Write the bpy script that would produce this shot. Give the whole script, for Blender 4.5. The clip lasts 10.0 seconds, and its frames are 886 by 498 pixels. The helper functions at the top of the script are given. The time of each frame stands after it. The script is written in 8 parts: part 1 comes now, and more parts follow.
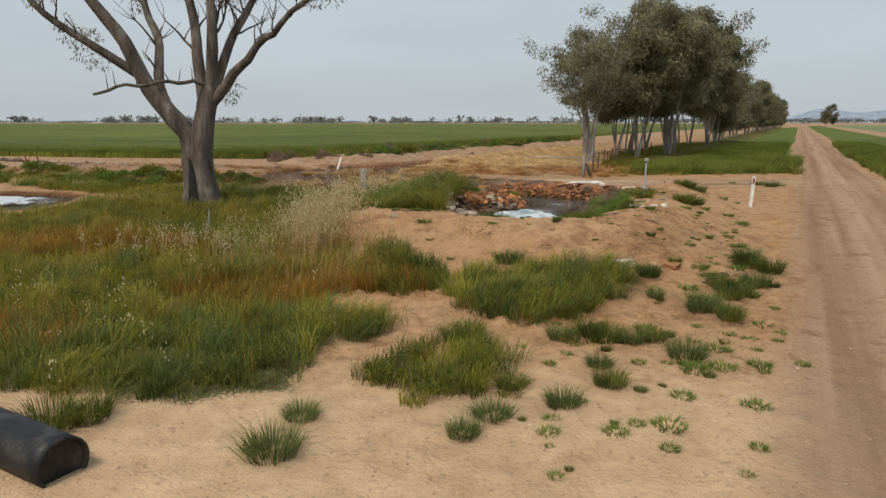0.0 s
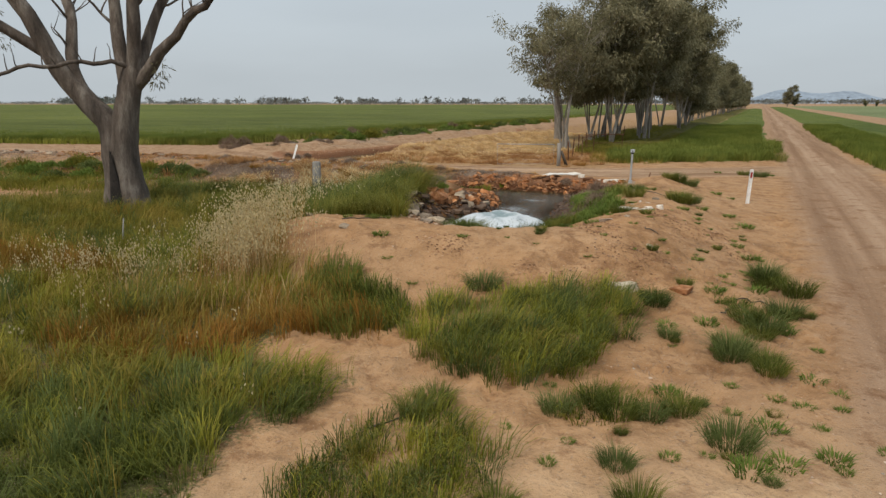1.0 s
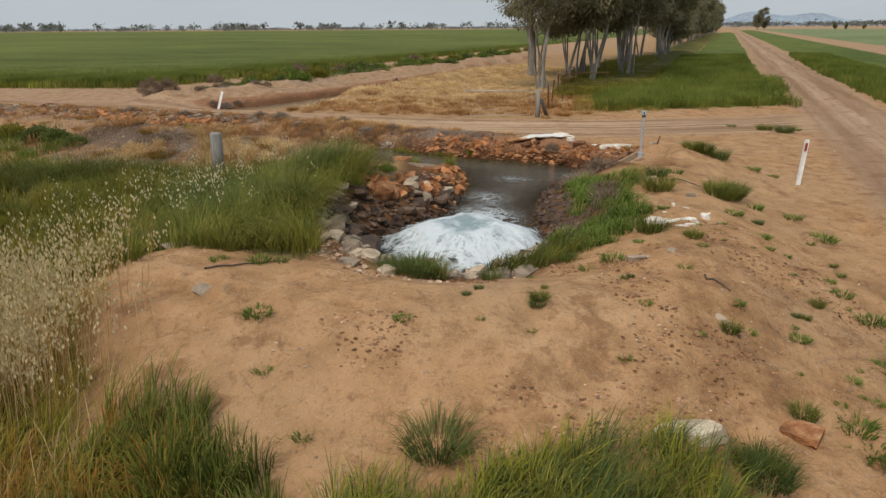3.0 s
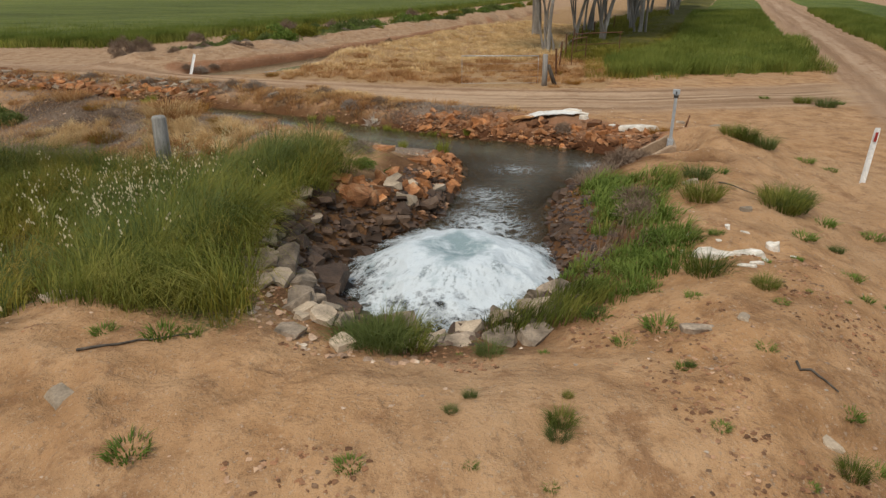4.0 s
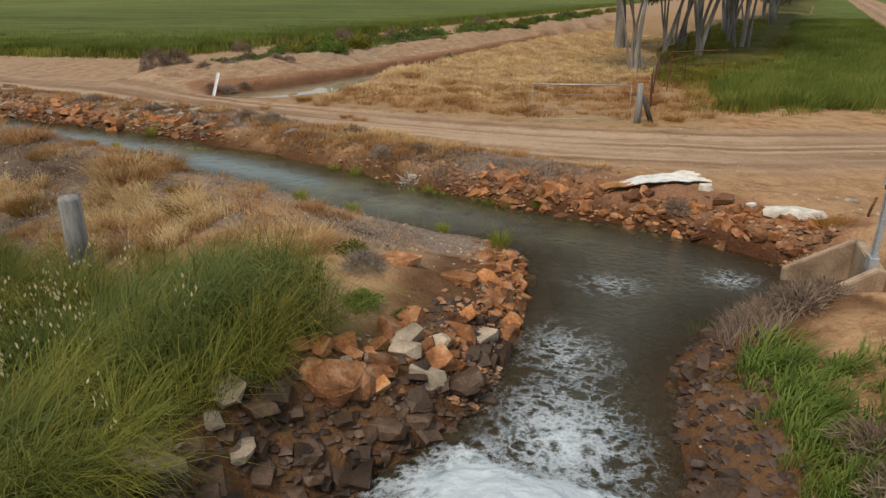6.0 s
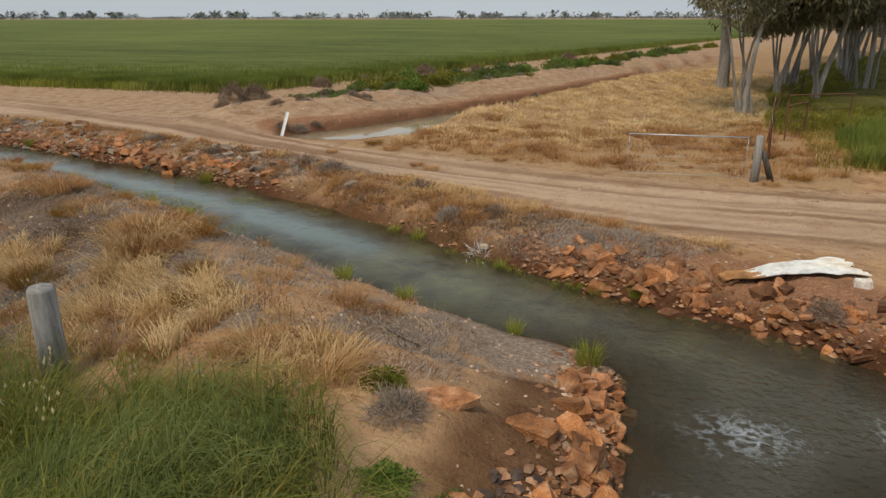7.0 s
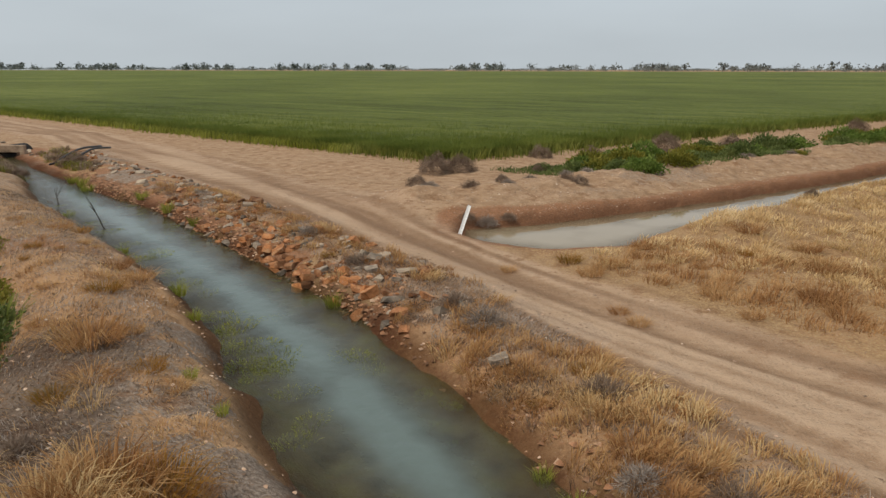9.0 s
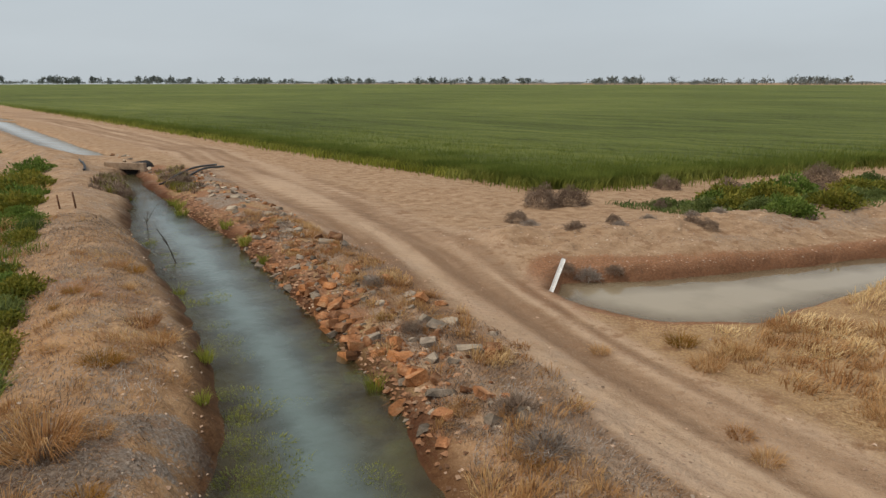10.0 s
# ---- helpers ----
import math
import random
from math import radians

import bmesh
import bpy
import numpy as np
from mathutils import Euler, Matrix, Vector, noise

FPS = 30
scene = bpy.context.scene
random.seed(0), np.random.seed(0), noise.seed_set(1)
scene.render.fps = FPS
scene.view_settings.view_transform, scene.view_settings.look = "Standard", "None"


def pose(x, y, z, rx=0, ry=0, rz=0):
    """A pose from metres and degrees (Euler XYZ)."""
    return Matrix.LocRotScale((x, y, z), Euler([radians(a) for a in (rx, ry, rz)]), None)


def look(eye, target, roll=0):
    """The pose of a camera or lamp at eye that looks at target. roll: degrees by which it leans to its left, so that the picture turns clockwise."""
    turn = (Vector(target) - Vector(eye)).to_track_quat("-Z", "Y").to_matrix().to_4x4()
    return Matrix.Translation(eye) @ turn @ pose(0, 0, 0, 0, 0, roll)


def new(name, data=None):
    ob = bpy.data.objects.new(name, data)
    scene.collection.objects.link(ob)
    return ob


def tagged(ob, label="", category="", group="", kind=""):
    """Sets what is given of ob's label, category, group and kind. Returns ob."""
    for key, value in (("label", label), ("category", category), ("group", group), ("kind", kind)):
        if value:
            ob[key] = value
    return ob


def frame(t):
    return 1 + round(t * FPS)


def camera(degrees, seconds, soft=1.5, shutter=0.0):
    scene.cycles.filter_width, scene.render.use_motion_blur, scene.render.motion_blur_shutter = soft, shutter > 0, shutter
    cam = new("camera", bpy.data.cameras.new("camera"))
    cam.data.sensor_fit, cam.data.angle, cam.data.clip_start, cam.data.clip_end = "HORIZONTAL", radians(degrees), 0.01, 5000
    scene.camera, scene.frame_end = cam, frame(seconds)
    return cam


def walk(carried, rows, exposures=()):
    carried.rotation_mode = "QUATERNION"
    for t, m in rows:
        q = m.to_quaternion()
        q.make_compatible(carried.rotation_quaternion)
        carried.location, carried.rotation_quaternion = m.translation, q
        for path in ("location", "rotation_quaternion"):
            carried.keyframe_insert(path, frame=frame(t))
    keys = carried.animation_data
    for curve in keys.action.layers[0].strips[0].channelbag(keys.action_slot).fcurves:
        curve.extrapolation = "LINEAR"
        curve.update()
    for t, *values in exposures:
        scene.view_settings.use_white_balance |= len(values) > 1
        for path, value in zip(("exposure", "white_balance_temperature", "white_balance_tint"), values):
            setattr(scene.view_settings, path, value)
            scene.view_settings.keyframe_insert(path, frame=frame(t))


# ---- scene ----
cam = camera(65.8, 10.0, 1.4)
PATH = [
    (0, (0.573, 0.995, 2.967), (0.514, 2.961, 2.603), 0.0),
    (0.5, (0.593, 2.146, 3.048), (0.576, 4.107, 2.659), 0.1),
    (1, (0.635, 3.512, 3.133), (0.668, 5.468, 2.716), -0.0),
    (1.5, (0.68, 4.813, 3.26), (0.752, 6.76, 2.809), -0.1),
    (2, (0.772, 6.181, 3.367), (0.871, 8.116, 2.868), -0.1),
    (2.5, (0.945, 7.504, 3.434), (1.065, 9.423, 2.882), -0.1),
    (2.7, (1.03, 8.017, 3.479), (1.154, 9.929, 2.904), -0.3),
    (3.8, (1.473, 10.846, 3.691), (1.586, 12.708, 2.971), -0.5),
    (4, (1.519, 11.337, 3.686), (1.634, 13.194, 2.952), -0.3),
    (4.5, (1.685, 12.545, 3.728), (1.787, 14.4, 2.988), -0.4),
    (5, (1.802, 13.806, 3.756), (1.871, 15.663, 3.016), -0.3),
    (5.5, (1.885, 15.036, 3.75), (1.897, 16.894, 3.011), -0.2),
    (5.7, (1.899, 15.534, 3.757), (1.882, 17.393, 3.021), -0.1),
    (6.8, (1.94, 17.995, 3.824), (1.694, 19.867, 3.163), -0.2),
    (7, (1.896, 18.498, 3.82), (1.595, 20.368, 3.179), -0.1),
    (7.5, (1.791, 19.85, 3.85), (1.348, 21.706, 3.25), 0.1),
    (8, (1.666, 21.296, 3.993), (1.075, 23.118, 3.42), -0.2),
    (8.5, (1.53, 22.571, 4.157), (0.769, 24.34, 3.618), -0.0),
    (9, (1.334, 23.941, 4.317), (0.39, 25.629, 3.809), -0.0),
    (9.5, (1.054, 25.225, 4.488), (-0.045, 26.822, 3.998), -0.1),
    (10, (0.763, 26.633, 4.614), (-0.492, 28.117, 4.142), -0.1),
]
walk(cam, [(t, look(eye, target, roll)) for t, eye, target, roll in PATH])

# ---- light ----
SUN_EL, SUN_AZ = radians(58), radians(215)
world = bpy.data.worlds.new("hazy_sky")
scene.world = world
world.use_nodes = True
wn, wl = world.node_tree.nodes, world.node_tree.links
wn.clear()
w_out = wn.new("ShaderNodeOutputWorld")
w_bg = wn.new("ShaderNodeBackground")
w_sky = wn.new("ShaderNodeTexSky")
w_sky.sky_type, w_sky.sun_disc = "NISHITA", False
w_sky.sun_elevation, w_sky.sun_rotation = SUN_EL, SUN_AZ
w_sky.dust_density, w_sky.air_density = 6.0, 1.0
w_co = wn.new("ShaderNodeTexCoord")
w_sep = wn.new("ShaderNodeSeparateXYZ")
w_ramp = wn.new("ShaderNodeValToRGB")
w_ramp.color_ramp.elements[0].position, w_ramp.color_ramp.elements[0].color = 0.0, (5.78, 6.35, 6.72, 1)
w_ramp.color_ramp.elements[1].position, w_ramp.color_ramp.elements[1].color = 0.6, (5.46, 6.46, 7.40, 1)
w_map = wn.new("ShaderNodeMapping")
w_map.inputs["Scale"].default_value = (1.2, 1.2, 5.0)
w_noise = wn.new("ShaderNodeTexNoise")
w_noise.inputs["Scale"].default_value, w_noise.inputs["Detail"].default_value = 1.6, 4.0
w_cloud = wn.new("ShaderNodeMapRange")
w_cloud.inputs[1].default_value, w_cloud.inputs[2].default_value = 0.3, 0.7
w_cloud.inputs[3].default_value, w_cloud.inputs[4].default_value = 0.93, 1.05
w_mul = wn.new("ShaderNodeVectorMath")
w_mul.operation = "SCALE"
w_mix = wn.new("ShaderNodeMix")
w_mix.data_type = "RGBA"
w_mix.inputs[0].default_value = 0.86
wl.new(w_co.outputs["Generated"], w_sep.inputs[0])
wl.new(w_sep.outputs[2], w_ramp.inputs[0])
wl.new(w_co.outputs["Generated"], w_map.inputs[0])
wl.new(w_map.outputs[0], w_noise.inputs[0])
wl.new(w_noise.outputs[0], w_cloud.inputs[0])
wl.new(w_ramp.outputs[0], w_mul.inputs[0])
wl.new(w_cloud.outputs[0], w_mul.inputs["Scale"])
wl.new(w_sky.outputs[0], w_mix.inputs[6])
wl.new(w_mul.outputs[0], w_mix.inputs[7])
wl.new(w_mix.outputs[2], w_bg.inputs[0])
w_bg.inputs[1].default_value = 0.1
wl.new(w_bg.outputs[0], w_out.inputs[0])

sun_data = bpy.data.lights.new("sun", "SUN")
sun_data.energy, sun_data.angle, sun_data.color = 2.5, radians(14), (1.0, 0.91, 0.77)
sun = new("sun", sun_data)
sun.matrix_world = pose(0, 0, 60, 90 - math.degrees(SUN_EL), 0, -math.degrees(SUN_AZ) + 180)


# ---- materials ----
def nodes_for(name):
    m = bpy.data.materials.new(name)
    m.use_nodes = True
    nt = m.node_tree
    bsdf = nt.nodes["Principled BSDF"]
    bsdf.inputs["Specular IOR Level"].default_value = 0.25
    return m, nt, bsdf


def noise_node(nt, scale, detail=4.0, stretch=None, rough=0.55):
    geo = nt.nodes.new("ShaderNodeNewGeometry")
    src = geo.outputs["Position"]
    if stretch:
        mp = nt.nodes.new("ShaderNodeMapping")
        mp.inputs["Scale"].default_value = stretch
        nt.links.new(src, mp.inputs[0])
        src = mp.outputs[0]
    n = nt.nodes.new("ShaderNodeTexNoise")
    n.inputs["Scale"].default_value, n.inputs["Detail"].default_value = scale, detail
    n.inputs["Roughness"].default_value = rough
    nt.links.new(src, n.inputs["Vector"])
    return n.outputs[0]


def ramp_node(nt, fac, stops):
    r = nt.nodes.new("ShaderNodeValToRGB")
    e = r.color_ramp.elements
    while len(e) < len(stops):
        e.new(0.5)
    for k, (p, c) in enumerate(stops):
        e[k].position, e[k].color = p, (*c, 1)
    nt.links.new(fac, r.inputs[0])
    return r.outputs[0]


def mix_node(nt, fac, a, b, mode="MIX"):
    m = nt.nodes.new("ShaderNodeMix")
    m.data_type, m.blend_type = "RGBA", mode
    for k, v in ((0, fac), (6, a), (7, b)):
        if isinstance(v, (int, float)):
            m.inputs[k].default_value = v
        elif isinstance(v, tuple):
            m.inputs[k].default_value = (*v, 1)
        else:
            nt.links.new(v, m.inputs[k])
    return m.outputs[2]


def range_node(nt, v, a, b, c=0.0, d=1.0):
    r = nt.nodes.new("ShaderNodeMapRange")
    for k, x in enumerate((a, b, c, d)):
        r.inputs[k + 1].default_value = x
    nt.links.new(v, r.inputs[0])
    return r.outputs[0]


def math_node(nt, op, a, b=0.0):
    m = nt.nodes.new("ShaderNodeMath")
    m.operation = op
    for k, v in ((0, a), (1, b)):
        if isinstance(v, (int, float)):
            m.inputs[k].default_value = v
        else:
            nt.links.new(v, m.inputs[k])
    return m.outputs[0]


def bump_node(nt, bsdf, height, strength, dist):
    b = nt.nodes.new("ShaderNodeBump")
    b.inputs["Strength"].default_value, b.inputs["Distance"].default_value = strength, dist
    nt.links.new(height, b.inputs["Height"])
    nt.links.new(b.outputs[0], bsdf.inputs["Normal"])


def shade(col, k):
    return tuple(min(1.0, c * k) for c in col)


def plain(name, col, rough=0.8, scale=6.0, vary=0.35, fine=60.0, bump=0.4, dist=0.01, metal=0.0, second=None, per="Random Per Island", amount=0.25, stretch=None):
    """A surface with broad stains, fine grain, relief and a change from piece to piece."""
    m, nt, bsdf = nodes_for(name)
    broad = noise_node(nt, scale, 5, stretch)
    grain = noise_node(nt, fine, 3, stretch)
    c = ramp_node(nt, broad, [(0.32, shade(col, 1 - vary)), (0.52, col), (0.7, second or shade(col, 1 + vary))])
    g = range_node(nt, grain, 0.25, 0.75, 0.75, 1.25)
    if per:
        kind = "ShaderNodeNewGeometry" if per == "Random Per Island" else "ShaderNodeObjectInfo"
        rnd = nt.nodes.new(kind).outputs[per]
        g = math_node(nt, "MULTIPLY", g, range_node(nt, rnd, 0, 1, 1 - amount, 1 + amount))
    sc = nt.nodes.new("ShaderNodeVectorMath")
    sc.operation = "SCALE"
    nt.links.new(c, sc.inputs[0])
    nt.links.new(g, sc.inputs["Scale"])
    nt.links.new(sc.outputs[0], bsdf.inputs["Base Color"])
    bsdf.inputs["Roughness"].default_value, bsdf.inputs["Metallic"].default_value = rough, metal
    bump_node(nt, bsdf, math_node(nt, "ADD", broad, math_node(nt, "MULTIPLY", grain, 0.4)), bump, dist)
    return m


def leafy(name, cols, zone=0.35, rough=0.65, glow=0.38):
    """Leaves and blades: colours run over from clump to clump and from blade to blade; thin, so light comes through."""
    m, nt, bsdf = nodes_for(name)
    broad = noise_node(nt, zone, 3)
    rnd = nt.nodes.new("ShaderNodeNewGeometry").outputs["Random Per Island"]
    f = math_node(nt, "ADD", math_node(nt, "MULTIPLY", range_node(nt, broad, 0.3, 0.7), 0.65), math_node(nt, "MULTIPLY", rnd, 0.4))
    n = len(cols)
    c = ramp_node(nt, f, [(0.08 + 0.84 * k / (n - 1), col) for k, col in enumerate(cols)])
    nt.links.new(c, bsdf.inputs["Base Color"])
    bsdf.inputs["Roughness"].default_value = rough
    bsdf.inputs["Specular IOR Level"].default_value = 0.15
    tr = nt.nodes.new("ShaderNodeBsdfTranslucent")
    nt.links.new(c, tr.inputs[0])
    mx = nt.nodes.new("ShaderNodeMixShader")
    mx.inputs[0].default_value = glow
    out = nt.nodes["Material Output"]
    nt.links.new(bsdf.outputs[0], mx.inputs[1])
    nt.links.new(tr.outputs[0], mx.inputs[2])
    nt.links.new(mx.outputs[0], out.inputs[0])
    return m


def earth_material():
    """Soil: sand, red clay, grey litter, straw and damp ground, by what covers each spot."""
    m, nt, bsdf = nodes_for("earth")
    a = nt.nodes.new("ShaderNodeAttribute")
    a.attribute_name = "soil"
    sa = nt.nodes.new("ShaderNodeSeparateColor")
    nt.links.new(a.outputs["Color"], sa.inputs[0])
    b = nt.nodes.new("ShaderNodeAttribute")
    b.attribute_name = "cover"
    sb = nt.nodes.new("ShaderNodeSeparateColor")
    nt.links.new(b.outputs["Color"], sb.inputs[0])
    broad, mid = noise_node(nt, 0.35, 4), noise_node(nt, 2.6, 5)
    fine, grit = noise_node(nt, 22, 4), noise_node(nt, 95, 2)
    soil = ramp_node(nt, mid, [(0.3, (0.27, 0.142, 0.064)), (0.5, (0.395, 0.222, 0.107)), (0.7, (0.475, 0.283, 0.147))])
    soil = mix_node(nt, range_node(nt, broad, 0.45, 0.65, 0, 0.5), soil, (0.40, 0.25, 0.14))
    sand = ramp_node(nt, mid, [(0.3, (0.465, 0.308, 0.178)), (0.7, (0.59, 0.408, 0.25))])
    red = ramp_node(nt, fine, [(0.3, (0.17, 0.08, 0.042)), (0.7, (0.36, 0.175, 0.09))])
    grey = ramp_node(nt, fine, [(0.3, (0.145, 0.1, 0.072)), (0.5, (0.24, 0.178, 0.132)), (0.72, (0.365, 0.29, 0.228))])
    straw = ramp_node(nt, fine, [(0.3, (0.22, 0.12, 0.055)), (0.7, (0.46, 0.3, 0.15))])
    green = ramp_node(nt, fine, [(0.3, (0.045, 0.05, 0.018)), (0.7, (0.12, 0.125, 0.045))])
    c = mix_node(nt, sa.outputs[0], soil, sand)
    geo = nt.nodes.new("ShaderNodeNewGeometry")

    def along_axis(axis):
        d = nt.nodes.new("ShaderNodeVectorMath")
        d.operation = "DOT_PRODUCT"
        nt.links.new(geo.outputs["Position"], d.inputs[0])
        d.inputs[1].default_value = axis
        return d.outputs["Value"]
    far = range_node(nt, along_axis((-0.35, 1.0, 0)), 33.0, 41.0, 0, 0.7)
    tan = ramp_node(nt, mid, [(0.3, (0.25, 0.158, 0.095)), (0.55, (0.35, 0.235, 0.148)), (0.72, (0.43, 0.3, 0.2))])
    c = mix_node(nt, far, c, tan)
    breakup = range_node(nt, fine, 0.3, 0.7, -0.25, 0.25)

    def edge(v):
        return range_node(nt, math_node(nt, "ADD", v, breakup), 0.35, 0.65)
    c = mix_node(nt, edge(sa.outputs[1]), c, red)
    c = mix_node(nt, edge(sa.outputs[2]), c, grey)
    c = mix_node(nt, edge(sb.outputs[0]), c, straw)
    c = mix_node(nt, edge(sb.outputs[2]), c, green)
    off = math_node(nt, "SUBTRACT", along_axis((0.9033, -0.4291, 0)), 0.18)
    lane = nt.nodes.new("ShaderNodeCombineXYZ")
    nt.links.new(math_node(nt, "MULTIPLY", off, 2.6), lane.inputs[0])
    nt.links.new(math_node(nt, "MULTIPLY", along_axis((0.4291, 0.9033, 0)), 0.07), lane.inputs[1])
    lane_n = nt.nodes.new("ShaderNodeTexNoise")
    lane_n.inputs["Scale"].default_value, lane_n.inputs["Detail"].default_value = 1.0, 4.0
    nt.links.new(lane.outputs[0], lane_n.inputs["Vector"])

    def hump(centre, wide):
        q = math_node(nt, "DIVIDE", math_node(nt, "SUBTRACT", off, centre), wide)
        return math_node(nt, "POWER", 2.718, math_node(nt, "MULTIPLY", math_node(nt, "MULTIPLY", q, q), -1.0))
    edge_n = math_node(nt, "MULTIPLY", math_node(nt, "SUBTRACT", mid, 0.5), 1.1)
    off_w = math_node(nt, "ADD", off, edge_n)
    on_road = math_node(nt, "MULTIPLY", range_node(nt, off_w, -0.3, 0.3), range_node(nt, off_w, 3.6, 2.9))
    wear = math_node(nt, "ADD", lane_n.outputs[0], math_node(nt, "MULTIPLY", hump(1.6, 0.35), 0.16))
    wear = math_node(nt, "SUBTRACT", wear, math_node(nt, "MULTIPLY", math_node(nt, "ADD", hump(0.75, 0.35), hump(2.45, 0.4)), 0.1))
    road_c = ramp_node(nt, wear, [(0.3, (0.225, 0.135, 0.082)), (0.5, (0.32, 0.205, 0.13)), (0.72, (0.42, 0.29, 0.195))])
    c = mix_node(nt, math_node(nt, "MULTIPLY", on_road, 0.85), c, road_c)
    worn = ramp_node(nt, b.outputs["Alpha"], [(0.2, (0.2, 0.115, 0.066)), (0.5, (0.31, 0.197, 0.122)), (0.8, (0.45, 0.31, 0.205))])
    c = mix_node(nt, a.outputs["Alpha"], c, worn)
    blotch = range_node(nt, noise_node(nt, 1.9, 6, None, 0.7), 0.54, 0.64, 0, 0.7)
    calm = range_node(nt, sa.outputs[0], 0.3, 0.9, 1.0, 0.25)
    blotch = math_node(nt, "MULTIPLY", blotch, calm)
    c = mix_node(nt, blotch, c, (0.21, 0.105, 0.05))
    scuff = range_node(nt, noise_node(nt, 7.0, 5, None, 0.7), 0.56, 0.66, 0, 0.5)
    c = mix_node(nt, math_node(nt, "MULTIPLY", scuff, calm), c, (0.19, 0.095, 0.045))
    damp = mix_node(nt, sb.outputs[1], c, (0.3, 0.25, 0.22), "MULTIPLY")
    dry = range_node(nt, sb.outputs[1], 0.2, 0.9, 1.0, 0.15)
    clod = range_node(nt, noise_node(nt, 15, 3), 0.6, 0.68, 0, 0.45)
    damp = mix_node(nt, clod, damp, (0.17, 0.098, 0.055))
    crumb = range_node(nt, noise_node(nt, 30, 3), 0.61, 0.68, 0, 0.4)
    crumb = math_node(nt, "MULTIPLY", crumb, dry)
    damp = mix_node(nt, crumb, damp, (0.46, 0.36, 0.26))
    speck = range_node(nt, grit, 0.62, 0.72, 0, 0.5)
    speck = math_node(nt, "MULTIPLY", speck, dry)
    c2 = mix_node(nt, speck, damp, (0.5, 0.42, 0.33))
    dark = range_node(nt, noise_node(nt, 48, 2), 0.62, 0.74, 0, 0.45)
    c2 = mix_node(nt, dark, c2, (0.2, 0.12, 0.07))
    nt.links.new(c2, bsdf.inputs["Base Color"])
    bsdf.inputs["Roughness"].default_value = 0.95
    bsdf.inputs["Specular IOR Level"].default_value = 0.1
    h = math_node(nt, "ADD", math_node(nt, "MULTIPLY", mid, 1.6), math_node(nt, "ADD", math_node(nt, "MULTIPLY", fine, 0.5), math_node(nt, "MULTIPLY", grit, 0.2)))
    bump_node(nt, bsdf, h, 0.9, 0.07)
    return m


def water_material(name, deep, shallow, milky, rough=0.07, wave=0.5, scale=5.0, weedy=0.0):
    """Murky water: clear enough at the rim to show the bed, cloudy where silt hangs in it."""
    m, nt, bsdf = nodes_for(name)
    a = nt.nodes.new("ShaderNodeAttribute")
    a.attribute_name = "water"
    s = nt.nodes.new("ShaderNodeSeparateColor")
    nt.links.new(a.outputs["Color"], s.inputs[0])
    n = noise_node(nt, 0.9, 4)
    wob = range_node(nt, n, 0.3, 0.7, -0.18, 0.18)
    c = mix_node(nt, range_node(nt, math_node(nt, "ADD", s.outputs[0], wob), 0.05, 0.6), shallow, deep)
    c = mix_node(nt, range_node(nt, math_node(nt, "ADD", s.outputs[1], wob), 0.1, 1.0), c, milky)
    c = mix_node(nt, math_node(nt, "MULTIPLY", math_node(nt, "MULTIPLY", range_node(nt, s.outputs[2], 0.0, 1.0, 1.0, 0.0), range_node(nt, s.outputs[1], 0.1, 0.7, 1.0, 0.0)), weedy), c, ramp_node(nt, noise_node(nt, 2.2, 5), [(0.35, (0.05, 0.046, 0.025)), (0.5, (0.1, 0.09, 0.048)), (0.66, (0.13, 0.125, 0.05))]))
    nt.links.new(c, bsdf.inputs["Base Color"])
    bsdf.inputs["Roughness"].default_value = rough
    bsdf.inputs["IOR"].default_value = 1.33
    bsdf.inputs["Specular IOR Level"].default_value = 0.5
    rip = math_node(nt, "ADD", noise_node(nt, scale, 4), math_node(nt, "MULTIPLY", math_node(nt, "MULTIPLY", noise_node(nt, 11, 3), s.outputs[2]), 3.0))
    bump_node(nt, bsdf, rip, wave, 0.03)
    clear = nt.nodes.new("ShaderNodeBsdfTransparent")
    clear.inputs[0].default_value = (0.72, 0.72, 0.6, 1)
    mx = nt.nodes.new("ShaderNodeMixShader")
    nt.links.new(range_node(nt, math_node(nt, "ADD", s.outputs[0], wob), -0.05, 0.95, 0.3, 1.0), mx.inputs[0])
    nt.links.new(clear.outputs[0], mx.inputs[1])
    nt.links.new(bsdf.outputs[0], mx.inputs[2])
    nt.links.new(mx.outputs[0], nt.nodes["Material Output"].inputs[0])
    return m


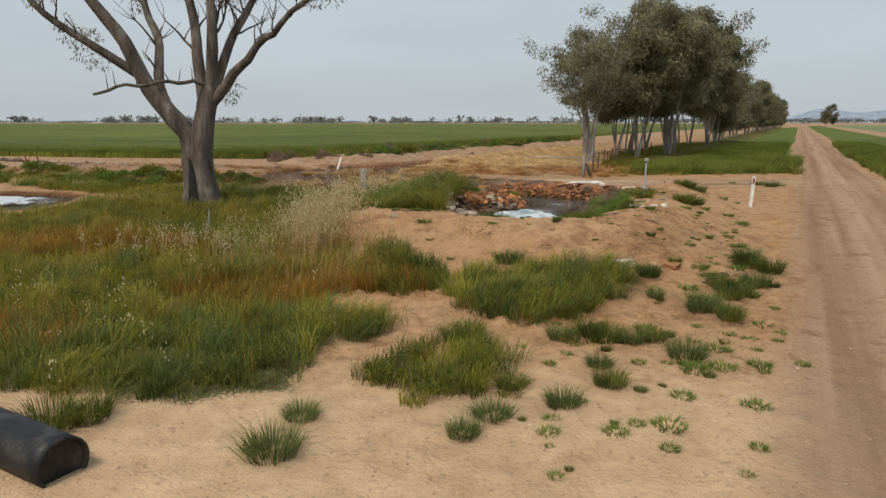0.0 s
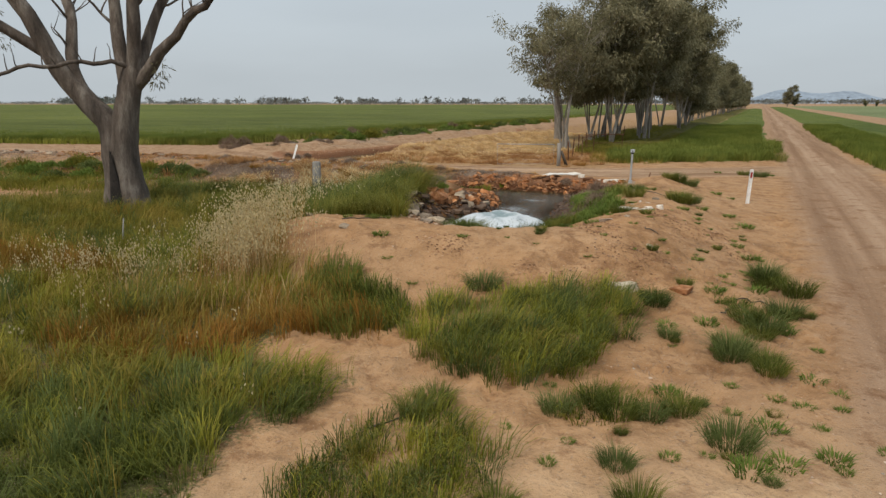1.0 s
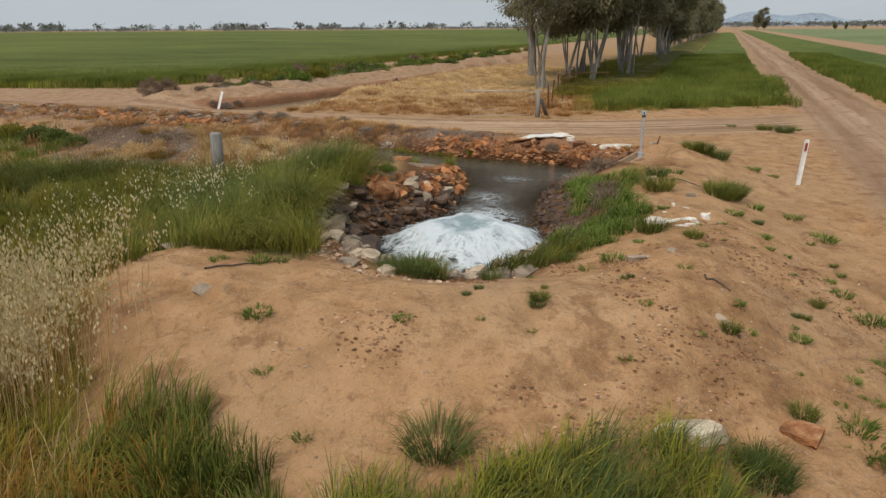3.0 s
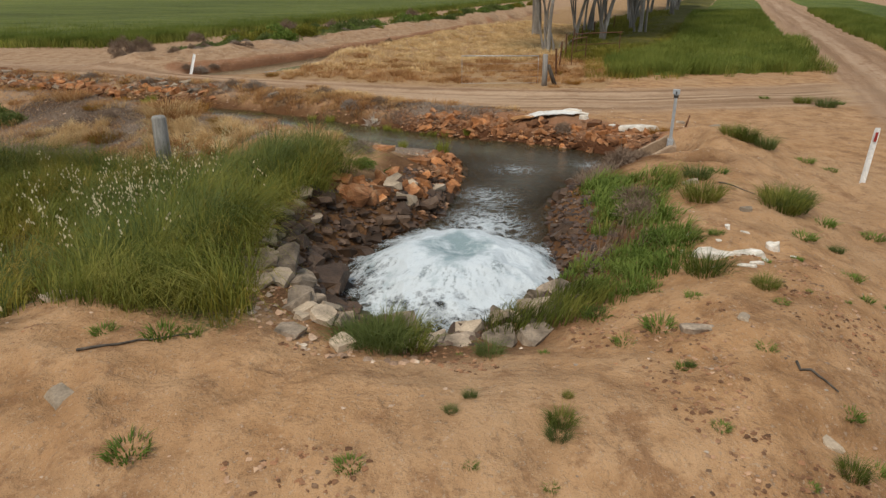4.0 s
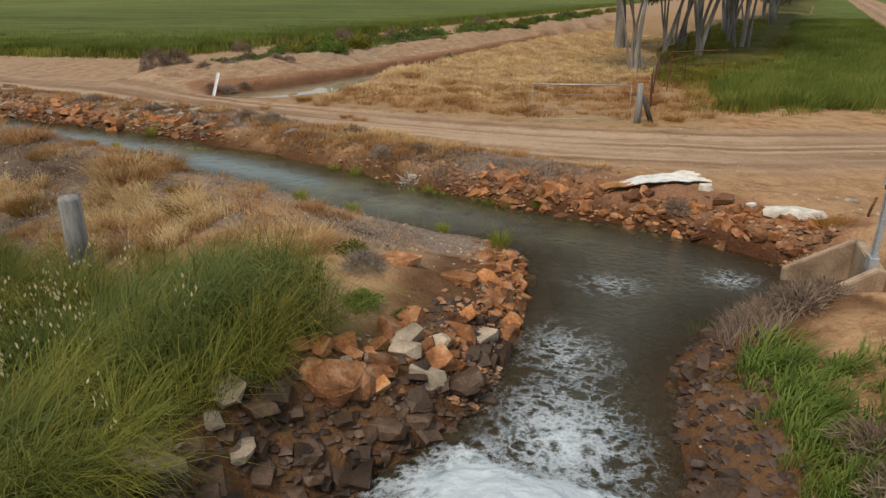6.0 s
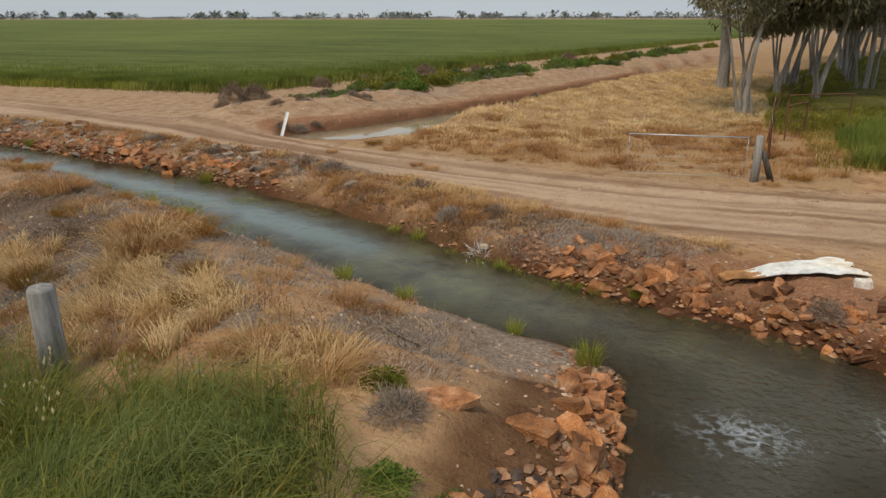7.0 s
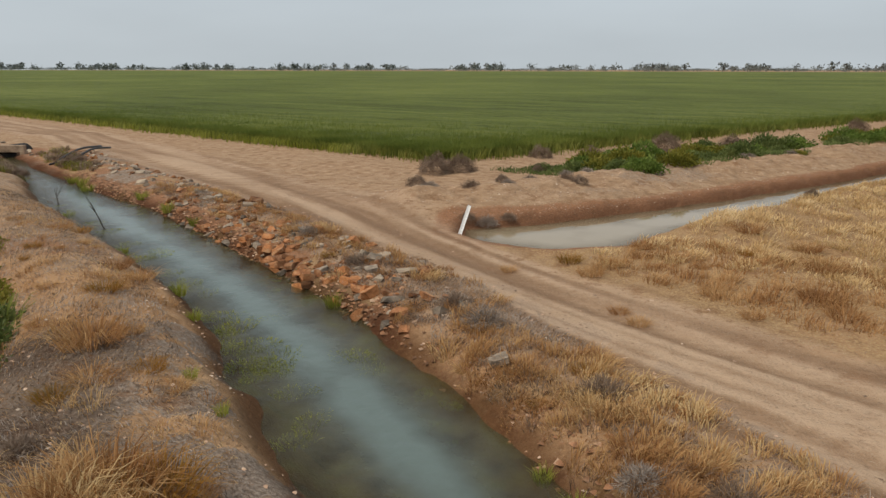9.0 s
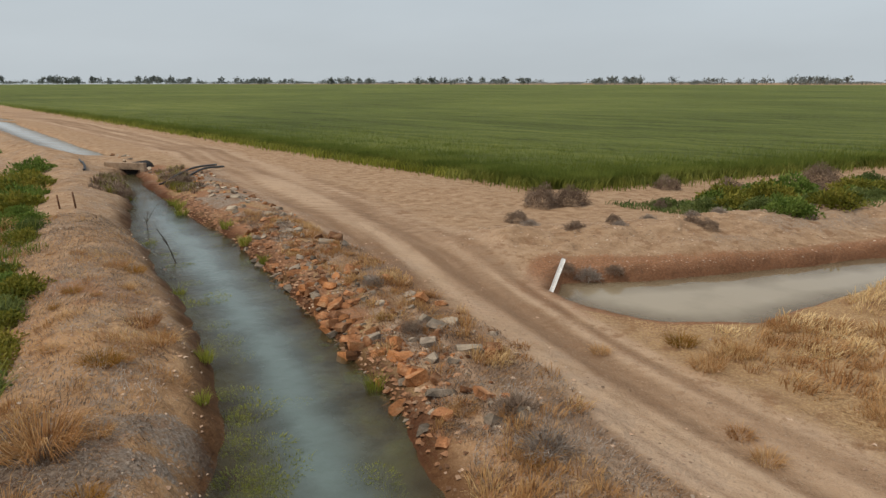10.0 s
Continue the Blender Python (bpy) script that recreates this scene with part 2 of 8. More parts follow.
def foam_material():
    """Aerated water: white froth, grey-blue and glassy where the water wells up, dark between the falling threads, lacy at the rim."""
    m, nt, bsdf = nodes_for("foam")
    a = nt.nodes.new("ShaderNodeAttribute")
    a.attribute_name = "foam"
    s = nt.nodes.new("ShaderNodeSeparateColor")
    nt.links.new(a.outputs["Color"], s.inputs[0])
    n1, n2 = noise_node(nt, 3.2, 7, None, 0.66), noise_node(nt, 22, 5, None, 0.65)
    core = range_node(nt, math_node(nt, "ADD", s.outputs[1], range_node(nt, n1, 0.3, 0.7, -0.7, 0.7)), 0.2, 1.0, 0, 0.9)
    c = mix_node(nt, core, (0.54, 0.58, 0.605), (0.16, 0.225, 0.235))
    c = mix_node(nt, range_node(nt, n1, 0.54, 0.74, 0, 0.42), c, (0.38, 0.45, 0.48))
    c = mix_node(nt, range_node(nt, n2, 0.55, 0.7, 0, 0.12), c, (0.36, 0.42, 0.45))
    c = mix_node(nt, math_node(nt, "MULTIPLY", s.outputs[2], range_node(nt, n2, 0.4, 0.56)), c, (0.1, 0.125, 0.125))
    nt.links.new(c, bsdf.inputs["Base Color"])
    bsdf.inputs["Roughness"].default_value = 0.45
    bump_node(nt, bsdf, math_node(nt, "ADD", math_node(nt, "MULTIPLY", noise_node(nt, 4.5, 4, None, 0.55), 1.2), math_node(nt, "MULTIPLY", n2, 0.1)), 0.5, 0.09)
    clear = nt.nodes.new("ShaderNodeBsdfTransparent")
    mx = nt.nodes.new("ShaderNodeMixShader")
    web = math_node(nt, "ABSOLUTE", math_node(nt, "SUBTRACT", noise_node(nt, 5.0, 6, None, 0.7), 0.5))
    lace = math_node(nt, "ADD", s.outputs[0], range_node(nt, web, 0.0, 0.16, 0.3, -0.3))
    lace = math_node(nt, "ADD", lace, range_node(nt, n2, 0.3, 0.7, -0.08, 0.08))
    nt.links.new(range_node(nt, lace, 0.32, 0.98), mx.inputs[0])
    nt.links.new(clear.outputs[0], mx.inputs[1])
    nt.links.new(bsdf.outputs[0], mx.inputs[2])
    nt.links.new(mx.outputs[0], nt.nodes["Material Output"].inputs[0])
    return m


def crop_material(name, cols, row=(0.16, 1.9, 1.0)):
    """The top of a dense young crop, streaked along its rows."""
    m, nt, bsdf = nodes_for(name)
    broad = noise_node(nt, 0.02, 4)
    rows = noise_node(nt, 0.55, 4, row)
    fine = noise_node(nt, 3.2, 5, None, 0.7)
    f = math_node(nt, "ADD", math_node(nt, "MULTIPLY", broad, 0.35), math_node(nt, "ADD", math_node(nt, "MULTIPLY", rows, 0.42), math_node(nt, "MULTIPLY", fine, 0.36)))
    c = ramp_node(nt, f, [(0.45, cols[0]), (0.56, cols[1]), (0.67, cols[2])])
    nt.links.new(c, bsdf.inputs["Base Color"])
    bsdf.inputs["Roughness"].default_value = 0.8
    bsdf.inputs["Specular IOR Level"].default_value = 0.1
    bump_node(nt, bsdf, math_node(nt, "ADD", rows, fine), 1.0, 0.25)
    return m


EARTH = earth_material()
WATER = water_material("channel_water", (0.056, 0.051, 0.034), (0.07, 0.056, 0.032), (0.11, 0.138, 0.122), wave=0.7, weedy=0.85)
MUD_WATER = water_material("muddy_water", (0.3, 0.235, 0.15), (0.3, 0.22, 0.14), (0.33, 0.29, 0.22), 0.02, 0.015, 2.0)
FOAM = foam_material()
CROP = crop_material("crop_top", [(0.044, 0.056, 0.010), (0.1, 0.118, 0.023), (0.165, 0.176, 0.04)])
CROP_STRIP = crop_material("strip_crop_top", [(0.06, 0.085, 0.015), (0.1, 0.125, 0.024), (0.145, 0.165, 0.036)], (1, 0.5, 1))
VERGE = crop_material("verge_top", [(0.075, 0.078, 0.018), (0.125, 0.115, 0.028), (0.19, 0.15, 0.048)], (1, 1, 1))
CROP_PALE = crop_material("pale_crop_top", [(0.13, 0.16, 0.07), (0.17, 0.2, 0.09), (0.22, 0.24, 0.12)])
GRASS = leafy("green_grass", [(0.1, 0.115, 0.013), (0.2, 0.205, 0.024), (0.3, 0.285, 0.038), (0.42, 0.35, 0.059)], 1.5)
GRASS_DEEP = leafy("deep_levee_grass", [(0.042, 0.055, 0.012), (0.092, 0.112, 0.02), (0.165, 0.178, 0.034), (0.27, 0.245, 0.055)], 1.7)
GRASS_LEVEE = leafy("levee_grass_blades", [(0.062, 0.075, 0.014), (0.125, 0.145, 0.026), (0.2, 0.208, 0.04), (0.31, 0.285, 0.07)], 1.2)
GRASS_GOLD = leafy("fading_grass", [(0.13, 0.13, 0.020), (0.22, 0.19, 0.032), (0.32, 0.235, 0.049), (0.42, 0.3, 0.077)], 0.8)
GRASS_BLUE = leafy("blue_green_grass", [(0.06, 0.085, 0.022), (0.115, 0.145, 0.04), (0.2, 0.225, 0.07)], 0.9)
GRASS_RUST = leafy("rusty_grass", [(0.13, 0.105, 0.018), (0.235, 0.13, 0.022), (0.33, 0.15, 0.028), (0.42, 0.235, 0.052)])
GRASS_OLIVE = leafy("olive_grass", [(0.075, 0.085, 0.012), (0.15, 0.15, 0.021), (0.235, 0.21, 0.034), (0.33, 0.265, 0.052)], 1.6)
OATS = leafy("ripe_wild_oats", [(0.48, 0.38, 0.2), (0.6, 0.49, 0.28), (0.74, 0.64, 0.42)])
STRAW = leafy("dry_straw", [(0.26, 0.12, 0.045), (0.42, 0.22, 0.085), (0.55, 0.35, 0.155), (0.68, 0.5, 0.26)], 0.5)
RUSSET = leafy("russet_grass", [(0.2, 0.088, 0.034), (0.34, 0.165, 0.06), (0.47, 0.265, 0.11), (0.6, 0.4, 0.2)], 1.1)
STRAW_PALE = leafy("pale_straw", [(0.42, 0.26, 0.11), (0.64, 0.44, 0.21), (0.8, 0.62, 0.36)], 1.6)
CROP_BLADE = leafy("crop_blades", [(0.085, 0.115, 0.018), (0.15, 0.18, 0.032), (0.225, 0.24, 0.048)], 0.35)
RUSH = leafy("yellow_green_rush", [(0.17, 0.19, 0.025), (0.29, 0.3, 0.045), (0.42, 0.4, 0.09)])
PALE_TWIGS = leafy("bleached_twigs", [(0.36, 0.32, 0.27), (0.5, 0.46, 0.4), (0.62, 0.58, 0.52)], 1.2, 0.9, 0.05)
WEED = leafy("weed_leaves", [(0.075, 0.12, 0.02), (0.14, 0.195, 0.036), (0.22, 0.27, 0.06)], 2.0)
TWIGS = leafy("grey_brown_twigs", [(0.115, 0.075, 0.05), (0.205, 0.142, 0.1), (0.31, 0.23, 0.17)], 1.2, 0.9, 0.05)
GREY_TWIGS = leafy("grey_dead_twigs", [(0.165, 0.125, 0.096), (0.27, 0.215, 0.172), (0.4, 0.34, 0.285)], 1.2, 0.9, 0.05)
GUM_LEAF = leafy("gum_leaves", [(0.09, 0.083, 0.043), (0.158, 0.147, 0.08), (0.245, 0.223, 0.128), (0.35, 0.316, 0.196)], 0.7, 0.6, 0.4)
GUM_BARK = plain("grey_gum_bark", (0.125, 0.1, 0.082), 0.92, 1.9, 0.55, 22, 1.0, 0.08, second=(0.235, 0.205, 0.175), per="", stretch=(2.2, 2.2, 0.45))
ROW_BARK = plain("pale_gum_bark", (0.28, 0.245, 0.205), 0.85, 1.2, 0.5, 14, 0.6, 0.03, second=(0.48, 0.44, 0.39), per="", stretch=(2, 2, 0.5))
# Near-black stands in for the shade inside tree hollow and culvert mouth.
SHADED_HOLE = plain("shaded_hole", (0.03, 0.025, 0.022), 0.95, 5, 0.4, 30, 0.8, 0.03, per="")
STONE_GREY = plain("grey_stone", (0.24, 0.185, 0.135), 0.9, 6, 0.5, 40, 0.9, 0.03, per="Random", amount=0.4)
STONE_PALE = plain("pale_stone", (0.36, 0.28, 0.2), 0.85, 5, 0.3, 50, 0.5, 0.02, per="Random", amount=0.25)
STONE_RED = plain("red_stone", (0.27, 0.115, 0.048), 0.9, 6, 0.55, 40, 1.0, 0.04, second=(0.37, 0.215, 0.115), per="Random", amount=0.5)
STONE_ORANGE = plain("orange_stone", (0.38, 0.155, 0.057), 0.9, 5, 0.45, 40, 1.0, 0.04, second=(0.42, 0.235, 0.12), per="Random", amount=0.35)
STONE_WET = plain("wet_brown_stone", (0.07, 0.042, 0.026), 0.5, 5, 0.4, 40, 0.5, 0.02, per="Random", amount=0.5)
GRAVEL = plain("mixed_gravel", (0.36, 0.23, 0.15), 0.9, 3, 0.4, 60, 0.4, 0.01, second=(0.5, 0.42, 0.33), per="Random Per Island", amount=0.5)
RED_GRAVEL = plain("red_gravel", (0.235, 0.115, 0.058), 0.9, 3, 0.45, 60, 0.5, 0.01, second=(0.36, 0.24, 0.155), per="Random Per Island", amount=0.55)
DARK_GRAVEL = plain("wet_gravel", (0.08, 0.048, 0.033), 0.55, 3, 0.4, 60, 0.5, 0.01, second=(0.14, 0.095, 0.066), per="Random Per Island", amount=0.55)
CONCRETE = plain("stained_concrete", (0.35, 0.24, 0.155), 0.88, 3, 0.4, 45, 0.4, 0.008, second=(0.4, 0.3, 0.21), per="")
WHITE_SLAB = plain("whitewashed_slab", (0.62, 0.55, 0.46), 0.85, 7, 0.3, 40, 0.5, 0.012, second=(0.74, 0.7, 0.64), per="")
LIMESTONE = plain("cream_limestone", (0.47, 0.38, 0.275), 0.9, 6, 0.35, 40, 0.8, 0.02, second=(0.58, 0.5, 0.39), per="")
STEEL = plain("galvanised_steel", (0.46, 0.47, 0.48), 0.45, 9, 0.25, 70, 0.15, 0.002, 0.6, per="")
RUST = plain("rusted_iron", (0.16, 0.075, 0.04), 0.85, 9, 0.4, 60, 0.3, 0.004, 0.2, per="")
DARK_METAL = plain("dark_valve_iron", (0.05, 0.048, 0.045), 0.5, 12, 0.3, 60, 0.2, 0.002, 0.5, per="")
POST_WHITE = plain("white_post_paint", (0.78, 0.78, 0.76), 0.5, 7, 0.08, 40, 0.1, 0.001, per="")
POST_RED = plain("red_reflector", (0.32, 0.035, 0.03), 0.35, 7, 0.1, 60, 0.05, 0.001, per="")
TIMBER = plain("weathered_timber", (0.27, 0.25, 0.225), 0.9, 3, 0.4, 30, 0.8, 0.015, second=(0.36, 0.34, 0.31), per="", stretch=(6, 6, 0.7))
DARK_WOOD = plain("dark_timber", (0.09, 0.075, 0.06), 0.9, 3, 0.4, 30, 0.6, 0.01, per="", stretch=(6, 6, 0.7))
PIPE = plain("black_poly_pipe", (0.018, 0.018, 0.019), 0.5, 5, 0.4, 40, 0.15, 0.003, second=(0.05, 0.045, 0.04), per="")
SHEET = plain("white_sheet_metal", (0.68, 0.66, 0.62), 0.5, 1.6, 0.12, 7, 0.1, 0.003, second=(0.6, 0.5, 0.38), per="")
SHEET_RUST = plain("rusted_sheet_metal", (0.4, 0.2, 0.08), 0.8, 4, 0.4, 12, 0.3, 0.004, second=(0.55, 0.4, 0.24), per="")
# Distance haze is mixed into both base colours: blue hills, greyed foliage.
HILL = plain("hazy_hills", (0.25, 0.3, 0.36), 0.95, 0.004, 0.15, 0.05, 0.1, 1.0, per="")
HAZED_LEAF = leafy("hazed_foliage", [(0.14, 0.155, 0.145), (0.18, 0.195, 0.18), (0.22, 0.23, 0.21)], 0.05, 0.8, 0.1)


# ---- building helpers ----
def mesh_from(name, verts, faces, mats, colours=None, smooth=False):
    """A mesh from arrays; faces is an array (n, 3) or (n, 4)."""
    verts, faces = np.asarray(verts, np.float32), np.asarray(faces, np.int32)
    me = bpy.data.meshes.new(name)
    n, k = faces.shape
    me.vertices.add(len(verts))
    me.vertices.foreach_set("co", verts.ravel())
    me.loops.add(n * k)
    me.loops.foreach_set("vertex_index", faces.ravel())
    me.polygons.add(n)
    me.polygons.foreach_set("loop_start", np.arange(0, n * k, k, dtype=np.int32))
    me.update(calc_edges=True)
    for key, values in (colours or {}).items():
        at = me.attributes.new(key, "FLOAT_COLOR", "POINT")
        at.data.foreach_set("color", np.asarray(values, np.float32).ravel())
    for mt in mats if isinstance(mats, (list, tuple)) else [mats]:
        me.materials.append(mt)
    if smooth:
        me.polygons.foreach_set("use_smooth", np.ones(n, bool))
    me.validate()
    return me


def part(name, data, material, parent=None, label="", at=None):
    """One mesh object, from a bmesh or a mesh, under its thing."""
    if isinstance(data, bmesh.types.BMesh):
        me = bpy.data.meshes.new(name)
        data.to_mesh(me)
        data.free()
        me.materials.append(material)
        data = me
    ob = new(name, data)
    if parent is not None:
        ob.parent = parent
    if at is not None:
        ob.matrix_basis = at
    if label:
        ob["label"] = label
    return ob


def thing(name, label, category, at=None, group="", kind=""):
    ob = new(name)
    ob.empty_display_size = 0.2
    if at is not None:
        ob.matrix_basis = at
    return tagged(ob, label, category, group, kind)


def box_bm(sx, sy, sz, centre=(0, 0, 0), bevel=0.01, m=None):
    bm = bmesh.new()
    bmesh.ops.create_cube(bm, size=1.0)
    bmesh.ops.scale(bm, vec=(sx, sy, sz), verts=bm.verts)
    if bevel:
        bmesh.ops.bevel(bm, geom=bm.edges[:], offset=bevel, segments=2, affect="EDGES", profile=0.6)
    bmesh.ops.translate(bm, vec=centre, verts=bm.verts)
    if m is not None:
        bmesh.ops.transform(bm, matrix=m, verts=bm.verts)
    return bm


def tube_arrays(points, radii, sides=8, wob=0.0, rng=None, cap=True):
    """A tapered tube along points, as quads."""
    pts = [Vector(p) for p in points]
    verts, faces = [], []
    side = None
    for k, p in enumerate(pts):
        d = (pts[min(k + 1, len(pts) - 1)] - pts[max(k - 1, 0)]).normalized()
        if side is None:
            side = d.orthogonal().normalized()
        side = (side - d * side.dot(d)).normalized()
        up = d.cross(side)
        for j in range(sides):
            a = 2 * math.pi * j / sides
            r = radii[k] * (1 + (wob * (rng.random() - 0.5) if rng else 0))
            verts.append(p + (side * math.cos(a) + up * math.sin(a)) * r)
    for k in range(len(pts) - 1):
        for j in range(sides):
            a, b = k * sides + j, k * sides + (j + 1) % sides
            faces.append((a, b, b + sides, a + sides))
    if cap:
        for k, flip in ((0, True), (len(pts) - 1, False)):
            c = len(verts)
            verts.append(pts[k])
            for j in range(0, sides):
                a, b = k * sides + j, k * sides + (j + 1) % sides
                faces.append((b, a, c, c) if flip else (a, b, c, c))
    return verts, faces


def tube_bm(points, radii, sides=8, wob=0.0, rng=None):
    bm = bmesh.new()
    verts, faces = tube_arrays(points, radii, sides, wob, rng)
    vs = [bm.verts.new(v) for v in verts]
    for f in faces:
        ids = list(dict.fromkeys(f))
        try:
            bm.faces.new([vs[i] for i in ids])
        except ValueError:
            pass
    for f in bm.faces:
        f.smooth = True
    return bm


def smooth_path(points, n):
    """Points run through by a soft curve."""
    p = np.array(points, float)
    t = np.linspace(0, len(p) - 1, n)
    out = []
    for u in t:
        k = min(int(u), len(p) - 2)
        f = u - k
        a, b, c, d = p[max(k - 1, 0)], p[k], p[k + 1], p[min(k + 2, len(p) - 1)]
        out.append(0.5 * (2 * b + (c - a) * f + (2 * a - 5 * b + 4 * c - d) * f * f + (3 * b - a - 3 * c + d) * f ** 3))
    return [tuple(q) for q in out]


def lattice(ix, iy, seed):
    h = np.sin(ix * 127.1 + iy * 311.7 + seed * 74.7) * 43758.5453
    return h - np.floor(h)


def vnoise(x, y, seed=0):
    ix, iy = np.floor(x), np.floor(y)
    fx, fy = x - ix, y - iy
    fx, fy = fx * fx * (3 - 2 * fx), fy * fy * (3 - 2 * fy)
    a, b = lattice(ix, iy, seed), lattice(ix + 1, iy, seed)
    c, d = lattice(ix, iy + 1, seed), lattice(ix + 1, iy + 1, seed)
    return (a + (b - a) * fx) * (1 - fy) + (c + (d - c) * fx) * fy


def fbm(x, y, scale, octaves=4, seed=0):
    """Soft noise in -1 .. 1."""
    out, amp, tot = 0, 1.0, 0
    for o in range(octaves):
        out = out + amp * vnoise(x * scale + 17.3 * o, y * scale - 9.1 * o, seed + o)
        tot += amp
        amp *= 0.5
        scale *= 2.03
    return 2 * out / tot - 1


def step(a, b, v):
    t = np.clip((v - a) / (b - a), 0, 1)
    return t * t * (3 - 2 * t)


def line_dist(x, y, line):
    best = np.full(np.shape(x), 1e9)
    for (ax, ay), (bx, by) in zip(line[:-1], line[1:]):
        dx, dy = bx - ax, by - ay
        t = np.clip(((x - ax) * dx + (y - ay) * dy) / (dx * dx + dy * dy), 0, 1)
        best = np.minimum(best, (x - ax - t * dx) ** 2 + (y - ay - t * dy) ** 2)
    return np.sqrt(best)


def inside(x, y, poly):
    hit = np.zeros(np.shape(x), bool)
    for (ax, ay), (bx, by) in zip(poly, poly[1:] + poly[:1]):
        if ay == by:
            continue
        c = ((ay > y) != (by > y)) & (x < (bx - ax) * (y - ay) / (by - ay) + ax)
        hit ^= c
    return hit


def shore(x, y, poly):
    """Distance to a pond's rim, below nought in the water."""
    d = line_dist(x, y, poly + poly[:1])
    return np.where(inside(x, y, poly), -d, d)


def blades(x, y, z, height, width, lean, rng, bend=0.5, droop=0.0):
    """Grass blades: each a quad and a tip, bent over. Returns verts, triangles."""
    n = len(x)
    base = np.stack([x, y, z], 1)
    a = rng.uniform(0, 2 * np.pi, n)
    side = np.stack([np.cos(a), np.sin(a), np.zeros(n)], 1) * (np.broadcast_to(width, n) * 0.5)[:, None]
    b = 5.0 * fbm(x, y, 0.7, 2, 171) + rng.normal(0, 0.9, n)
    h = np.broadcast_to(height, n) * rng.uniform(0.6, 1.2, n)
    out = np.stack([np.cos(b), np.sin(b), np.zeros(n)], 1) * (h * lean * rng.uniform(0.2, 1.0, n))[:, None]
    mid = base + out * bend * 0.6
    mid[:, 2] += h * 0.58
    tip = base + out
    tip[:, 2] += h * (1 - droop * rng.uniform(0, 1, n))
    v = np.stack([base - side, base + side, mid - side * 0.75, mid + side * 0.75, tip], 1).reshape(-1, 3)
    k = np.arange(n)[:, None] * 5
    f = np.concatenate([k + np.array([[0, 1, 3]]), k + np.array([[0, 3, 2]]), k + np.array([[2, 3, 4]])], 1).reshape(-1, 3)
    return v, f


def merge(parts):
    vs, fs, o = [], [], 0
    for v, f in parts:
        vs.append(v)
        fs.append(np.asarray(f) + o)
        o += len(v)
    return np.concatenate(vs), np.concatenate(fs)


# ---- the plan ----
WATER_Z, MUD_Z = 0.2, 0.16
FAR_SHORE = [(-33.5, 43.0), (-28.6, 41.1), (-24.5, 39.7), (-21.7, 38.85), (-16.0, 37.35), (-11.5, 35.55), (-8.1, 34.1), (-5.1, 32.8), (-3.3, 31.65), (-1.4, 30.45), (0.8, 28.75), (2.75, 27.45), (4.95, 26.25), (6.25, 24.95), (6.2, 24.6)]
NEAR_SHORE = [(6.7, 24.3), (6.4, 23.42), (5.6, 23.34), (4.85, 23.2), (4.15, 22.5), (3.7, 21.1), (3.45, 19.3), (3.2, 18.75), (2.45, 17.85), (1.95, 17.5), (1.45, 17.6), (0.95, 18.05), (0.74, 18.95), (0.8, 19.85), (1.1, 20.5), (1.5, 20.85), (2.12, 21.55), (2.3, 22.5), (2.55, 23.4), (2.72, 25.2), (2.3, 25.65), (1.5, 25.95), (0.5, 26.45), (-0.6, 27.2), (-1.9, 27.95), (-4.3, 29.4), (-6.5, 30.8), (-8.2, 31.75), (-11.0, 32.95), (-15.4, 34.6), (-20.7, 36.5), (-24.2, 38.3), (-28.0, 40.0), (-33.0, 42.0)]
CHANNEL = FAR_SHORE + NEAR_SHORE
UPPER = [(-42.2, 45.8), (-55, 48.4), (-99, 57.9), (-260, 92), (-260, 88), (-75, 50.2), (-46, 44.3), (-43, 44.4)]
MUD_LEFT = [(-6.8, 39.8), (-5.0, 41.9), (-3.2, 44.6), (-1.6, 47.4), (1.5, 53.0), (6.6, 63.5), (16, 83.5)]
MUD_RIGHT = [(17, 83), (8.2, 63.6), (3.8, 54.5), (-0.1, 45.2), (-2.1, 41.1), (-2.7, 39.35), (-3.7, 38.6), (-5.3, 38.4), (-6.4, 38.9)]
MUD = MUD_LEFT + MUD_RIGHT
SIDE_POOL = [(-13.2, 21.6), (-13.0, 23.5), (-13.6, 25.6), (-15.3, 26.8), (-18.5, 26.6), (-20.5, 24.2), (-18.5, 21.8), (-15.5, 20.9)]
TRACK = [(-170, 74), (-80, 58.5), (-44, 51.2), (-30, 46.8), (-20, 43.2), (-13, 40.2), (-8, 37.2), (-4, 34.9), (0, 33.2), (4, 31.9), (8, 31.2), (14, 31.6), (20, 33)]
RING = [(-1.6, 16.4), (-0.5, 15.5), (1.8, 15.05), (3.6, 15.4), (4.9, 17.2), (5.6, 19.8), (6.35, 22.0), (7.5, 24.0)]
LEVEE = [(-0.4, 16.9), (-0.5, 19.6), (0.5, 23.1), (-1.2, 25.0), (-3.4, 26.7), (-5.5, 28.4), (-8.4, 30.1), (-12.0, 31.6), (-16.0, 33.0), (-22.0, 35.2), (-30.0, 38.6), (-40.0, 41.7), (-75, 47.7)]
FAR_BANK = [(7.2, 26.6), (4.6, 27.9), (1.7, 29.4), (-1.3, 31.9), (-5.0, 34.3), (-9.6, 36.4), (-16.0, 38.9), (-24.0, 41.6), (-30.0, 44.0)]
MUD_BANK_L = [(-8.8, 41.4), (-6.4, 44.8), (-2.9, 51.2), (3.2, 63.5), (20, 99)]
MUD_BANK_R = [(-0.6, 39.6), (1.6, 43.5), (5.0, 51), (10.5, 63), (24, 92)]
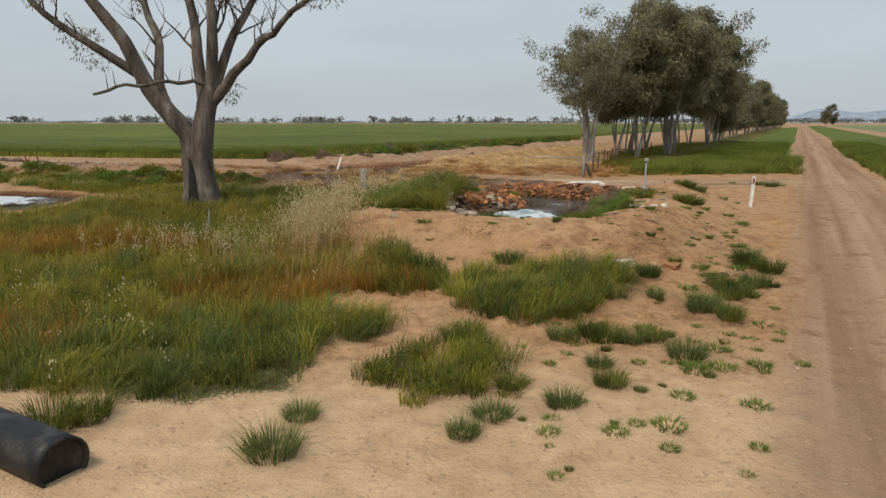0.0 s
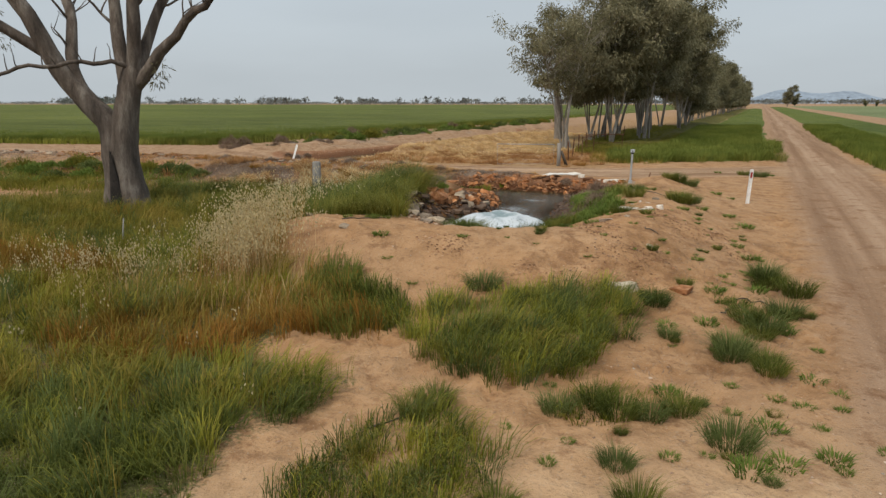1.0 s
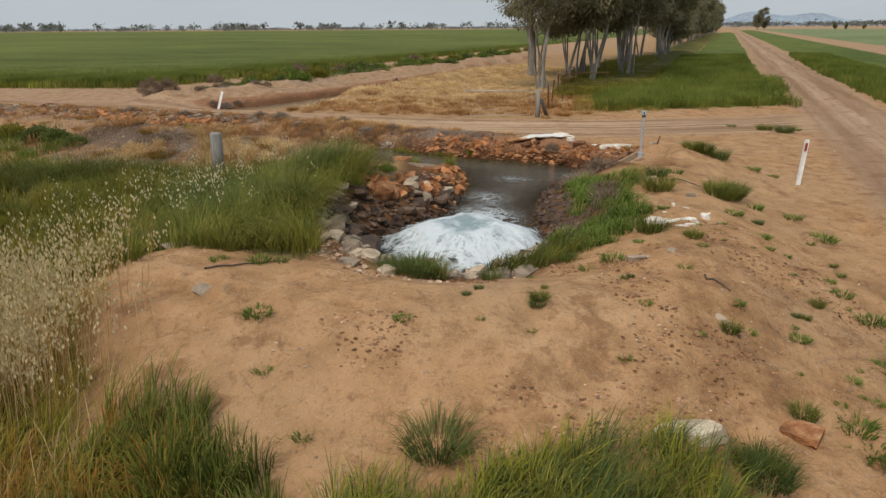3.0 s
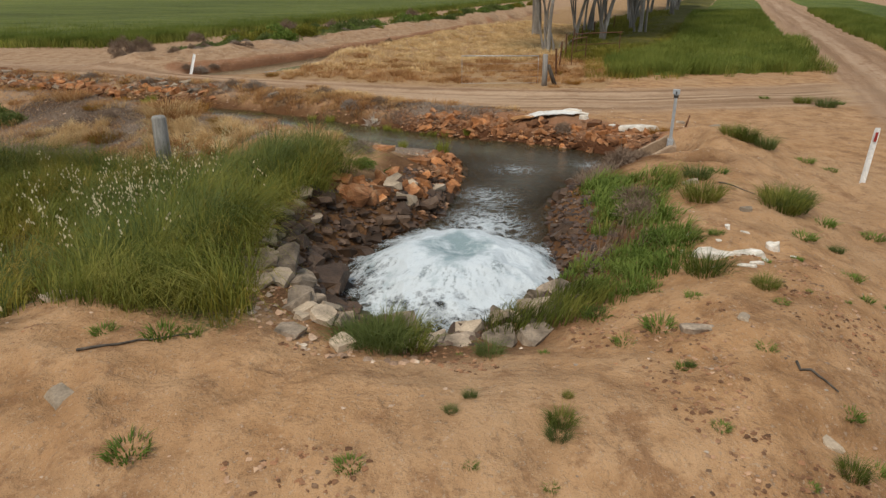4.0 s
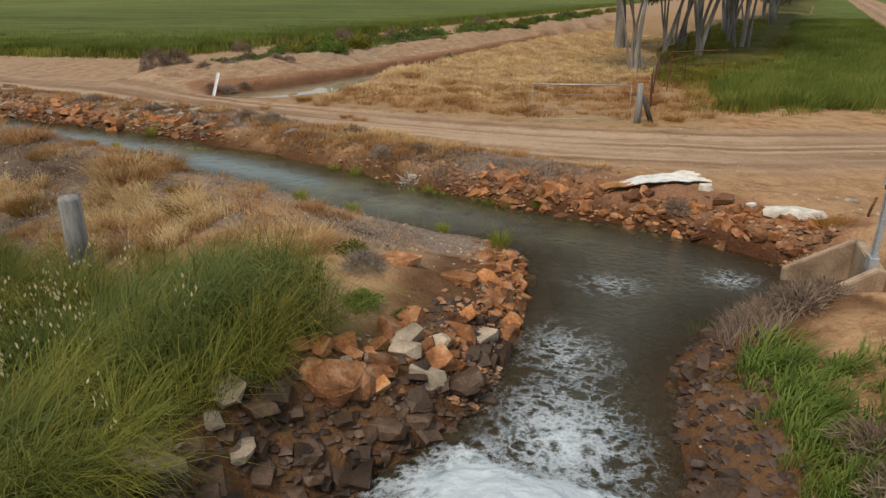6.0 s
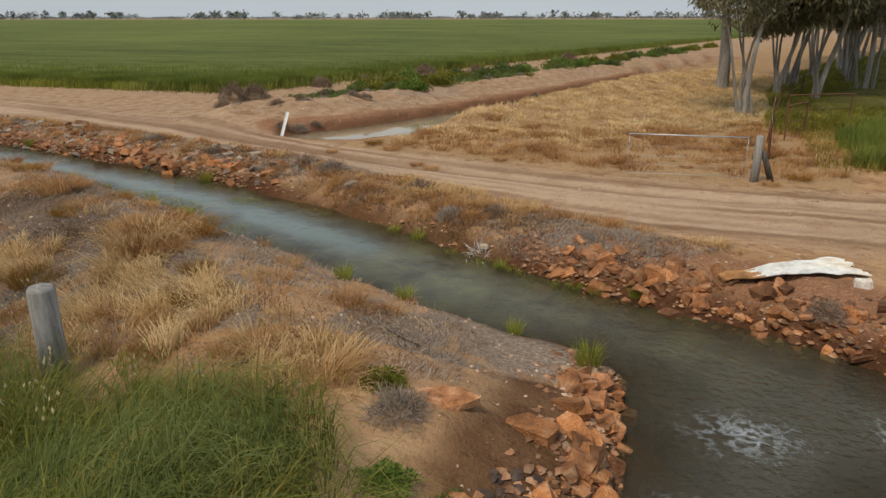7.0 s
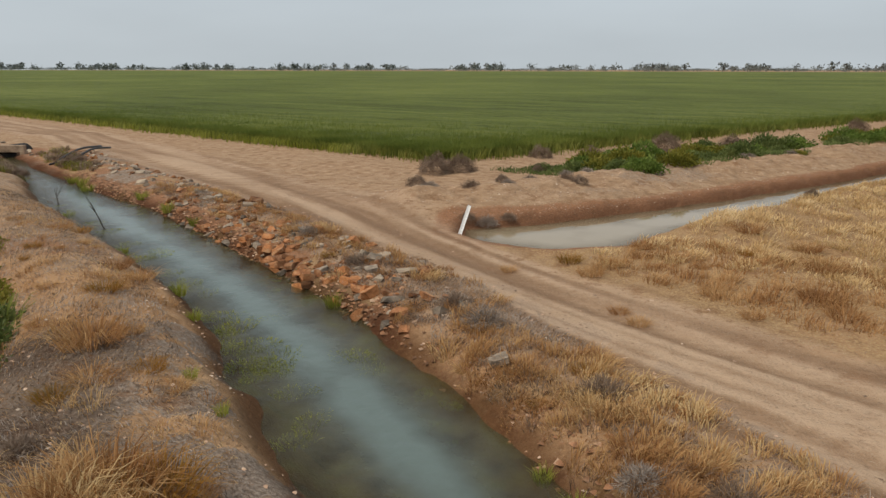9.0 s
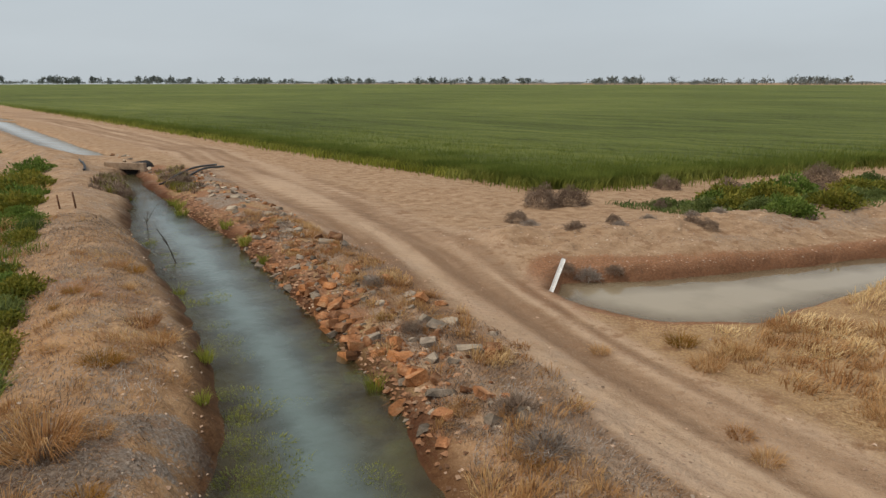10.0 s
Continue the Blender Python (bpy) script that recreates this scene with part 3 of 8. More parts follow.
MUD_CREST = [(-0.7, 41.5), (0.1, 42.9), (1.3, 45.4), (5.0, 54.5), (9.4, 63.6), (18.4, 83)]
CROSSING = [(-35, 40.6), (-37.6, 44.4), (-38.6, 49)]


def across(x, y):
    """Metres to the right of the main road's left edge line."""
    return (x - 0.475 * y - 0.2) / 1.107


def ground_z(x, y):
    x, y = np.asarray(x, float), np.asarray(y, float)
    r = np.hypot(x, y - 20)
    near = 1 - step(60, 160, r)
    z = 0.1 + 0.26 * step(8.5, 21, y)
    z = z + near * (0.05 * fbm(x, y, 0.35, 3, 3) + 0.018 * fbm(x, y, 2.3, 3, 5) + 0.009 * fbm(x, y, 8, 2, 8))
    s = across(x, y)
    road = np.exp(-((s - 0.75) / 0.3) ** 2) + np.exp(-((s - 2.45) / 0.3) ** 2)
    z = z - 0.045 * near * road + 0.03 * near * np.exp(-((s - 1.6) / 0.35) ** 2)
    lumps = near * (0.07 * fbm(x, y, 1.1, 3, 21) + 0.045 * fbm(x, y, 3.4, 3, 22) - 0.05 * step(0.35, 0.6, fbm(x, y, 2.2, 2, 23)))
    prints = near * (0.3 + 0.7 * step(8.5, 11.5, y)) * ((y < 20) | (line_dist(x, y, RING) < 2.5)) * (x > -2.5) * (s < 0) * (-0.06 * step(0.15, 0.4, fbm(x, y, 2.2, 2, 24)) - 0.035 * step(0.15, 0.4, fbm(x, y, 5.0, 2, 25)) + 0.04 * step(0.25, 0.5, fbm(x, y, 4.3, 2, 26)))
    z = z + prints
    for line, top, wide in ((RING, 0.98, 1.6), (LEVEE, 0.98, 1.5), (FAR_BANK, 0.62, 1.1), (MUD_BANK_L, 0.82, 2.0), (MUD_BANK_R, 0.55, 2.6), (MUD_CREST, 0.84, 1.2), (CROSSING, 0.62, 2.4)):
        d = line_dist(x, y, line)
        g = np.exp(-(d / wide) ** 2)
        z = np.where(z < top, z + (top - z) * g, z) + lumps * g
    z = z + near * np.exp(-(line_dist(x, y, MUD_BANK_L) / 2.0) ** 2) * (0.16 * fbm(x, y, 0.8, 3, 27) + 0.08 * fbm(x, y, 2.4, 2, 28))
    z = z - 0.2 * np.exp(-(((x - 6.5) / 0.42) ** 2 + ((y - 22.15) / 0.36) ** 2) ** 2)
    d = line_dist(x, y, TRACK)
    z = z - 0.05 * near * (np.exp(-((d - 0.85) / 0.28) ** 2))
    for poly, level, slope, deep in ((CHANNEL, WATER_Z, 0.95, 0.6), (MUD, MUD_Z, 0.8, 0.5), (UPPER, WATER_Z, 0.5, 0.5), (SIDE_POOL, WATER_Z, 0.6, 0.5)):
        d = shore(x, y, poly) + near * (0.1 * fbm(x, y, 1.7, 3, 31) + 0.16 * step(1.0, -2.0, x) * fbm(x, y, 0.9, 2, 32))
        cut = level + np.where(d > 0, slope * d, np.maximum(d * 0.9, -deep))
        k = 0.12
        h = np.clip(0.5 + 0.5 * (cut - z) / k, 0, 1)
        z = np.where(d < 6, cut * (1 - h) + z * h - k * h * (1 - h), z)
    return z


def spread(lo, hi, fine, far_lo, far_hi, grow=1.17):
    out = list(np.arange(lo, hi, fine))
    s, v = fine, hi
    while v < far_hi:
        out.append(v)
        s = min(s * grow, 400)
        v += s
    out.append(far_hi)
    s, v, low = fine, lo, []
    while v > far_lo:
        s = min(s * grow, 400)
        v -= s
        low.append(max(v, far_lo))
    return np.array(low[::-1] + out)


def masks(x, y):
    """What covers the soil: sand, red clay, grey litter; straw, damp, green litter."""
    n1, n2 = fbm(x, y, 0.45, 4, 41), fbm(x, y, 1.4, 4, 42)
    s = across(x, y)
    chan, mud, side = shore(x, y, CHANNEL), shore(x, y, MUD), shore(x, y, SIDE_POOL)
    trk = line_dist(x, y, TRACK)
    sand = np.clip(step(10.5, 7.0, y + n1) + 0.8 * step(2.2, 1.0, trk + 0.5 * n1) + 0.35 * n1, 0, 1)
    far_side = step(-0.3, 0.3, line_dist(x, y, NEAR_SHORE) - line_dist(x, y, FAR_SHORE))
    bank = (chan > -0.3) * step(2.1, 0.9, chan + 0.5 * n2)
    red = np.clip(bank * (0.95 * far_side * (0.3 + 0.7 * np.maximum(step(-3.6, -5.0, x), step(1.0, 2.0, x))) + 0.3 * (x > -0.5) * (y < 26)) + 0.25 * n2 * bank, 0, 1)
    red = np.maximum(red, (0.85 + 0.3 * n2) * step(1.15, 0.45, mud + 0.3 * n1) * (mud > -0.2))
    red = np.maximum(red, 0.6 * (x < -4) * step(6, 2, np.abs(y - 0.0 * x - 31)) * (x < -11) * step(0, 0.4, n1))
    red = np.maximum(red, (0.75 + 0.3 * n2) * step(2.0, 1.0, line_dist(x, y, FAR_BANK) + 0.5 * n1) * step(-3.5, -6.0, x) * (x > -32))
    lev = line_dist(x, y, LEVEE)
    grey = np.clip((lev < 3.6) * (y > 24.2) * step(-0.35, 0.2, n2 + 0.3 * fbm(x, y, 0.35, 2, 46)) * (0.95 - 0.5 * step(-5.0, -8.0, x)), 0, 1)
    fb = line_dist(x, y, FAR_BANK)
    grey = np.maximum(grey, 0.9 * (fb < 1.6) * (chan > 0.7) * step(-0.2, 0.3, n2 + 0.2 * n1) * (x < 3.5))
    lump = line_dist(x, y, MUD_BANK_L)
    grey = np.maximum(grey, 0.5 * step(2.6, 1.2, lump + 0.6 * n2) * step(0.05, 0.5, n1 + 0.5 * n2))
    wedge = (mud > 0.5) * (trk > 1.9) * (s < -7.2) * (s > -22) * (y > 33)
    straw = np.clip(wedge * (0.75 + 0.4 * n1) + (lev < 3.4) * (y > 23.5) * step(0.0, 0.45, -n2) * 0.3 * step(-9.0, -5.5, x) + (fb < 1.7) * step(-0.1, 0.4, -n2) * 0.75 * (x < 4), 0, 1)
    damp = np.clip(step(0.45, 0.05, chan + 0.12 * n2) + step(0.5, 0.1, mud + 0.1 * n2) * 0.6 + step(0.5, 0.1, side), 0, 1)
    green = np.zeros_like(x)
    for poly in (MEADOW, LEVEE_GREEN):
        green = np.maximum(green, 0.85 * step(0.3, -0.5, shore(x, y, poly) + 0.4 * n2))
    green = np.maximum(green, 0.65 * (s < -9.5) * (s > -14.5) * (y > 42) * (0.7 + 0.6 * n1))
    road = step(-0.5, 0.15, s) * step(3.7, 3.0, s)
    on = step(2.6, 1.5, trk + 0.5 * n2)
    tstreak = 0.58 + 0.7 * fbm(trk * 4.5, (x - y) * 0.12, 1.0, 3, 45) + 0.1 * n2 - 0.25 * np.exp(-((trk - 0.85) / 0.25) ** 2)
    worn = 0.85 * on * (1 - road)
    look_ = np.clip(tstreak, 0, 1)
    pit = np.exp(-(((x - 6.5) / 0.42) ** 2 + ((y - 22.15) / 0.36) ** 2) ** 2)
    damp = np.maximum(damp, 0.95 * pit)
    ash = np.exp(-(((x + 5.0) / 1.5) ** 2 + ((y - 27.1) / 0.6) ** 2)) + np.exp(-(((x + 6.9) / 1.2) ** 2 + ((y - 28.3) / 0.7) ** 2))
    grey = np.maximum(grey, np.clip(1.4 * ash + 0.3 * n2, 0, 1) * (ash > 0.15))
    damp = np.maximum(damp, np.clip(0.95 * ash + 0.3 * n2, 0, 0.85) * (ash > 0.15))
    damp = np.maximum(damp, 0.42 * step(-0.1, 0.35, n1 + 0.4 * n2) * step(-3.4, -2.4, s) * step(-0.2, -0.8, s) * step(10.0, 11.5, y) * step(18.5, 16.0, y))
    pool = step(1.35, 0.85, chan + 0.2 * n2) * (np.hypot(x - 2.2, y - 20.0) < 4.5)
    damp = np.maximum(damp, 0.9 * pool)
    return np.stack([sand, red, grey, worn], -1), np.stack([straw, damp, np.clip(green, 0, 1), look_], -1)


MEADOW = [(-4.6, 7.9), (-2.8, 7.6), (-1.4, 8.0), (-1.2, 9.2), (-0.7, 10.1), (-0.3, 10.7), (-0.9, 11.0), (-1.6, 11.5), (-1.2, 12.0), (-0.2, 12.1), (0.2, 12.5), (-0.4, 13.2), (-1.5, 14.0), (-2.2, 16.0), (-2.0, 18.0), (-4.5, 22.5), (-8.0, 24.6), (-11.6, 24.0), (-12.0, 20.2), (-15.0, 15.4), (-13, 11), (-8.5, 8.4)]
LEVEE_GREEN = [(-1.9, 17.35), (-1.1, 16.95), (-0.5, 16.7), (0.0, 16.6), (0.12, 16.9), (-0.05, 18.0), (-0.15, 18.9), (0.1, 20.1), (0.7, 21.8), (0.3, 22.9), (-2.2, 23.35), (-4.2, 24.1), (-7.8, 25.6), (-7.8, 23.8), (-4.5, 21.6), (-2.4, 19.5)]

LEVEE_EDGE = [(0.1, 16.8), (-0.05, 18.0), (-0.15, 18.9), (0.1, 20.1), (0.66, 21.7)]

# ---- ground ----
gx, gy = spread(-15, 11.0, 0.1, -3600, 3600), spread(4.5, 41.0, 0.1, -1500, 4400)
gx = np.unique(np.concatenate([gx[(gx < -85) | (gx > -15.05)], np.arange(-85, -15.05, 0.35)]))
gy = np.unique(np.concatenate([gy[(gy < 41) | (gy > 66)], np.arange(41, 66, 0.25)]))
gx = np.unique(np.concatenate([gx[(gx < -2.5) | (gx > 6.5)], np.arange(-2.5, 6.5, 0.06)]))
gy = np.unique(np.concatenate([gy[(gy < 8) | (gy > 19.5)], np.arange(8, 19.5, 0.06)]))
GX, GY = np.meshgrid(gx, gy)
GZ = ground_z(GX, GY)
soil_mask, cover_mask = masks(GX, GY)
nx, ny = len(gx), len(gy)
idx = np.arange(nx * ny).reshape(ny, nx)
quads = np.stack([idx[:-1, :-1], idx[:-1, 1:], idx[1:, 1:], idx[1:, :-1]], -1).reshape(-1, 4)
flat = np.stack([GX, GY, GZ], -1).reshape(-1, 3)
mid = flat[quads].mean(1)
on_road = (across(mid[:, 0], mid[:, 1]) > 0.05) & (across(mid[:, 0], mid[:, 1]) < 3.15) & (mid[:, 1] > -60) & (mid[:, 1] < 420)
on_track = (line_dist(mid[:, 0], mid[:, 1], TRACK) < 1.75) & ~on_road


def sheet(name, keep, label, category):
    used, inv = np.unique(quads[keep], return_inverse=True)
    me = mesh_from(name, flat[used], inv.reshape(-1, 4), EARTH, {"soil": soil_mask.reshape(-1, 4)[used], "cover": cover_mask.reshape(-1, 4)[used]}, True)
    tagged(new(name, me), label, category, kind="structure")


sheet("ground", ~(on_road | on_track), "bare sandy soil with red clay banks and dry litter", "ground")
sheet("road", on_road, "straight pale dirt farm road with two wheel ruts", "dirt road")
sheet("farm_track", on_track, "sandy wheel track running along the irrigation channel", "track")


def pond(name, poly, level, material, milk, rough_zone, label, cell=0.2, span=(-45, 8, 16, 46), kind_name="water"):
    """A sheet of water a hand's width wider than its rim, so that the banks cut it off."""
    xs, ys = np.arange(span[0], span[1], cell), np.arange(span[2], span[3], cell)
    X, Y = np.meshgrid(xs, ys)
    d = shore(X, Y, poly)
    Q = np.arange(X.size).reshape(X.shape)
    q = np.stack([Q[:-1, :-1], Q[:-1, 1:], Q[1:, 1:], Q[1:, :-1]], -1).reshape(-1, 4)
    q = q[(d.ravel()[q] < 0.45).any(1)]
    used, inv = np.unique(q, return_inverse=True)
    x, y, dd = X.ravel()[used], Y.ravel()[used], d.ravel()[used]
    z = level + 0.006 * fbm(x, y, 3.0, 2, 77)
    col = np.stack([np.clip(-dd / 1.1, 0, 1), milk(x, y), rough_zone(x, y), np.ones_like(x)], -1)
    me = mesh_from(name, np.stack([x, y, z], -1), inv.reshape(-1, 4), material, {"water": col}, True)
    return tagged(new(name, me), label, kind_name, kind="structure")


MILKY = [(-1.0, 28.9), (-2.6, 29.9), (-5.0, 31.2), (-8.2, 32.9), (-11.5, 34.2), (-15.5, 35.9), (-20, 37.6), (-24, 39.1)]
milk_main = lambda x, y: np.clip(1.0 - line_dist(x, y, MILKY) / 0.95, 0, 1) ** 1.2 * step(2.5, -3.0, x) + 0.1 * step(3, -4, x)
lively = lambda x, y: np.clip(step(7.0, 2.5, np.hypot(x - 3.0, y - 21.5)) + step(2.0, 0.4, np.hypot(x - 5.6, y - 24.4)), 0, 1)
still = lambda x, y: np.zeros_like(x)
pond("water", CHANNEL, WATER_Z, WATER, milk_main, lively, "murky grey-green irrigation channel water with a milky streak", 0.15)
pond("water_muddy", MUD, MUD_Z, MUD_WATER, still, still, "still tan muddy water in a side channel", 0.3, (-9, 20, 37, 86))
pond("water_upper", UPPER, WATER_Z, MUD_WATER, lambda x, y: np.ones_like(x), still, "pale still channel water beyond the culvert", 0.8, (-262, -40, 42, 94))
pond("water_side", SIDE_POOL, WATER_Z, WATER, still, lambda x, y: np.ones_like(x), "rushing water in a side pool", 0.2, (-22, -12, 20, 28))


def crop_sheet(name, origin, along, away, us, vs, height, material, label, ragged=0.3):
    """A dense crop as a raised, uneven sheet with closed sides."""
    A, B = np.meshgrid(us, vs)
    x = origin[0] + A * along[0] + B * away[0]
    y = origin[1] + A * along[1] + B * away[1]
    rim = np.zeros(A.shape, bool)
    rim[0, :] = rim[-1, :] = rim[:, 0] = rim[:, -1] = True
    near = 1 - step(80, 250, np.hypot(x, y))
    wig = ragged * near * fbm(x, y, 0.5, 3, 51)
    x, y = x + wig * away[0], y + wig * away[1]
    z = ground_z(x, y) * 0 + 0.32 + height * (1 + 0.34 * near * fbm(x, y, 1.2, 3, 52) + 0.1 * fbm(x, y, 0.15, 2, 53))
    ins = np.minimum(np.minimum(A - us[0], us[-1] - A), B - vs[0])
    z = 0.27 + (z - 0.27) * (0.2 + 0.8 * step(0, 3.2, ins))
    z = np.where(rim, 0.2, z)
    Q = np.arange(A.size).reshape(A.shape)
    q = np.stack([Q[:-1, :-1], Q[:-1, 1:], Q[1:, 1:], Q[1:, :-1]], -1).reshape(-1, 4)
    me = mesh_from(name, np.stack([x, y, z], -1).reshape(-1, 3), q, material, None, True)
    return tagged(new(name, me), label, "crop field", kind="stuff")


def grow_steps(first, last, start=0.4, k=1.09):
    out, s = [first, first + 0.05], start
    while out[-1] < last:
        out.append(out[-1] + s)
        s = min(s * k, 60)
    return np.array(out)


ROAD_DIR = (0.429, 0.903)
BIG_C, BIG_L = (-13.6, 50.6), (-0.984, 0.178)
crop_sheet("crop_field", BIG_C, BIG_L, ROAD_DIR, grow_steps(0, 3200), grow_steps(0, 1060), 0.42, CROP, "dense dark green young cereal crop field")
crop_sheet("crop_strip", (9.7, 35.7), (0.985, 0.09), ROAD_DIR, np.linspace(0, 7.75, 22), grow_steps(0, 330), 0.3, CROP_STRIP, "bright green strip of crop beside the dirt road", 1.1)
crop_sheet("crop_field_right", (0.475 * 16 + 4.5, 16), (0.9, -0.43), ROAD_DIR, np.linspace(0, 10.2, 30), grow_steps(0, 520), 0.3, CROP_STRIP, "green crop field across the dirt road")
crop_sheet("pale_crop_field", (0.475 * 8 + 16.6, 8), (0.9, -0.43), ROAD_DIR, np.linspace(0, 700, 60), grow_steps(0, 700), 0.25, CROP_PALE, "pale grey-green crop field far across the track")
crop_sheet("verge_grass", (8.6, 44.5), (0.9, 0.15), ROAD_DIR, np.linspace(0, 7.6, 14), grow_steps(0, 300), 0.26, VERGE, "olive and straw grass between crop strip and gum trees")


# ---- welling water ----
def boil(name, cx, cy, rx, ry, top, seed, label, core=True, cells=240):
    """Water pushed up from below: a low dished dome that spills over its rim into a turbulent white skirt."""
    u = np.linspace(-1.6, 1.6, cells)
    U, V = np.meshgrid(u, u)
    R, T = np.hypot(U, V), np.arctan2(V, U)
    x, y = cx + U * rx, cy + V * ry
    lobes = 1 + 0.13 * fbm(np.cos(T) * 2 + 5, np.sin(T) * 2 + 5, 1.3, 3, seed)
    r = R / lobes
    wob = 0.05 * fbm(x, y, 2.6, 3, seed + 2)
    dish = np.exp(-(R / 0.26) ** 2)
    dome = top * (0.84 * np.clip(1 - ((R + wob) / 1.02) ** 2, 0, 1) ** 1.25 + 0.16 * np.exp(-(R / 1.1) ** 4) - 0.3 * dish)
    billow = 1 - np.abs(fbm(x, y, 1.7, 3, seed + 5)) * 2
    z = WATER_Z + 0.015 + dome + 0.075 * billow * np.clip(1.35 - r, 0.05, 0.9) * (1 - 0.55 * dish)
    z += 0.014 * fbm(x, y, 7.0, 3, seed + 6) * np.clip(1.3 - r, 0, 1)
    dens = np.clip((1.35 if core else 0.86) - 1.35 * np.clip((r * (1 + 0.16 * step(-0.2, -0.9, V)) + 0.34 * fbm(x, y, 1.6, 4, seed + 3) - 0.64) / 0.62, 0, 1), 0, 1.35)
    heart = (np.exp(-(np.hypot(U + 0.02, V - 0.02) / 0.37) ** 3.5) * 1.0) * (1.0 if core else 0)
    fall = np.exp(-((r - 0.53) / 0.13) ** 2) * step(-0.18, -0.4, V)
    streak = 0.7 * fall * step(0.1, 0.35, fbm(T * 11, r * 6, 2.0, 3, seed + 9)) * (1.0 if core else 0)
    soft = 0.5 * step(0.1, 0.6, fbm(x, y, 2.0, 4, seed + 12)) * step(0.4, 0.8, r)
    Q = np.arange(U.size).reshape(U.shape)
    q = np.stack([Q[:-1, :-1], Q[:-1, 1:], Q[1:, 1:], Q[1:, :-1]], -1).reshape(-1, 4)
    q = q[(R.ravel()[q] < 1.6).all(1)]
    used, inv = np.unique(q, return_inverse=True)
    col = np.stack([dens, np.clip(heart + soft, 0, 1), streak, np.ones_like(dens)], -1).reshape(-1, 4)[used]
    me = mesh_from(name, np.stack([x, y, z], -1).reshape(-1, 3)[used], inv.reshape(-1, 4), FOAM, {"foam": col}, True)
    return tagged(new(name, me), label, "water", kind="stuff")


boil("welling_foam", 2.2, 19.2, 1.3, 1.45, 0.42, 11, "white foaming water welling up in a round dome")
boil("side_foam", -16.0, 24.0, 2.4, 2.0, 0.1, 15, "white broken water in the side pool", False, 120)


def foam_flecks(name, cx, cy, rx, ry, seed, dens_k, label):
    u = np.linspace(-1, 1, 60)
    U, V = np.meshgrid(u, u)
    x, y = cx + U * rx, cy + V * ry
    dens = np.clip(dens_k * (1 - np.hypot(U, V)), 0, 1)
    z = WATER_Z + 0.022 + 0.01 * fbm(x, y, 5, 2, seed)
    Q = np.arange(U.size).reshape(U.shape)
    q = np.stack([Q[:-1, :-1], Q[:-1, 1:], Q[1:, 1:], Q[1:, :-1]], -1).reshape(-1, 4)
    col = np.stack([dens, 0 * dens, 0 * dens, np.ones_like(dens)], -1).reshape(-1, 4)
    me = mesh_from(name, np.stack([x, y, z], -1).reshape(-1, 3), q, FOAM, {"foam": col}, True)
    tagged(new(name, me), label, "water", kind="stuff")


foam_flecks("foam_flecks", 2.75, 21.0, 0.9, 1.2, 5, 0.72, "thin foam drifting off the welling water")
foam_flecks("foam_flecks", 2.95, 22.4, 0.75, 1.1, 8, 0.42, "broken foam streaks carried down the channel")
foam_flecks("foam_flecks", 5.3, 24.4, 0.6, 0.5, 9, 0.4, "light ripples of foam before the outlet")
foam_flecks("foam_flecks", 3.75, 24.2, 0.8, 0.6, 6, 0.34, "small patch of foam on the dark water")


# ---- stones ----
def rock_mesh(name, seed, material, flat_k=0.6):
    """A broken block: a slab with its corners split off along flat faces."""
    rng = random.Random(seed)
    bm = bmesh.new()
    bmesh.ops.create_cube(bm, size=1.0)
    bmesh.ops.transform(bm, matrix=Matrix.Diagonal((rng.uniform(1.0, 1.3), rng.uniform(0.75, 1.0), flat_k * rng.uniform(0.7, 1.15), 1)), verts=bm.verts)
    for k in range(9):
        d = Vector((rng.gauss(0, 1), rng.gauss(0, 1), rng.gauss(0, 0.8))).normalized()
        reach = max(v.co.dot(d) for v in bm.verts)
        cut = bmesh.ops.bisect_plane(bm, geom=bm.verts[:] + bm.edges[:] + bm.faces[:], plane_co=d * reach * rng.uniform(0.58, 0.86), plane_no=d, clear_outer=True)
        rim = [e for e in cut["geom_cut"] if isinstance(e, bmesh.types.BMEdge)]
        if len(rim) > 2:
            bmesh.ops.edgeloop_fill(bm, edges=rim)
    bmesh.ops.triangulate(bm, faces=bm.faces)
    for v in bm.verts:
        v.co += Vector((rng.uniform(-1, 1), rng.uniform(-1, 1), rng.uniform(-1, 1))) * 0.025
    bmesh.ops.recalc_face_normals(bm, faces=bm.faces)
    me = bpy.data.meshes.new(name)
    bm.to_mesh(me)
    bm.free()
    me.materials.append(material)
    return me


ROCKS = {key: [rock_mesh("stone", 100 * n + k, mt) for k in range(9)] for n, (key, mt) in enumerate((("grey", STONE_GREY), ("pale", STONE_PALE), ("red", STONE_RED), ("wet", STONE_WET), ("orange", STONE_ORANGE)))}


def points_along(line, n, rng, lo, hi):
    """Random spots along a line, offset to its left by lo .. hi."""
    seg = [(Vector((*a, 0)), Vector((*b, 0))) for a, b in zip(line[:-1], line[1:])]
    lens = [(b - a).length for a, b in seg]
    out = []
    for _ in range(n):
        (a, b), = rng.choices(seg, lens)
        d = (b - a).normalized()
        p = a.lerp(b, rng.random()) + Vector((-d.y, d.x, 0)) * rng.uniform(lo, hi)
        out.append((p.x, p.y))
    return out


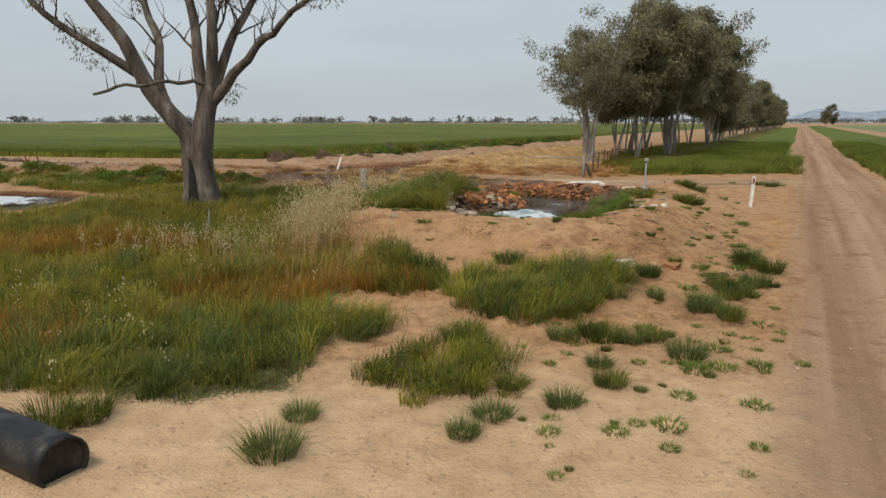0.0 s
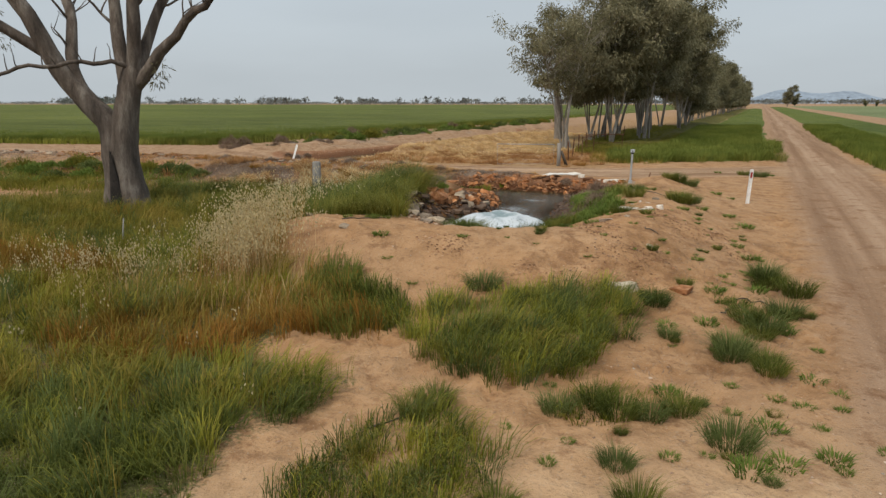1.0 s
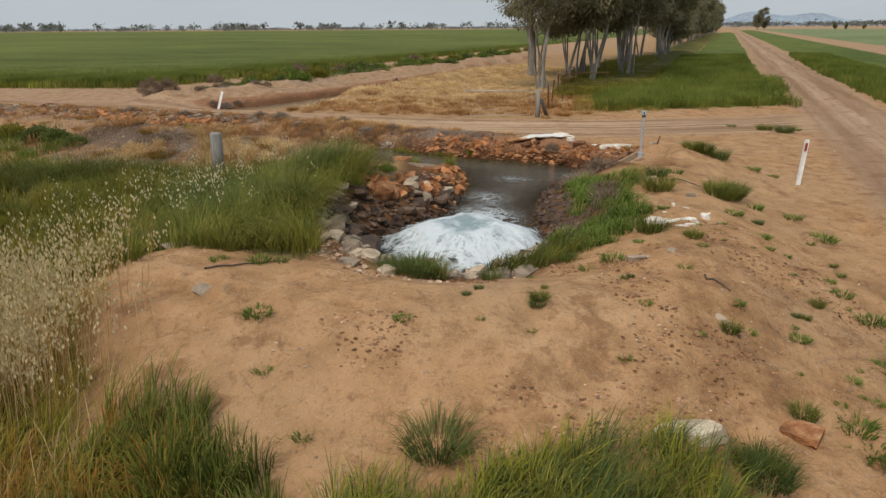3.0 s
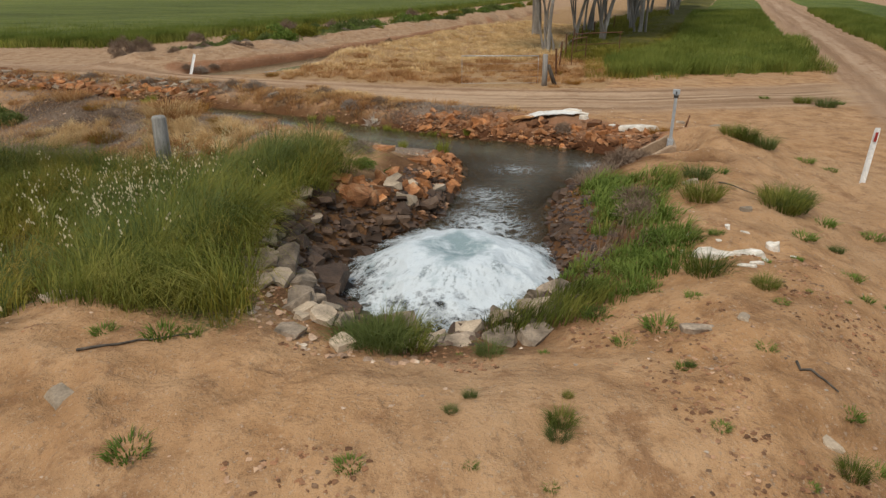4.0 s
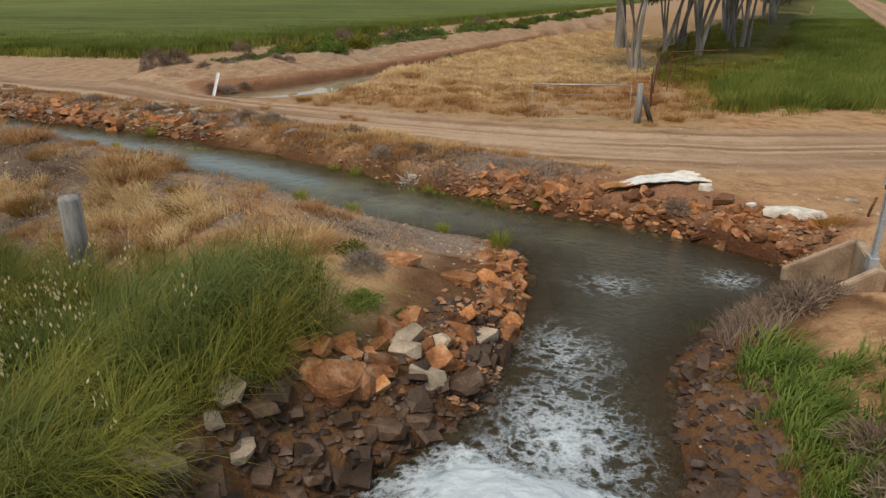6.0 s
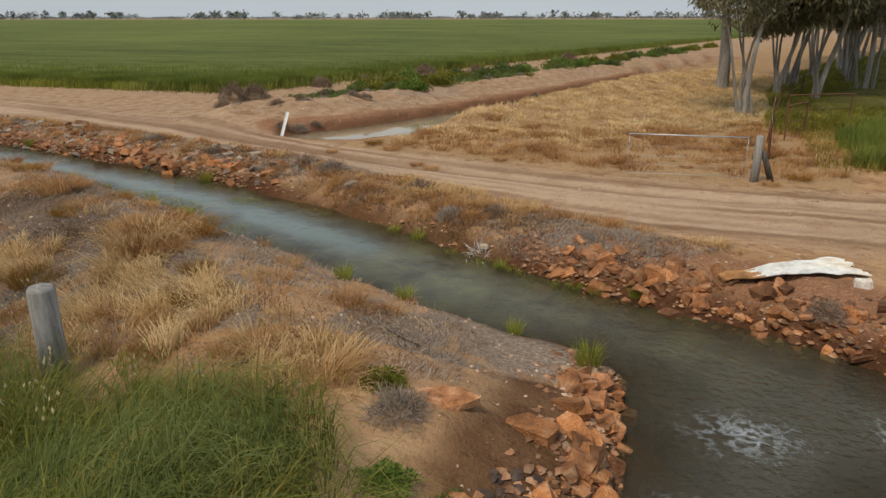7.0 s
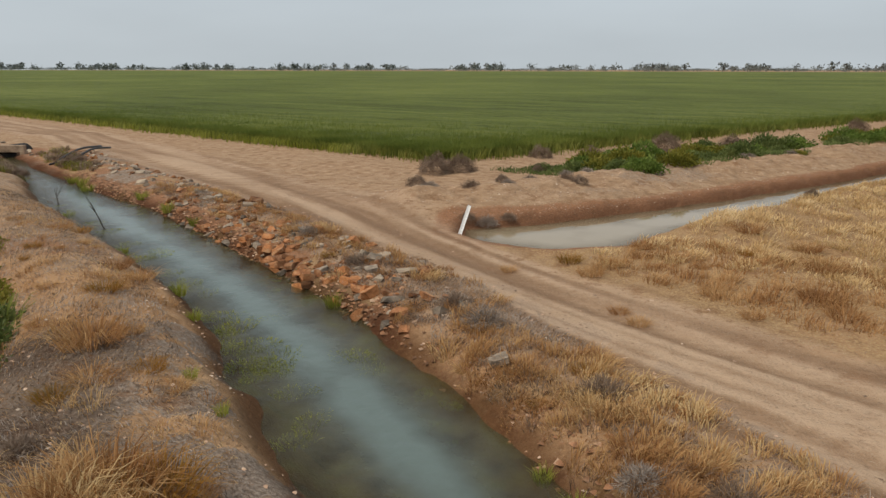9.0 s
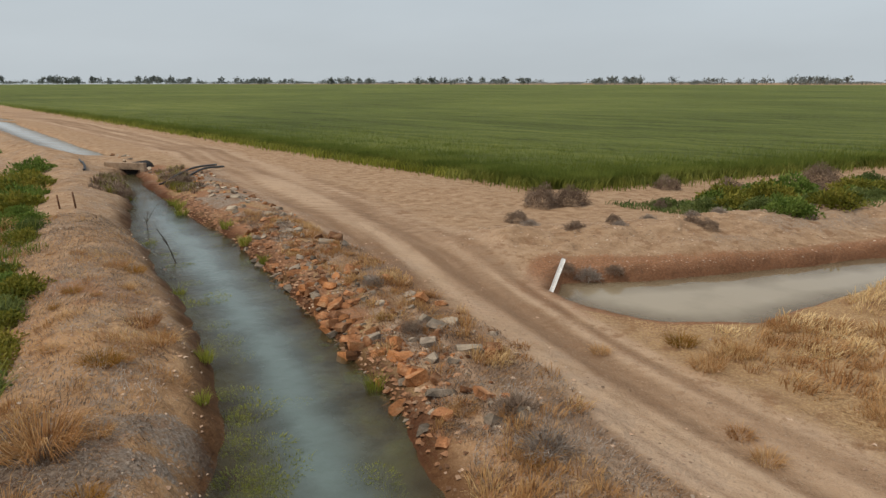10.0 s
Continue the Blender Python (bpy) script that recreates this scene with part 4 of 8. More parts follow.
def riprap(label, spots, sizes, pick, seed, sink=0.5):
    """Tipped stones: a few big ones, many small, half sunk and leaning every way."""
    rng = random.Random(seed)
    cx, cy = sum(p[0] for p in spots) / len(spots), sum(p[1] for p in spots) / len(spots)
    heap = thing("riprap", label, "stones", pose(cx, cy, float(ground_z(cx, cy))))
    inv = heap.matrix_basis.inverted()
    zs = ground_z([p[0] for p in spots], [p[1] for p in spots])
    for (x, y), z in zip(spots, zs):
        u = rng.random()
        s = sizes[0] + (sizes[1] - sizes[0]) * u ** 2.6
        s *= 1.25 if rng.random() < 0.05 else 1
        me = rng.choice(ROCKS[pick(x, y, rng)])
        tilt = 34 if s < 0.25 else 22
        m = pose(x, y, float(z) + s * (0.62 - sink) * 0.5, rng.uniform(-tilt, tilt), rng.uniform(-tilt, tilt), rng.uniform(0, 360)) @ Matrix.Diagonal((s * rng.uniform(0.85, 1.45), s, s * rng.uniform(0.6, 1.15), 1))
        part("stone", me, None, heap, at=inv @ m)


rr = random.Random(5)
pool_west = [(1.5, 17.55), (0.95, 18.05), (0.74, 18.95), (0.8, 19.85), (1.1, 20.5), (1.5, 20.85), (2.12, 21.55)]
depth_pick = lambda x, y, rng: "wet" if shore(np.array(x), np.array(y), CHANNEL) < (0.68 if 18.3 < y < 20.7 else 0.32) + 0.25 * rng.random() else rng.choice(["grey", "grey", "pale"] if y < 20.4 else ["red", "red", "orange", "pale"])
riprap("heap of grey and wet dark brown stones beside the foaming pool", points_along(pool_west, 420, rr, -0.12, 0.95), (0.05, 0.3), depth_pick, 1)
riprap("broken red and tan stones tipped along the channel spit", points_along([(2.1, 21.5), (2.3, 22.5), (2.55, 23.4), (2.72, 25.2)], 220, rr, -0.08, 0.5), (0.05, 0.25), lambda x, y, rng: "wet" if y < 22.8 and shore(np.array(x), np.array(y), CHANNEL) < 0.3 else rng.choice(["red", "orange", "orange", "pale"] if shore(np.array(x), np.array(y), CHANNEL) > 0.5 else ["red", "red", "orange"]), 2)
riprap("wet dark stones lining the channel edge under weeds", points_along([(5.0, 23.65), (4.15, 22.5), (3.7, 21.1), (3.45, 19.3), (3.2, 18.75), (2.6, 18.0)], 80, rr, -0.12, 0.3), (0.06, 0.24), lambda x, y, rng: rng.choice(["wet"] * 9 + ["red"]), 3)
riprap("grey stones half sunk in the sandy rim of the pool", points_along([(2.9, 18.4), (2.45, 17.85), (1.95, 17.5), (1.45, 17.6)], 80, rr, 0.0, 0.8), (0.05, 0.26), lambda x, y, rng: rng.choice(["grey", "grey", "pale", "wet"]), 4)
riprap("rust-red stones stacked on the far channel bank", [(x, y) for x, y in points_along([(6.5, 25.0), (4.95, 26.2), (2.75, 27.4), (1.8, 28.1)], 300, rr, -0.8, 0.08)], (0.06, 0.26), lambda x, y, rng: rng.choice(["red", "red", "orange"]), 6)
riprap("red and grey rubble spilled down the channel bank", points_along([(-4.0, 32.1), (-5.1, 32.8), (-8.1, 34.1), (-11.5, 35.5), (-16, 37.3)], 290, rr, -1.2, 0.05), (0.05, 0.26), lambda x, y, rng: rng.choice(["red", "red", "orange", "grey", "grey"]) if x < -5 else rng.choice(["red", "grey"]), 7)
riprap("pale rubble lying along the track edge by the channel", points_along([(-2, 31.6), (-8, 35.2), (-15, 38.2), (-20, 40.1), (-40, 44.5)], 150, rr, -0.9, 0.1), (0.06, 0.28), lambda x, y, rng: rng.choice(["grey", "pale", "pale", "red"]), 8)
riprap("red clods and stones on the upper channel bank", points_along([(-24, 38.6), (-20.7, 36.6), (-15.4, 34.7)], 46, rr, 0.05, 0.8), (0.08, 0.26), lambda x, y, rng: rng.choice(["red", "red", "grey"]), 9)


riprap("orange and pale rubble heaped along the far bank", points_along([(-5.0, 34.3), (-9.6, 36.4), (-16.0, 38.9), (-24.0, 41.6), (-30.0, 44.0)], 170, rr, -0.8, 0.7), (0.06, 0.3), lambda x, y, rng: rng.choice(["red", "orange", "grey", "pale"]), 11)
riprap("large orange rocks standing at the channel waterline", points_along([(-5.4, 32.95), (-8.1, 34.15), (-10.5, 35.2)], 40, rr, -0.55, 0.0), (0.14, 0.36), lambda x, y, rng: rng.choice(["orange", "orange", "red"]), 10)


def loose_stone(x, y, s, key, label, seed, flat_k=0.6, up=0.0):
    rng = random.Random(seed)
    me = ROCKS[key][seed % 9]
    z = float(ground_z(x, y))
    ob = new("stone", me)
    ob.matrix_basis = pose(x, y, z + s * 0.06 * flat_k + up, rng.uniform(-10, 10), rng.uniform(-10, 10), rng.uniform(0, 360)) @ Matrix.Diagonal((s * 1.05, s * 0.85, s * flat_k * 0.9, 1))
    return tagged(ob, label, "stone", "loose stones on the bank")


for k, (x, y, s, key, label) in enumerate((
        (4.4, 13.5, 0.3, "red", "reddish brown stone on bare soil"),
        (-0.89, 15.55, 0.2, "pale", "pale tan stone on the sandy mound"), (4.37, 15.0, 0.13, "pale", "small pale stone on the sandy mound"),
        (3.95, 16.25, 0.2, "grey", "rough grey stone on the sandy mound"), (4.35, 16.3, 0.12, "pale", "small pale stone on the sandy mound"),
        (0.62, 17.0, 0.24, "pale", "pale block at the edge of the stone heap"), (2.1, 22.5, 0.34, "pale", "white block on the red stone spit"),
        (1.17, 23.3, 0.42, "red", "flat red rock on the sandy spit"), (1.82, 23.4, 0.36, "orange", "orange broken rock on the sandy spit"),
        (1.86, 27.75, 0.48, "red", "flat rust-red rock at the waterline"), (5.95, 26.7, 0.42, "red", "big red boulder on the channel bank"),
        (6.9, 23.2, 0.22, "pale", "pale stone beside the concrete headwall"), (7.8, 24.6, 0.26, "pale", "pale stone at the grass edge"),
        (8.0, 26.8, 0.2, "grey", "brown stone beside the track"), (0.52, 16.6, 0.26, "grey", "grey stone on the pool rim"),
        (0.95, 16.55, 0.26, "pale", "tan stone on the pool rim"), (2.02, 16.95, 0.32, "grey", "smooth brown boulder on the pool rim"),
        (2.41, 16.95, 0.36, "grey", "flat grey slab on the pool rim"), (2.72, 17.0, 0.36, "grey", "flat grey slab on the pool rim"), (0.55, 18.75, 0.62, "wet", "large wet dark rock in the stone heap"), (0.75, 19.2, 0.55, "wet", "large wet dark rock in the stone heap"), (-1.75, 17.5, 0.34, "pale", "white stone half hidden in grass"),
        (-0.09, 17.84, 0.38, "grey", "tan broken stone at the grass edge of the pool"), (0.24, 17.85, 0.32, "pale", "tan broken stone at the grass edge of the pool"), (-0.21, 19.24, 0.26, "grey", "tan broken stone at the grass edge of the pool"), (-0.11, 18.90, 0.27, "pale", "tan broken stone at the grass edge of the pool"), (0.41, 18.22, 0.38, "grey", "tan broken stone at the grass edge of the pool"), (0.10, 17.62, 0.27, "pale", "tan broken stone at the grass edge of the pool"), (-0.33, 18.73, 0.21, "grey", "tan broken stone at the grass edge of the pool"), (0.07, 19.90, 0.20, "pale", "tan broken stone at the grass edge of the pool"), (0.34, 20.20, 0.22, "grey", "tan broken stone at the grass edge of the pool"), (0.13, 20.25, 0.17, "pale", "tan broken stone at the grass edge of the pool"), (0.04, 18.31, 0.22, "grey", "tan broken stone at the grass edge of the pool"), (-0.20, 17.52, 0.22, "pale", "tan broken stone at the grass edge of the pool"), (6.6, 26.1, 0.3, "pale", "pale stone on the channel bank"), (0.9, 28.9, 0.2, "pale", "pale stone on the grey bank"))):
    loose_stone(x, y, s, key, label, k + 3)

# gravel and clods, too many to count
grng = np.random.default_rng(4)


def pebbles(name, x, y, size, material, label, seed=0):
    n = len(x)
    z = ground_z(x, y)
    base = np.array([(1, 0, 0), (-0.5, 0.8, 0), (-0.6, -0.75, 0), (0.1, 0.1, 0.75), (0.2, -0.9, 0.35), (0.75, 0.7, 0.2)], float)
    r2 = np.random.default_rng(seed)
    a = r2.uniform(0, 6.28, n)
    s = size * r2.uniform(0.4, 1.4, n)
    v = base[None] * (1 + 0.25 * r2.normal(size=(n, 6, 3))) * s[:, None, None]
    vx = v[..., 0] * np.cos(a)[:, None] - v[..., 1] * np.sin(a)[:, None] + x[:, None]
    vy = v[..., 0] * np.sin(a)[:, None] + v[..., 1] * np.cos(a)[:, None] + y[:, None]
    vz = v[..., 2] * 0.8 + z[:, None]
    f = np.array([(0, 5, 3), (5, 1, 3), (1, 2, 3), (2, 4, 3), (4, 0, 3)])
    F = (np.arange(n)[:, None, None] * 6 + f[None]).reshape(-1, 3)
    me = mesh_from(name, np.stack([vx, vy, vz], -1).reshape(-1, 3), F, material)
    return tagged(new(name, me), label, "gravel", kind="stuff")


px, py = grng.uniform(-6, 9, 9000), grng.uniform(5, 24, 9000)
keep = (shore(px, py, CHANNEL) > 0.1) & (shore(px, py, MEADOW) > -0.3) & (grng.random(9000) < 0.12 + 0.5 * np.clip(fbm(px, py, 0.8, 3, 61) + 0.3, 0, 1))
pebbles("gravel", px[keep], py[keep], 0.016, GRAVEL, "small tan pebbles and clods strewn on sandy soil")
px, py = grng.uniform(-30, 14, 16000), grng.uniform(24, 46, 16000)
keep = ((line_dist(px, py, FAR_BANK) < 1.5) | (line_dist(px, py, LEVEE) < 2.6) | (grng.random(16000) < 0.08)) & (shore(px, py, CHANNEL) > 0.05) & (shore(px, py, MUD) > 0)
pebbles("gravel", px[keep], py[keep], 0.026, GRAVEL, "stony rubble and clods along the channel banks", 2)
px, py = grng.uniform(-1.2, 1.6, 700), grng.uniform(16.2, 18.6, 700)
keep = (shore(px, py, CHANNEL) > 0.05) & (shore(px, py, CHANNEL) < 1.5)
pebbles("gravel", px[keep], py[keep], 0.04, GRAVEL, "broken stone chips round the pool rim", 3)


px, py = grng.uniform(-24, 7, 90000), grng.uniform(24, 42, 90000)
d = shore(px, py, CHANNEL)
red_stretch = (px < -4.2 + 0.8 * fbm(px, py, 0.5, 2, 64)) | (px > 1.4)
keep = (red_stretch | (grng.random(90000) < 0.2)) & (d > -0.05) & (d < 0.95 - 0.5 * grng.random(90000)) & (line_dist(px, py, FAR_SHORE) < line_dist(px, py, NEAR_SHORE)) & (fbm(px, py, 0.9, 3, 63) > -0.35)
pebbles("gravel", px[keep], py[keep], 0.05, RED_GRAVEL, "broken rust-red stone chips on the channel bank", 5)
px, py = grng.uniform(0.2, 3.2, 5000), grng.uniform(21.4, 26.2, 5000)
keep = (shore(px, py, CHANNEL) > -0.05) & (line_dist(px, py, [(2.1, 21.5), (2.3, 22.5), (2.55, 23.4), (2.72, 25.2)]) < 0.3 + 0.6 * grng.random(5000) ** 2)
pebbles("gravel", px[keep], py[keep], 0.045, RED_GRAVEL, "rust-red chips and clods between the stones of the spit", 7)
px, py = grng.uniform(-14, 16, 24000), grng.uniform(40, 62, 24000)
keep = (line_dist(px, py, MUD_BANK_L) < 2.6) & (shore(px, py, MUD) > 0.02)
pebbles("gravel", px[keep], py[keep], 0.024, GRAVEL, "clods and crumbs on the side channel's bank", 8)
px, py = grng.uniform(-1.6, 6.5, 9000), grng.uniform(13.2, 18, 9000)
keep = (shore(px, py, CHANNEL) > 0.1) & (fbm(px, py, 1.1, 3, 66) > 0.1)
pebbles("gravel", px[keep], py[keep], 0.02, RED_GRAVEL, "brown clods broken off the sandy mound", 9)
px, py = grng.uniform(-0.5, 5.5, 9000), grng.uniform(16.8, 26, 9000)
d = shore(px, py, CHANNEL)
keep = (d > -0.1) & (d < 0.75) & (py < 22.8)
pebbles("gravel", px[keep], py[keep], 0.05, DARK_GRAVEL, "dark wet stone chips round the pool", 6)


# ---- grass, sown ----
def sow(poly, per_m2, seed, keep=None):
    rng = np.random.default_rng(seed)
    xs, ys = [p[0] for p in poly], [p[1] for p in poly]
    area = (max(xs) - min(xs)) * (max(ys) - min(ys))
    n = int(area * per_m2)
    x, y = rng.uniform(min(xs), max(xs), n), rng.uniform(min(ys), max(ys), n)
    k = shore(x, y, poly) + 0.35 * fbm(x, y, 1.1, 3, 91) < 0
    if keep is not None:
        k &= keep(x, y, rng)
    return x[k], y[k], rng


def grass(name, x, y, rng, height, width, lean, material, label, category="grass", droop=0.1, lift=0.0):
    v, f = blades(x, y, ground_z(x, y) - 0.02 + lift, height, width, lean, rng, 0.6, droop)
    tagged(new(name, mesh_from(name, v, f, material)), label, category, kind="stuff")


def clumps(name, spots, per, radius, height, width, lean, material, label, category="grass", droop=0.3, wind=(0.15, 0.05), sway=0.3, wild=0.55):
    """Grass that grows in clumps: blades arch out of each crown, and whole patches lie over one way."""
    cx, cy, rng = spots
    n = len(cx)
    size = np.broadcast_to(height, n) * rng.uniform(0.6, 1.3, n)
    wide = radius * rng.uniform(0.7, 1.3, n)
    turn = 7.0 * fbm(cx, cy, 0.45, 2, 173)
    lob = sway * np.stack([np.cos(turn), np.sin(turn)], 1) + rng.normal(0, 0.25 * wild, (n, 2)) + np.array(wind)
    N = n * per
    a = rng.uniform(0, 2 * np.pi, N)
    u = np.sqrt(rng.random(N))
    R = np.repeat(wide, per) * u
    x, y = np.repeat(cx, per) + R * np.cos(a), np.repeat(cy, per) + R * np.sin(a)
    h = np.repeat(size, per) * rng.uniform(0.5, 1.12, N) * (1.08 - 0.3 * u)
    b = a + rng.normal(0, wild, N)
    reach = h * lean * (0.12 + 0.7 * u * rng.random(N) + 0.2 * rng.random(N))
    out = np.stack([np.cos(b) * reach, np.sin(b) * reach, np.zeros(N)], 1)
    out[:, :2] += np.repeat(lob, per, axis=0) * h[:, None]
    base = np.stack([x, y, ground_z(x, y) - 0.03], 1)
    c = np.arctan2(out[:, 1], out[:, 0]) + np.pi / 2 + rng.normal(0, 0.5, N)
    side = np.stack([np.cos(c), np.sin(c), np.zeros(N)], 1) * (width * 0.5 * rng.uniform(0.7, 1.3, N))[:, None]
    low, high, tip = base + out * 0.2, base + out * 0.58, base + out
    low[:, 2] += h * 0.5
    fall = droop * rng.random(N)
    high[:, 2] += h * (0.88 - 0.25 * fall)
    tip[:, 2] += h * (1 - fall)
    v = np.stack([base - side, base + side, low - side, low + side, high - side * 0.7, high + side * 0.7, tip], 1).reshape(-1, 3)
    k = np.arange(N)[:, None] * 7
    f = np.concatenate([k + np.array([t]) for t in ([0, 1, 3], [0, 3, 2], [2, 3, 5], [2, 5, 4], [4, 5, 6])], 1).reshape(-1, 3)
    return tagged(new(name, mesh_from(name, v, f, material)), label, category, kind="stuff")


def brown_zone(x, y):
    b = 1.15 * np.exp(-(((x + 2.1) / 1.7) ** 2 + ((y - 12.3) / 1.0) ** 2)) + 0.95 * np.exp(-(((x + 7.8) / 2.6) ** 2 + ((y - 15.3) / 1.3) ** 2)) + 0.5 * np.exp(-(((x + 5.2) / 1.4) ** 2 + ((y - 9.6) / 0.9) ** 2))
    return b + 0.35 * fbm(x, y, 0.6, 3, 95)


clumpy = lambda x, y: fbm(x, y, 1.3, 3, 97)
tufty = lambda x, y: 0.6 * fbm(x, y, 1.1, 2, 96) + 0.7 * fbm(x, y, 3.2, 2, 94)
green_here = lambda x, y, r: brown_zone(x, y) < 0.5 + 0.3 * (r.random(len(x)) - 0.5)
clumps("meadow_grass", sow(MEADOW, 15, 1, lambda x, y, r: green_here(x, y, r) & (r.random(len(x)) < (0.75 + 0.6 * clumpy(x, y)) * (0.25 + 0.75 * step(8.8, 11.0, y))) & (y < 17)), 42, 0.17, 0.36, 0.008, 1.4, GRASS, "lush green grass growing knee high in clumps", droop=0.35)
clumps("meadow_grass", sow(MEADOW, 9, 2, lambda x, y, r: green_here(x, y, r) & (r.random(len(x)) < 0.2 + 0.8 * step(10, 16, y))), 40, 0.2, 0.38, 0.011, 1.4, GRASS_OLIVE, "soft olive green grass under the gum tree", droop=0.4)
clumps("meadow_grass", sow(MEADOW, 20, 3, lambda x, y, r: brown_zone(x, y) > 0.4 + 0.35 * (r.random(len(x)) - 0.5)), 40, 0.15, 0.44, 0.007, 1.0, GRASS_RUST, "rust-brown ripening grass among the green", droop=0.3)
clumps("meadow_grass", sow(MEADOW, 22, 82, lambda x, y, r: (r.random(len(x)) < step(11.4, 9.4, y)) & (brown_zone(x, y) < 0.65)), 44, 0.15, 0.32, 0.008, 1.5, GRASS_DEEP, "dark green grass clumps along the meadow's sandy edge", droop=0.45)
clumps("meadow_grass", sow(MEADOW, 9, 70, lambda x, y, r: (y > 9.8) & (fbm(x, y, 0.55, 3, 71) + 0.4 * clumpy(x, y) > 0.05)), 30, 0.18, 0.44, 0.008, 1.3, GRASS_GOLD, "yellowing grass mixed through the meadow", droop=0.35)
clumps("meadow_grass", sow(MEADOW, 7, 72, lambda x, y, r: clumpy(x + 4, y) > -0.1), 9, 0.14, 0.55, 0.006, 0.4, GRASS_GOLD, "thin seeding stalks above the meadow grass", droop=0.2)
clumps("meadow_grass", sow(MEADOW, 5, 4, lambda x, y, r: (clumpy(x, y) > 0.0) & (brown_zone(x, y) < 0.6)), 46, 0.16, 0.48, 0.008, 1.1, GRASS_BLUE, "taller blue-green grass standing out of the meadow", droop=0.3)
clumps("levee_grass", sow(LEVEE_GREEN, 24, 5), 46, 0.17, 0.55, 0.007, 1.6, GRASS_LEVEE, "tall dense green grass on the channel levee", droop=0.75, sway=0.6)
clumps("levee_grass", sow(LEVEE_GREEN, 14, 56, lambda x, y, r: fbm(x, y, 0.7, 3, 57) + 0.5 * step(1.0, 0.2, line_dist(x, y, LEVEE_EDGE)) > 0.15), 46, 0.18, 0.58, 0.006, 1.6, GRASS_OLIVE, "yellow-green grass bending over on the levee", droop=0.85, wind=(0.6, -0.35))
clumps("levee_grass", sow(LEVEE_GREEN, 10, 6, lambda x, y, r: (clumpy(x, y) > -0.1) & (line_dist(x, y, LEVEE_EDGE) > 0.45)), 40, 0.17, 0.74, 0.006, 1.2, GRASS_BLUE, "taller blue-green stalks standing on the levee", droop=0.5, sway=0.45)
clumps("levee_grass", sow(LEVEE_GREEN, 5, 58, lambda x, y, r: fbm(x, y, 0.8, 3, 59) > 0.0), 36, 0.16, 0.66, 0.006, 1.4, GRASS_GOLD, "fading gold-green grass lying over on the levee", droop=0.7, sway=0.6)
# Darker clumps put the shade at the levee's foot into the blade colour.
clumps("levee_grass", sow(LEVEE_GREEN, 14, 55, lambda x, y, r: y < 19.2 + 0.8 * fbm(x, y, 0.8, 2, 54)), 44, 0.16, 0.56, 0.006, 1.3, GRASS_DEEP, "dark green grass, darkened for shade, at the levee's foot", droop=0.6, sway=0.5)
EDGE_CLUMP = [(-1.3, 12.3), (-0.5, 12.0), (0.2, 12.4), (0.05, 13.4), (-0.6, 14.2), (-1.3, 14.0), (-1.6, 13.2)]
clumps("meadow_grass", sow(EDGE_CLUMP, 26, 64), 50, 0.15, 0.46, 0.008, 0.7, GRASS_DEEP, "dark green grass clump at the mound's foot", droop=0.35)


def seed_heads(name, x, y, rng, height, stem_mat, head_mat, label):
    """Wild oats: thin stalks with a spray of pale hanging spikelets."""
    n = len(x)
    z = ground_z(x, y)
    v1, f1 = blades(x, y, z, height, 0.006, 0.25, rng, 0.6)
    tips = v1.reshape(n, 5, 3)[:, 4]
    k = 11
    off = rng.normal(size=(n, k, 3)) * np.array([0.045, 0.045, 0.08])
    p = (tips[:, None] + off - np.array([0, 0, 0.05])).reshape(-1, 3)
    a = rng.uniform(0, 6.28, len(p))
    side = np.stack([np.cos(a), np.sin(a), np.zeros(len(p))], 1) * 0.011
    down = np.stack([rng.normal(size=len(p)) * 0.01, rng.normal(size=len(p)) * 0.01, np.full(len(p), -0.042)], 1)
    v2 = np.stack([p, p + down * 0.5 + side, p + down, p + down * 0.5 - side], 1).reshape(-1, 3)
    q = np.arange(len(p))[:, None] * 4
    f2 = np.concatenate([q + np.array([[0, 1, 2]]), q + np.array([[0, 2, 3]])], 1).reshape(-1, 3)
    tagged(new(name, mesh_from(name, v1, f1, stem_mat)), label, "grass", kind="stuff")
    tagged(new(name, mesh_from(name, v2, f2, head_mat)), label, "grass", kind="stuff")


def cloud(cx, cy, sx, sy, n, seed):
    rng = np.random.default_rng(seed)
    return rng.normal(cx, sx, n), rng.normal(cy, sy, n), rng


ox, oy, org = cloud(-2.3, 14.6, 0.42, 0.5, 620, 7)
seed_heads("wild_oats", ox, oy, org, 0.98, STRAW, OATS, "pale feathery wild oats gone to seed")
ox, oy, org = cloud(-4.2, 14.6, 1.2, 0.7, 160, 8)
seed_heads("wild_oats", ox, oy, org, 0.62, STRAW_PALE, OATS, "short pale wild oats in the green grass")
bx, by, brng = sow([(-4.5, 13), (-1.2, 12.5), (-1.0, 14.4), (-2.5, 15.2), (-4.8, 15)], 90, 9)
grass("dry_grass", bx, by, brng, 0.5, 0.008, 0.7, STRAW, "straw-coloured dry stalks among green grass")
ox, oy, org = cloud(-1.9, 20.4, 1.1, 1.6, 90, 10)
seed_heads("wild_oats", ox, oy, org, 0.86, GRASS_OLIVE, OATS, "pale oat heads over green levee grass")
ox, oy, org = cloud(-6, 10.5, 3, 1.6, 50, 11)
seed_heads("wild_oats", ox, oy, org, 0.42, GRASS, OATS, "scattered pale seed heads in the meadow")

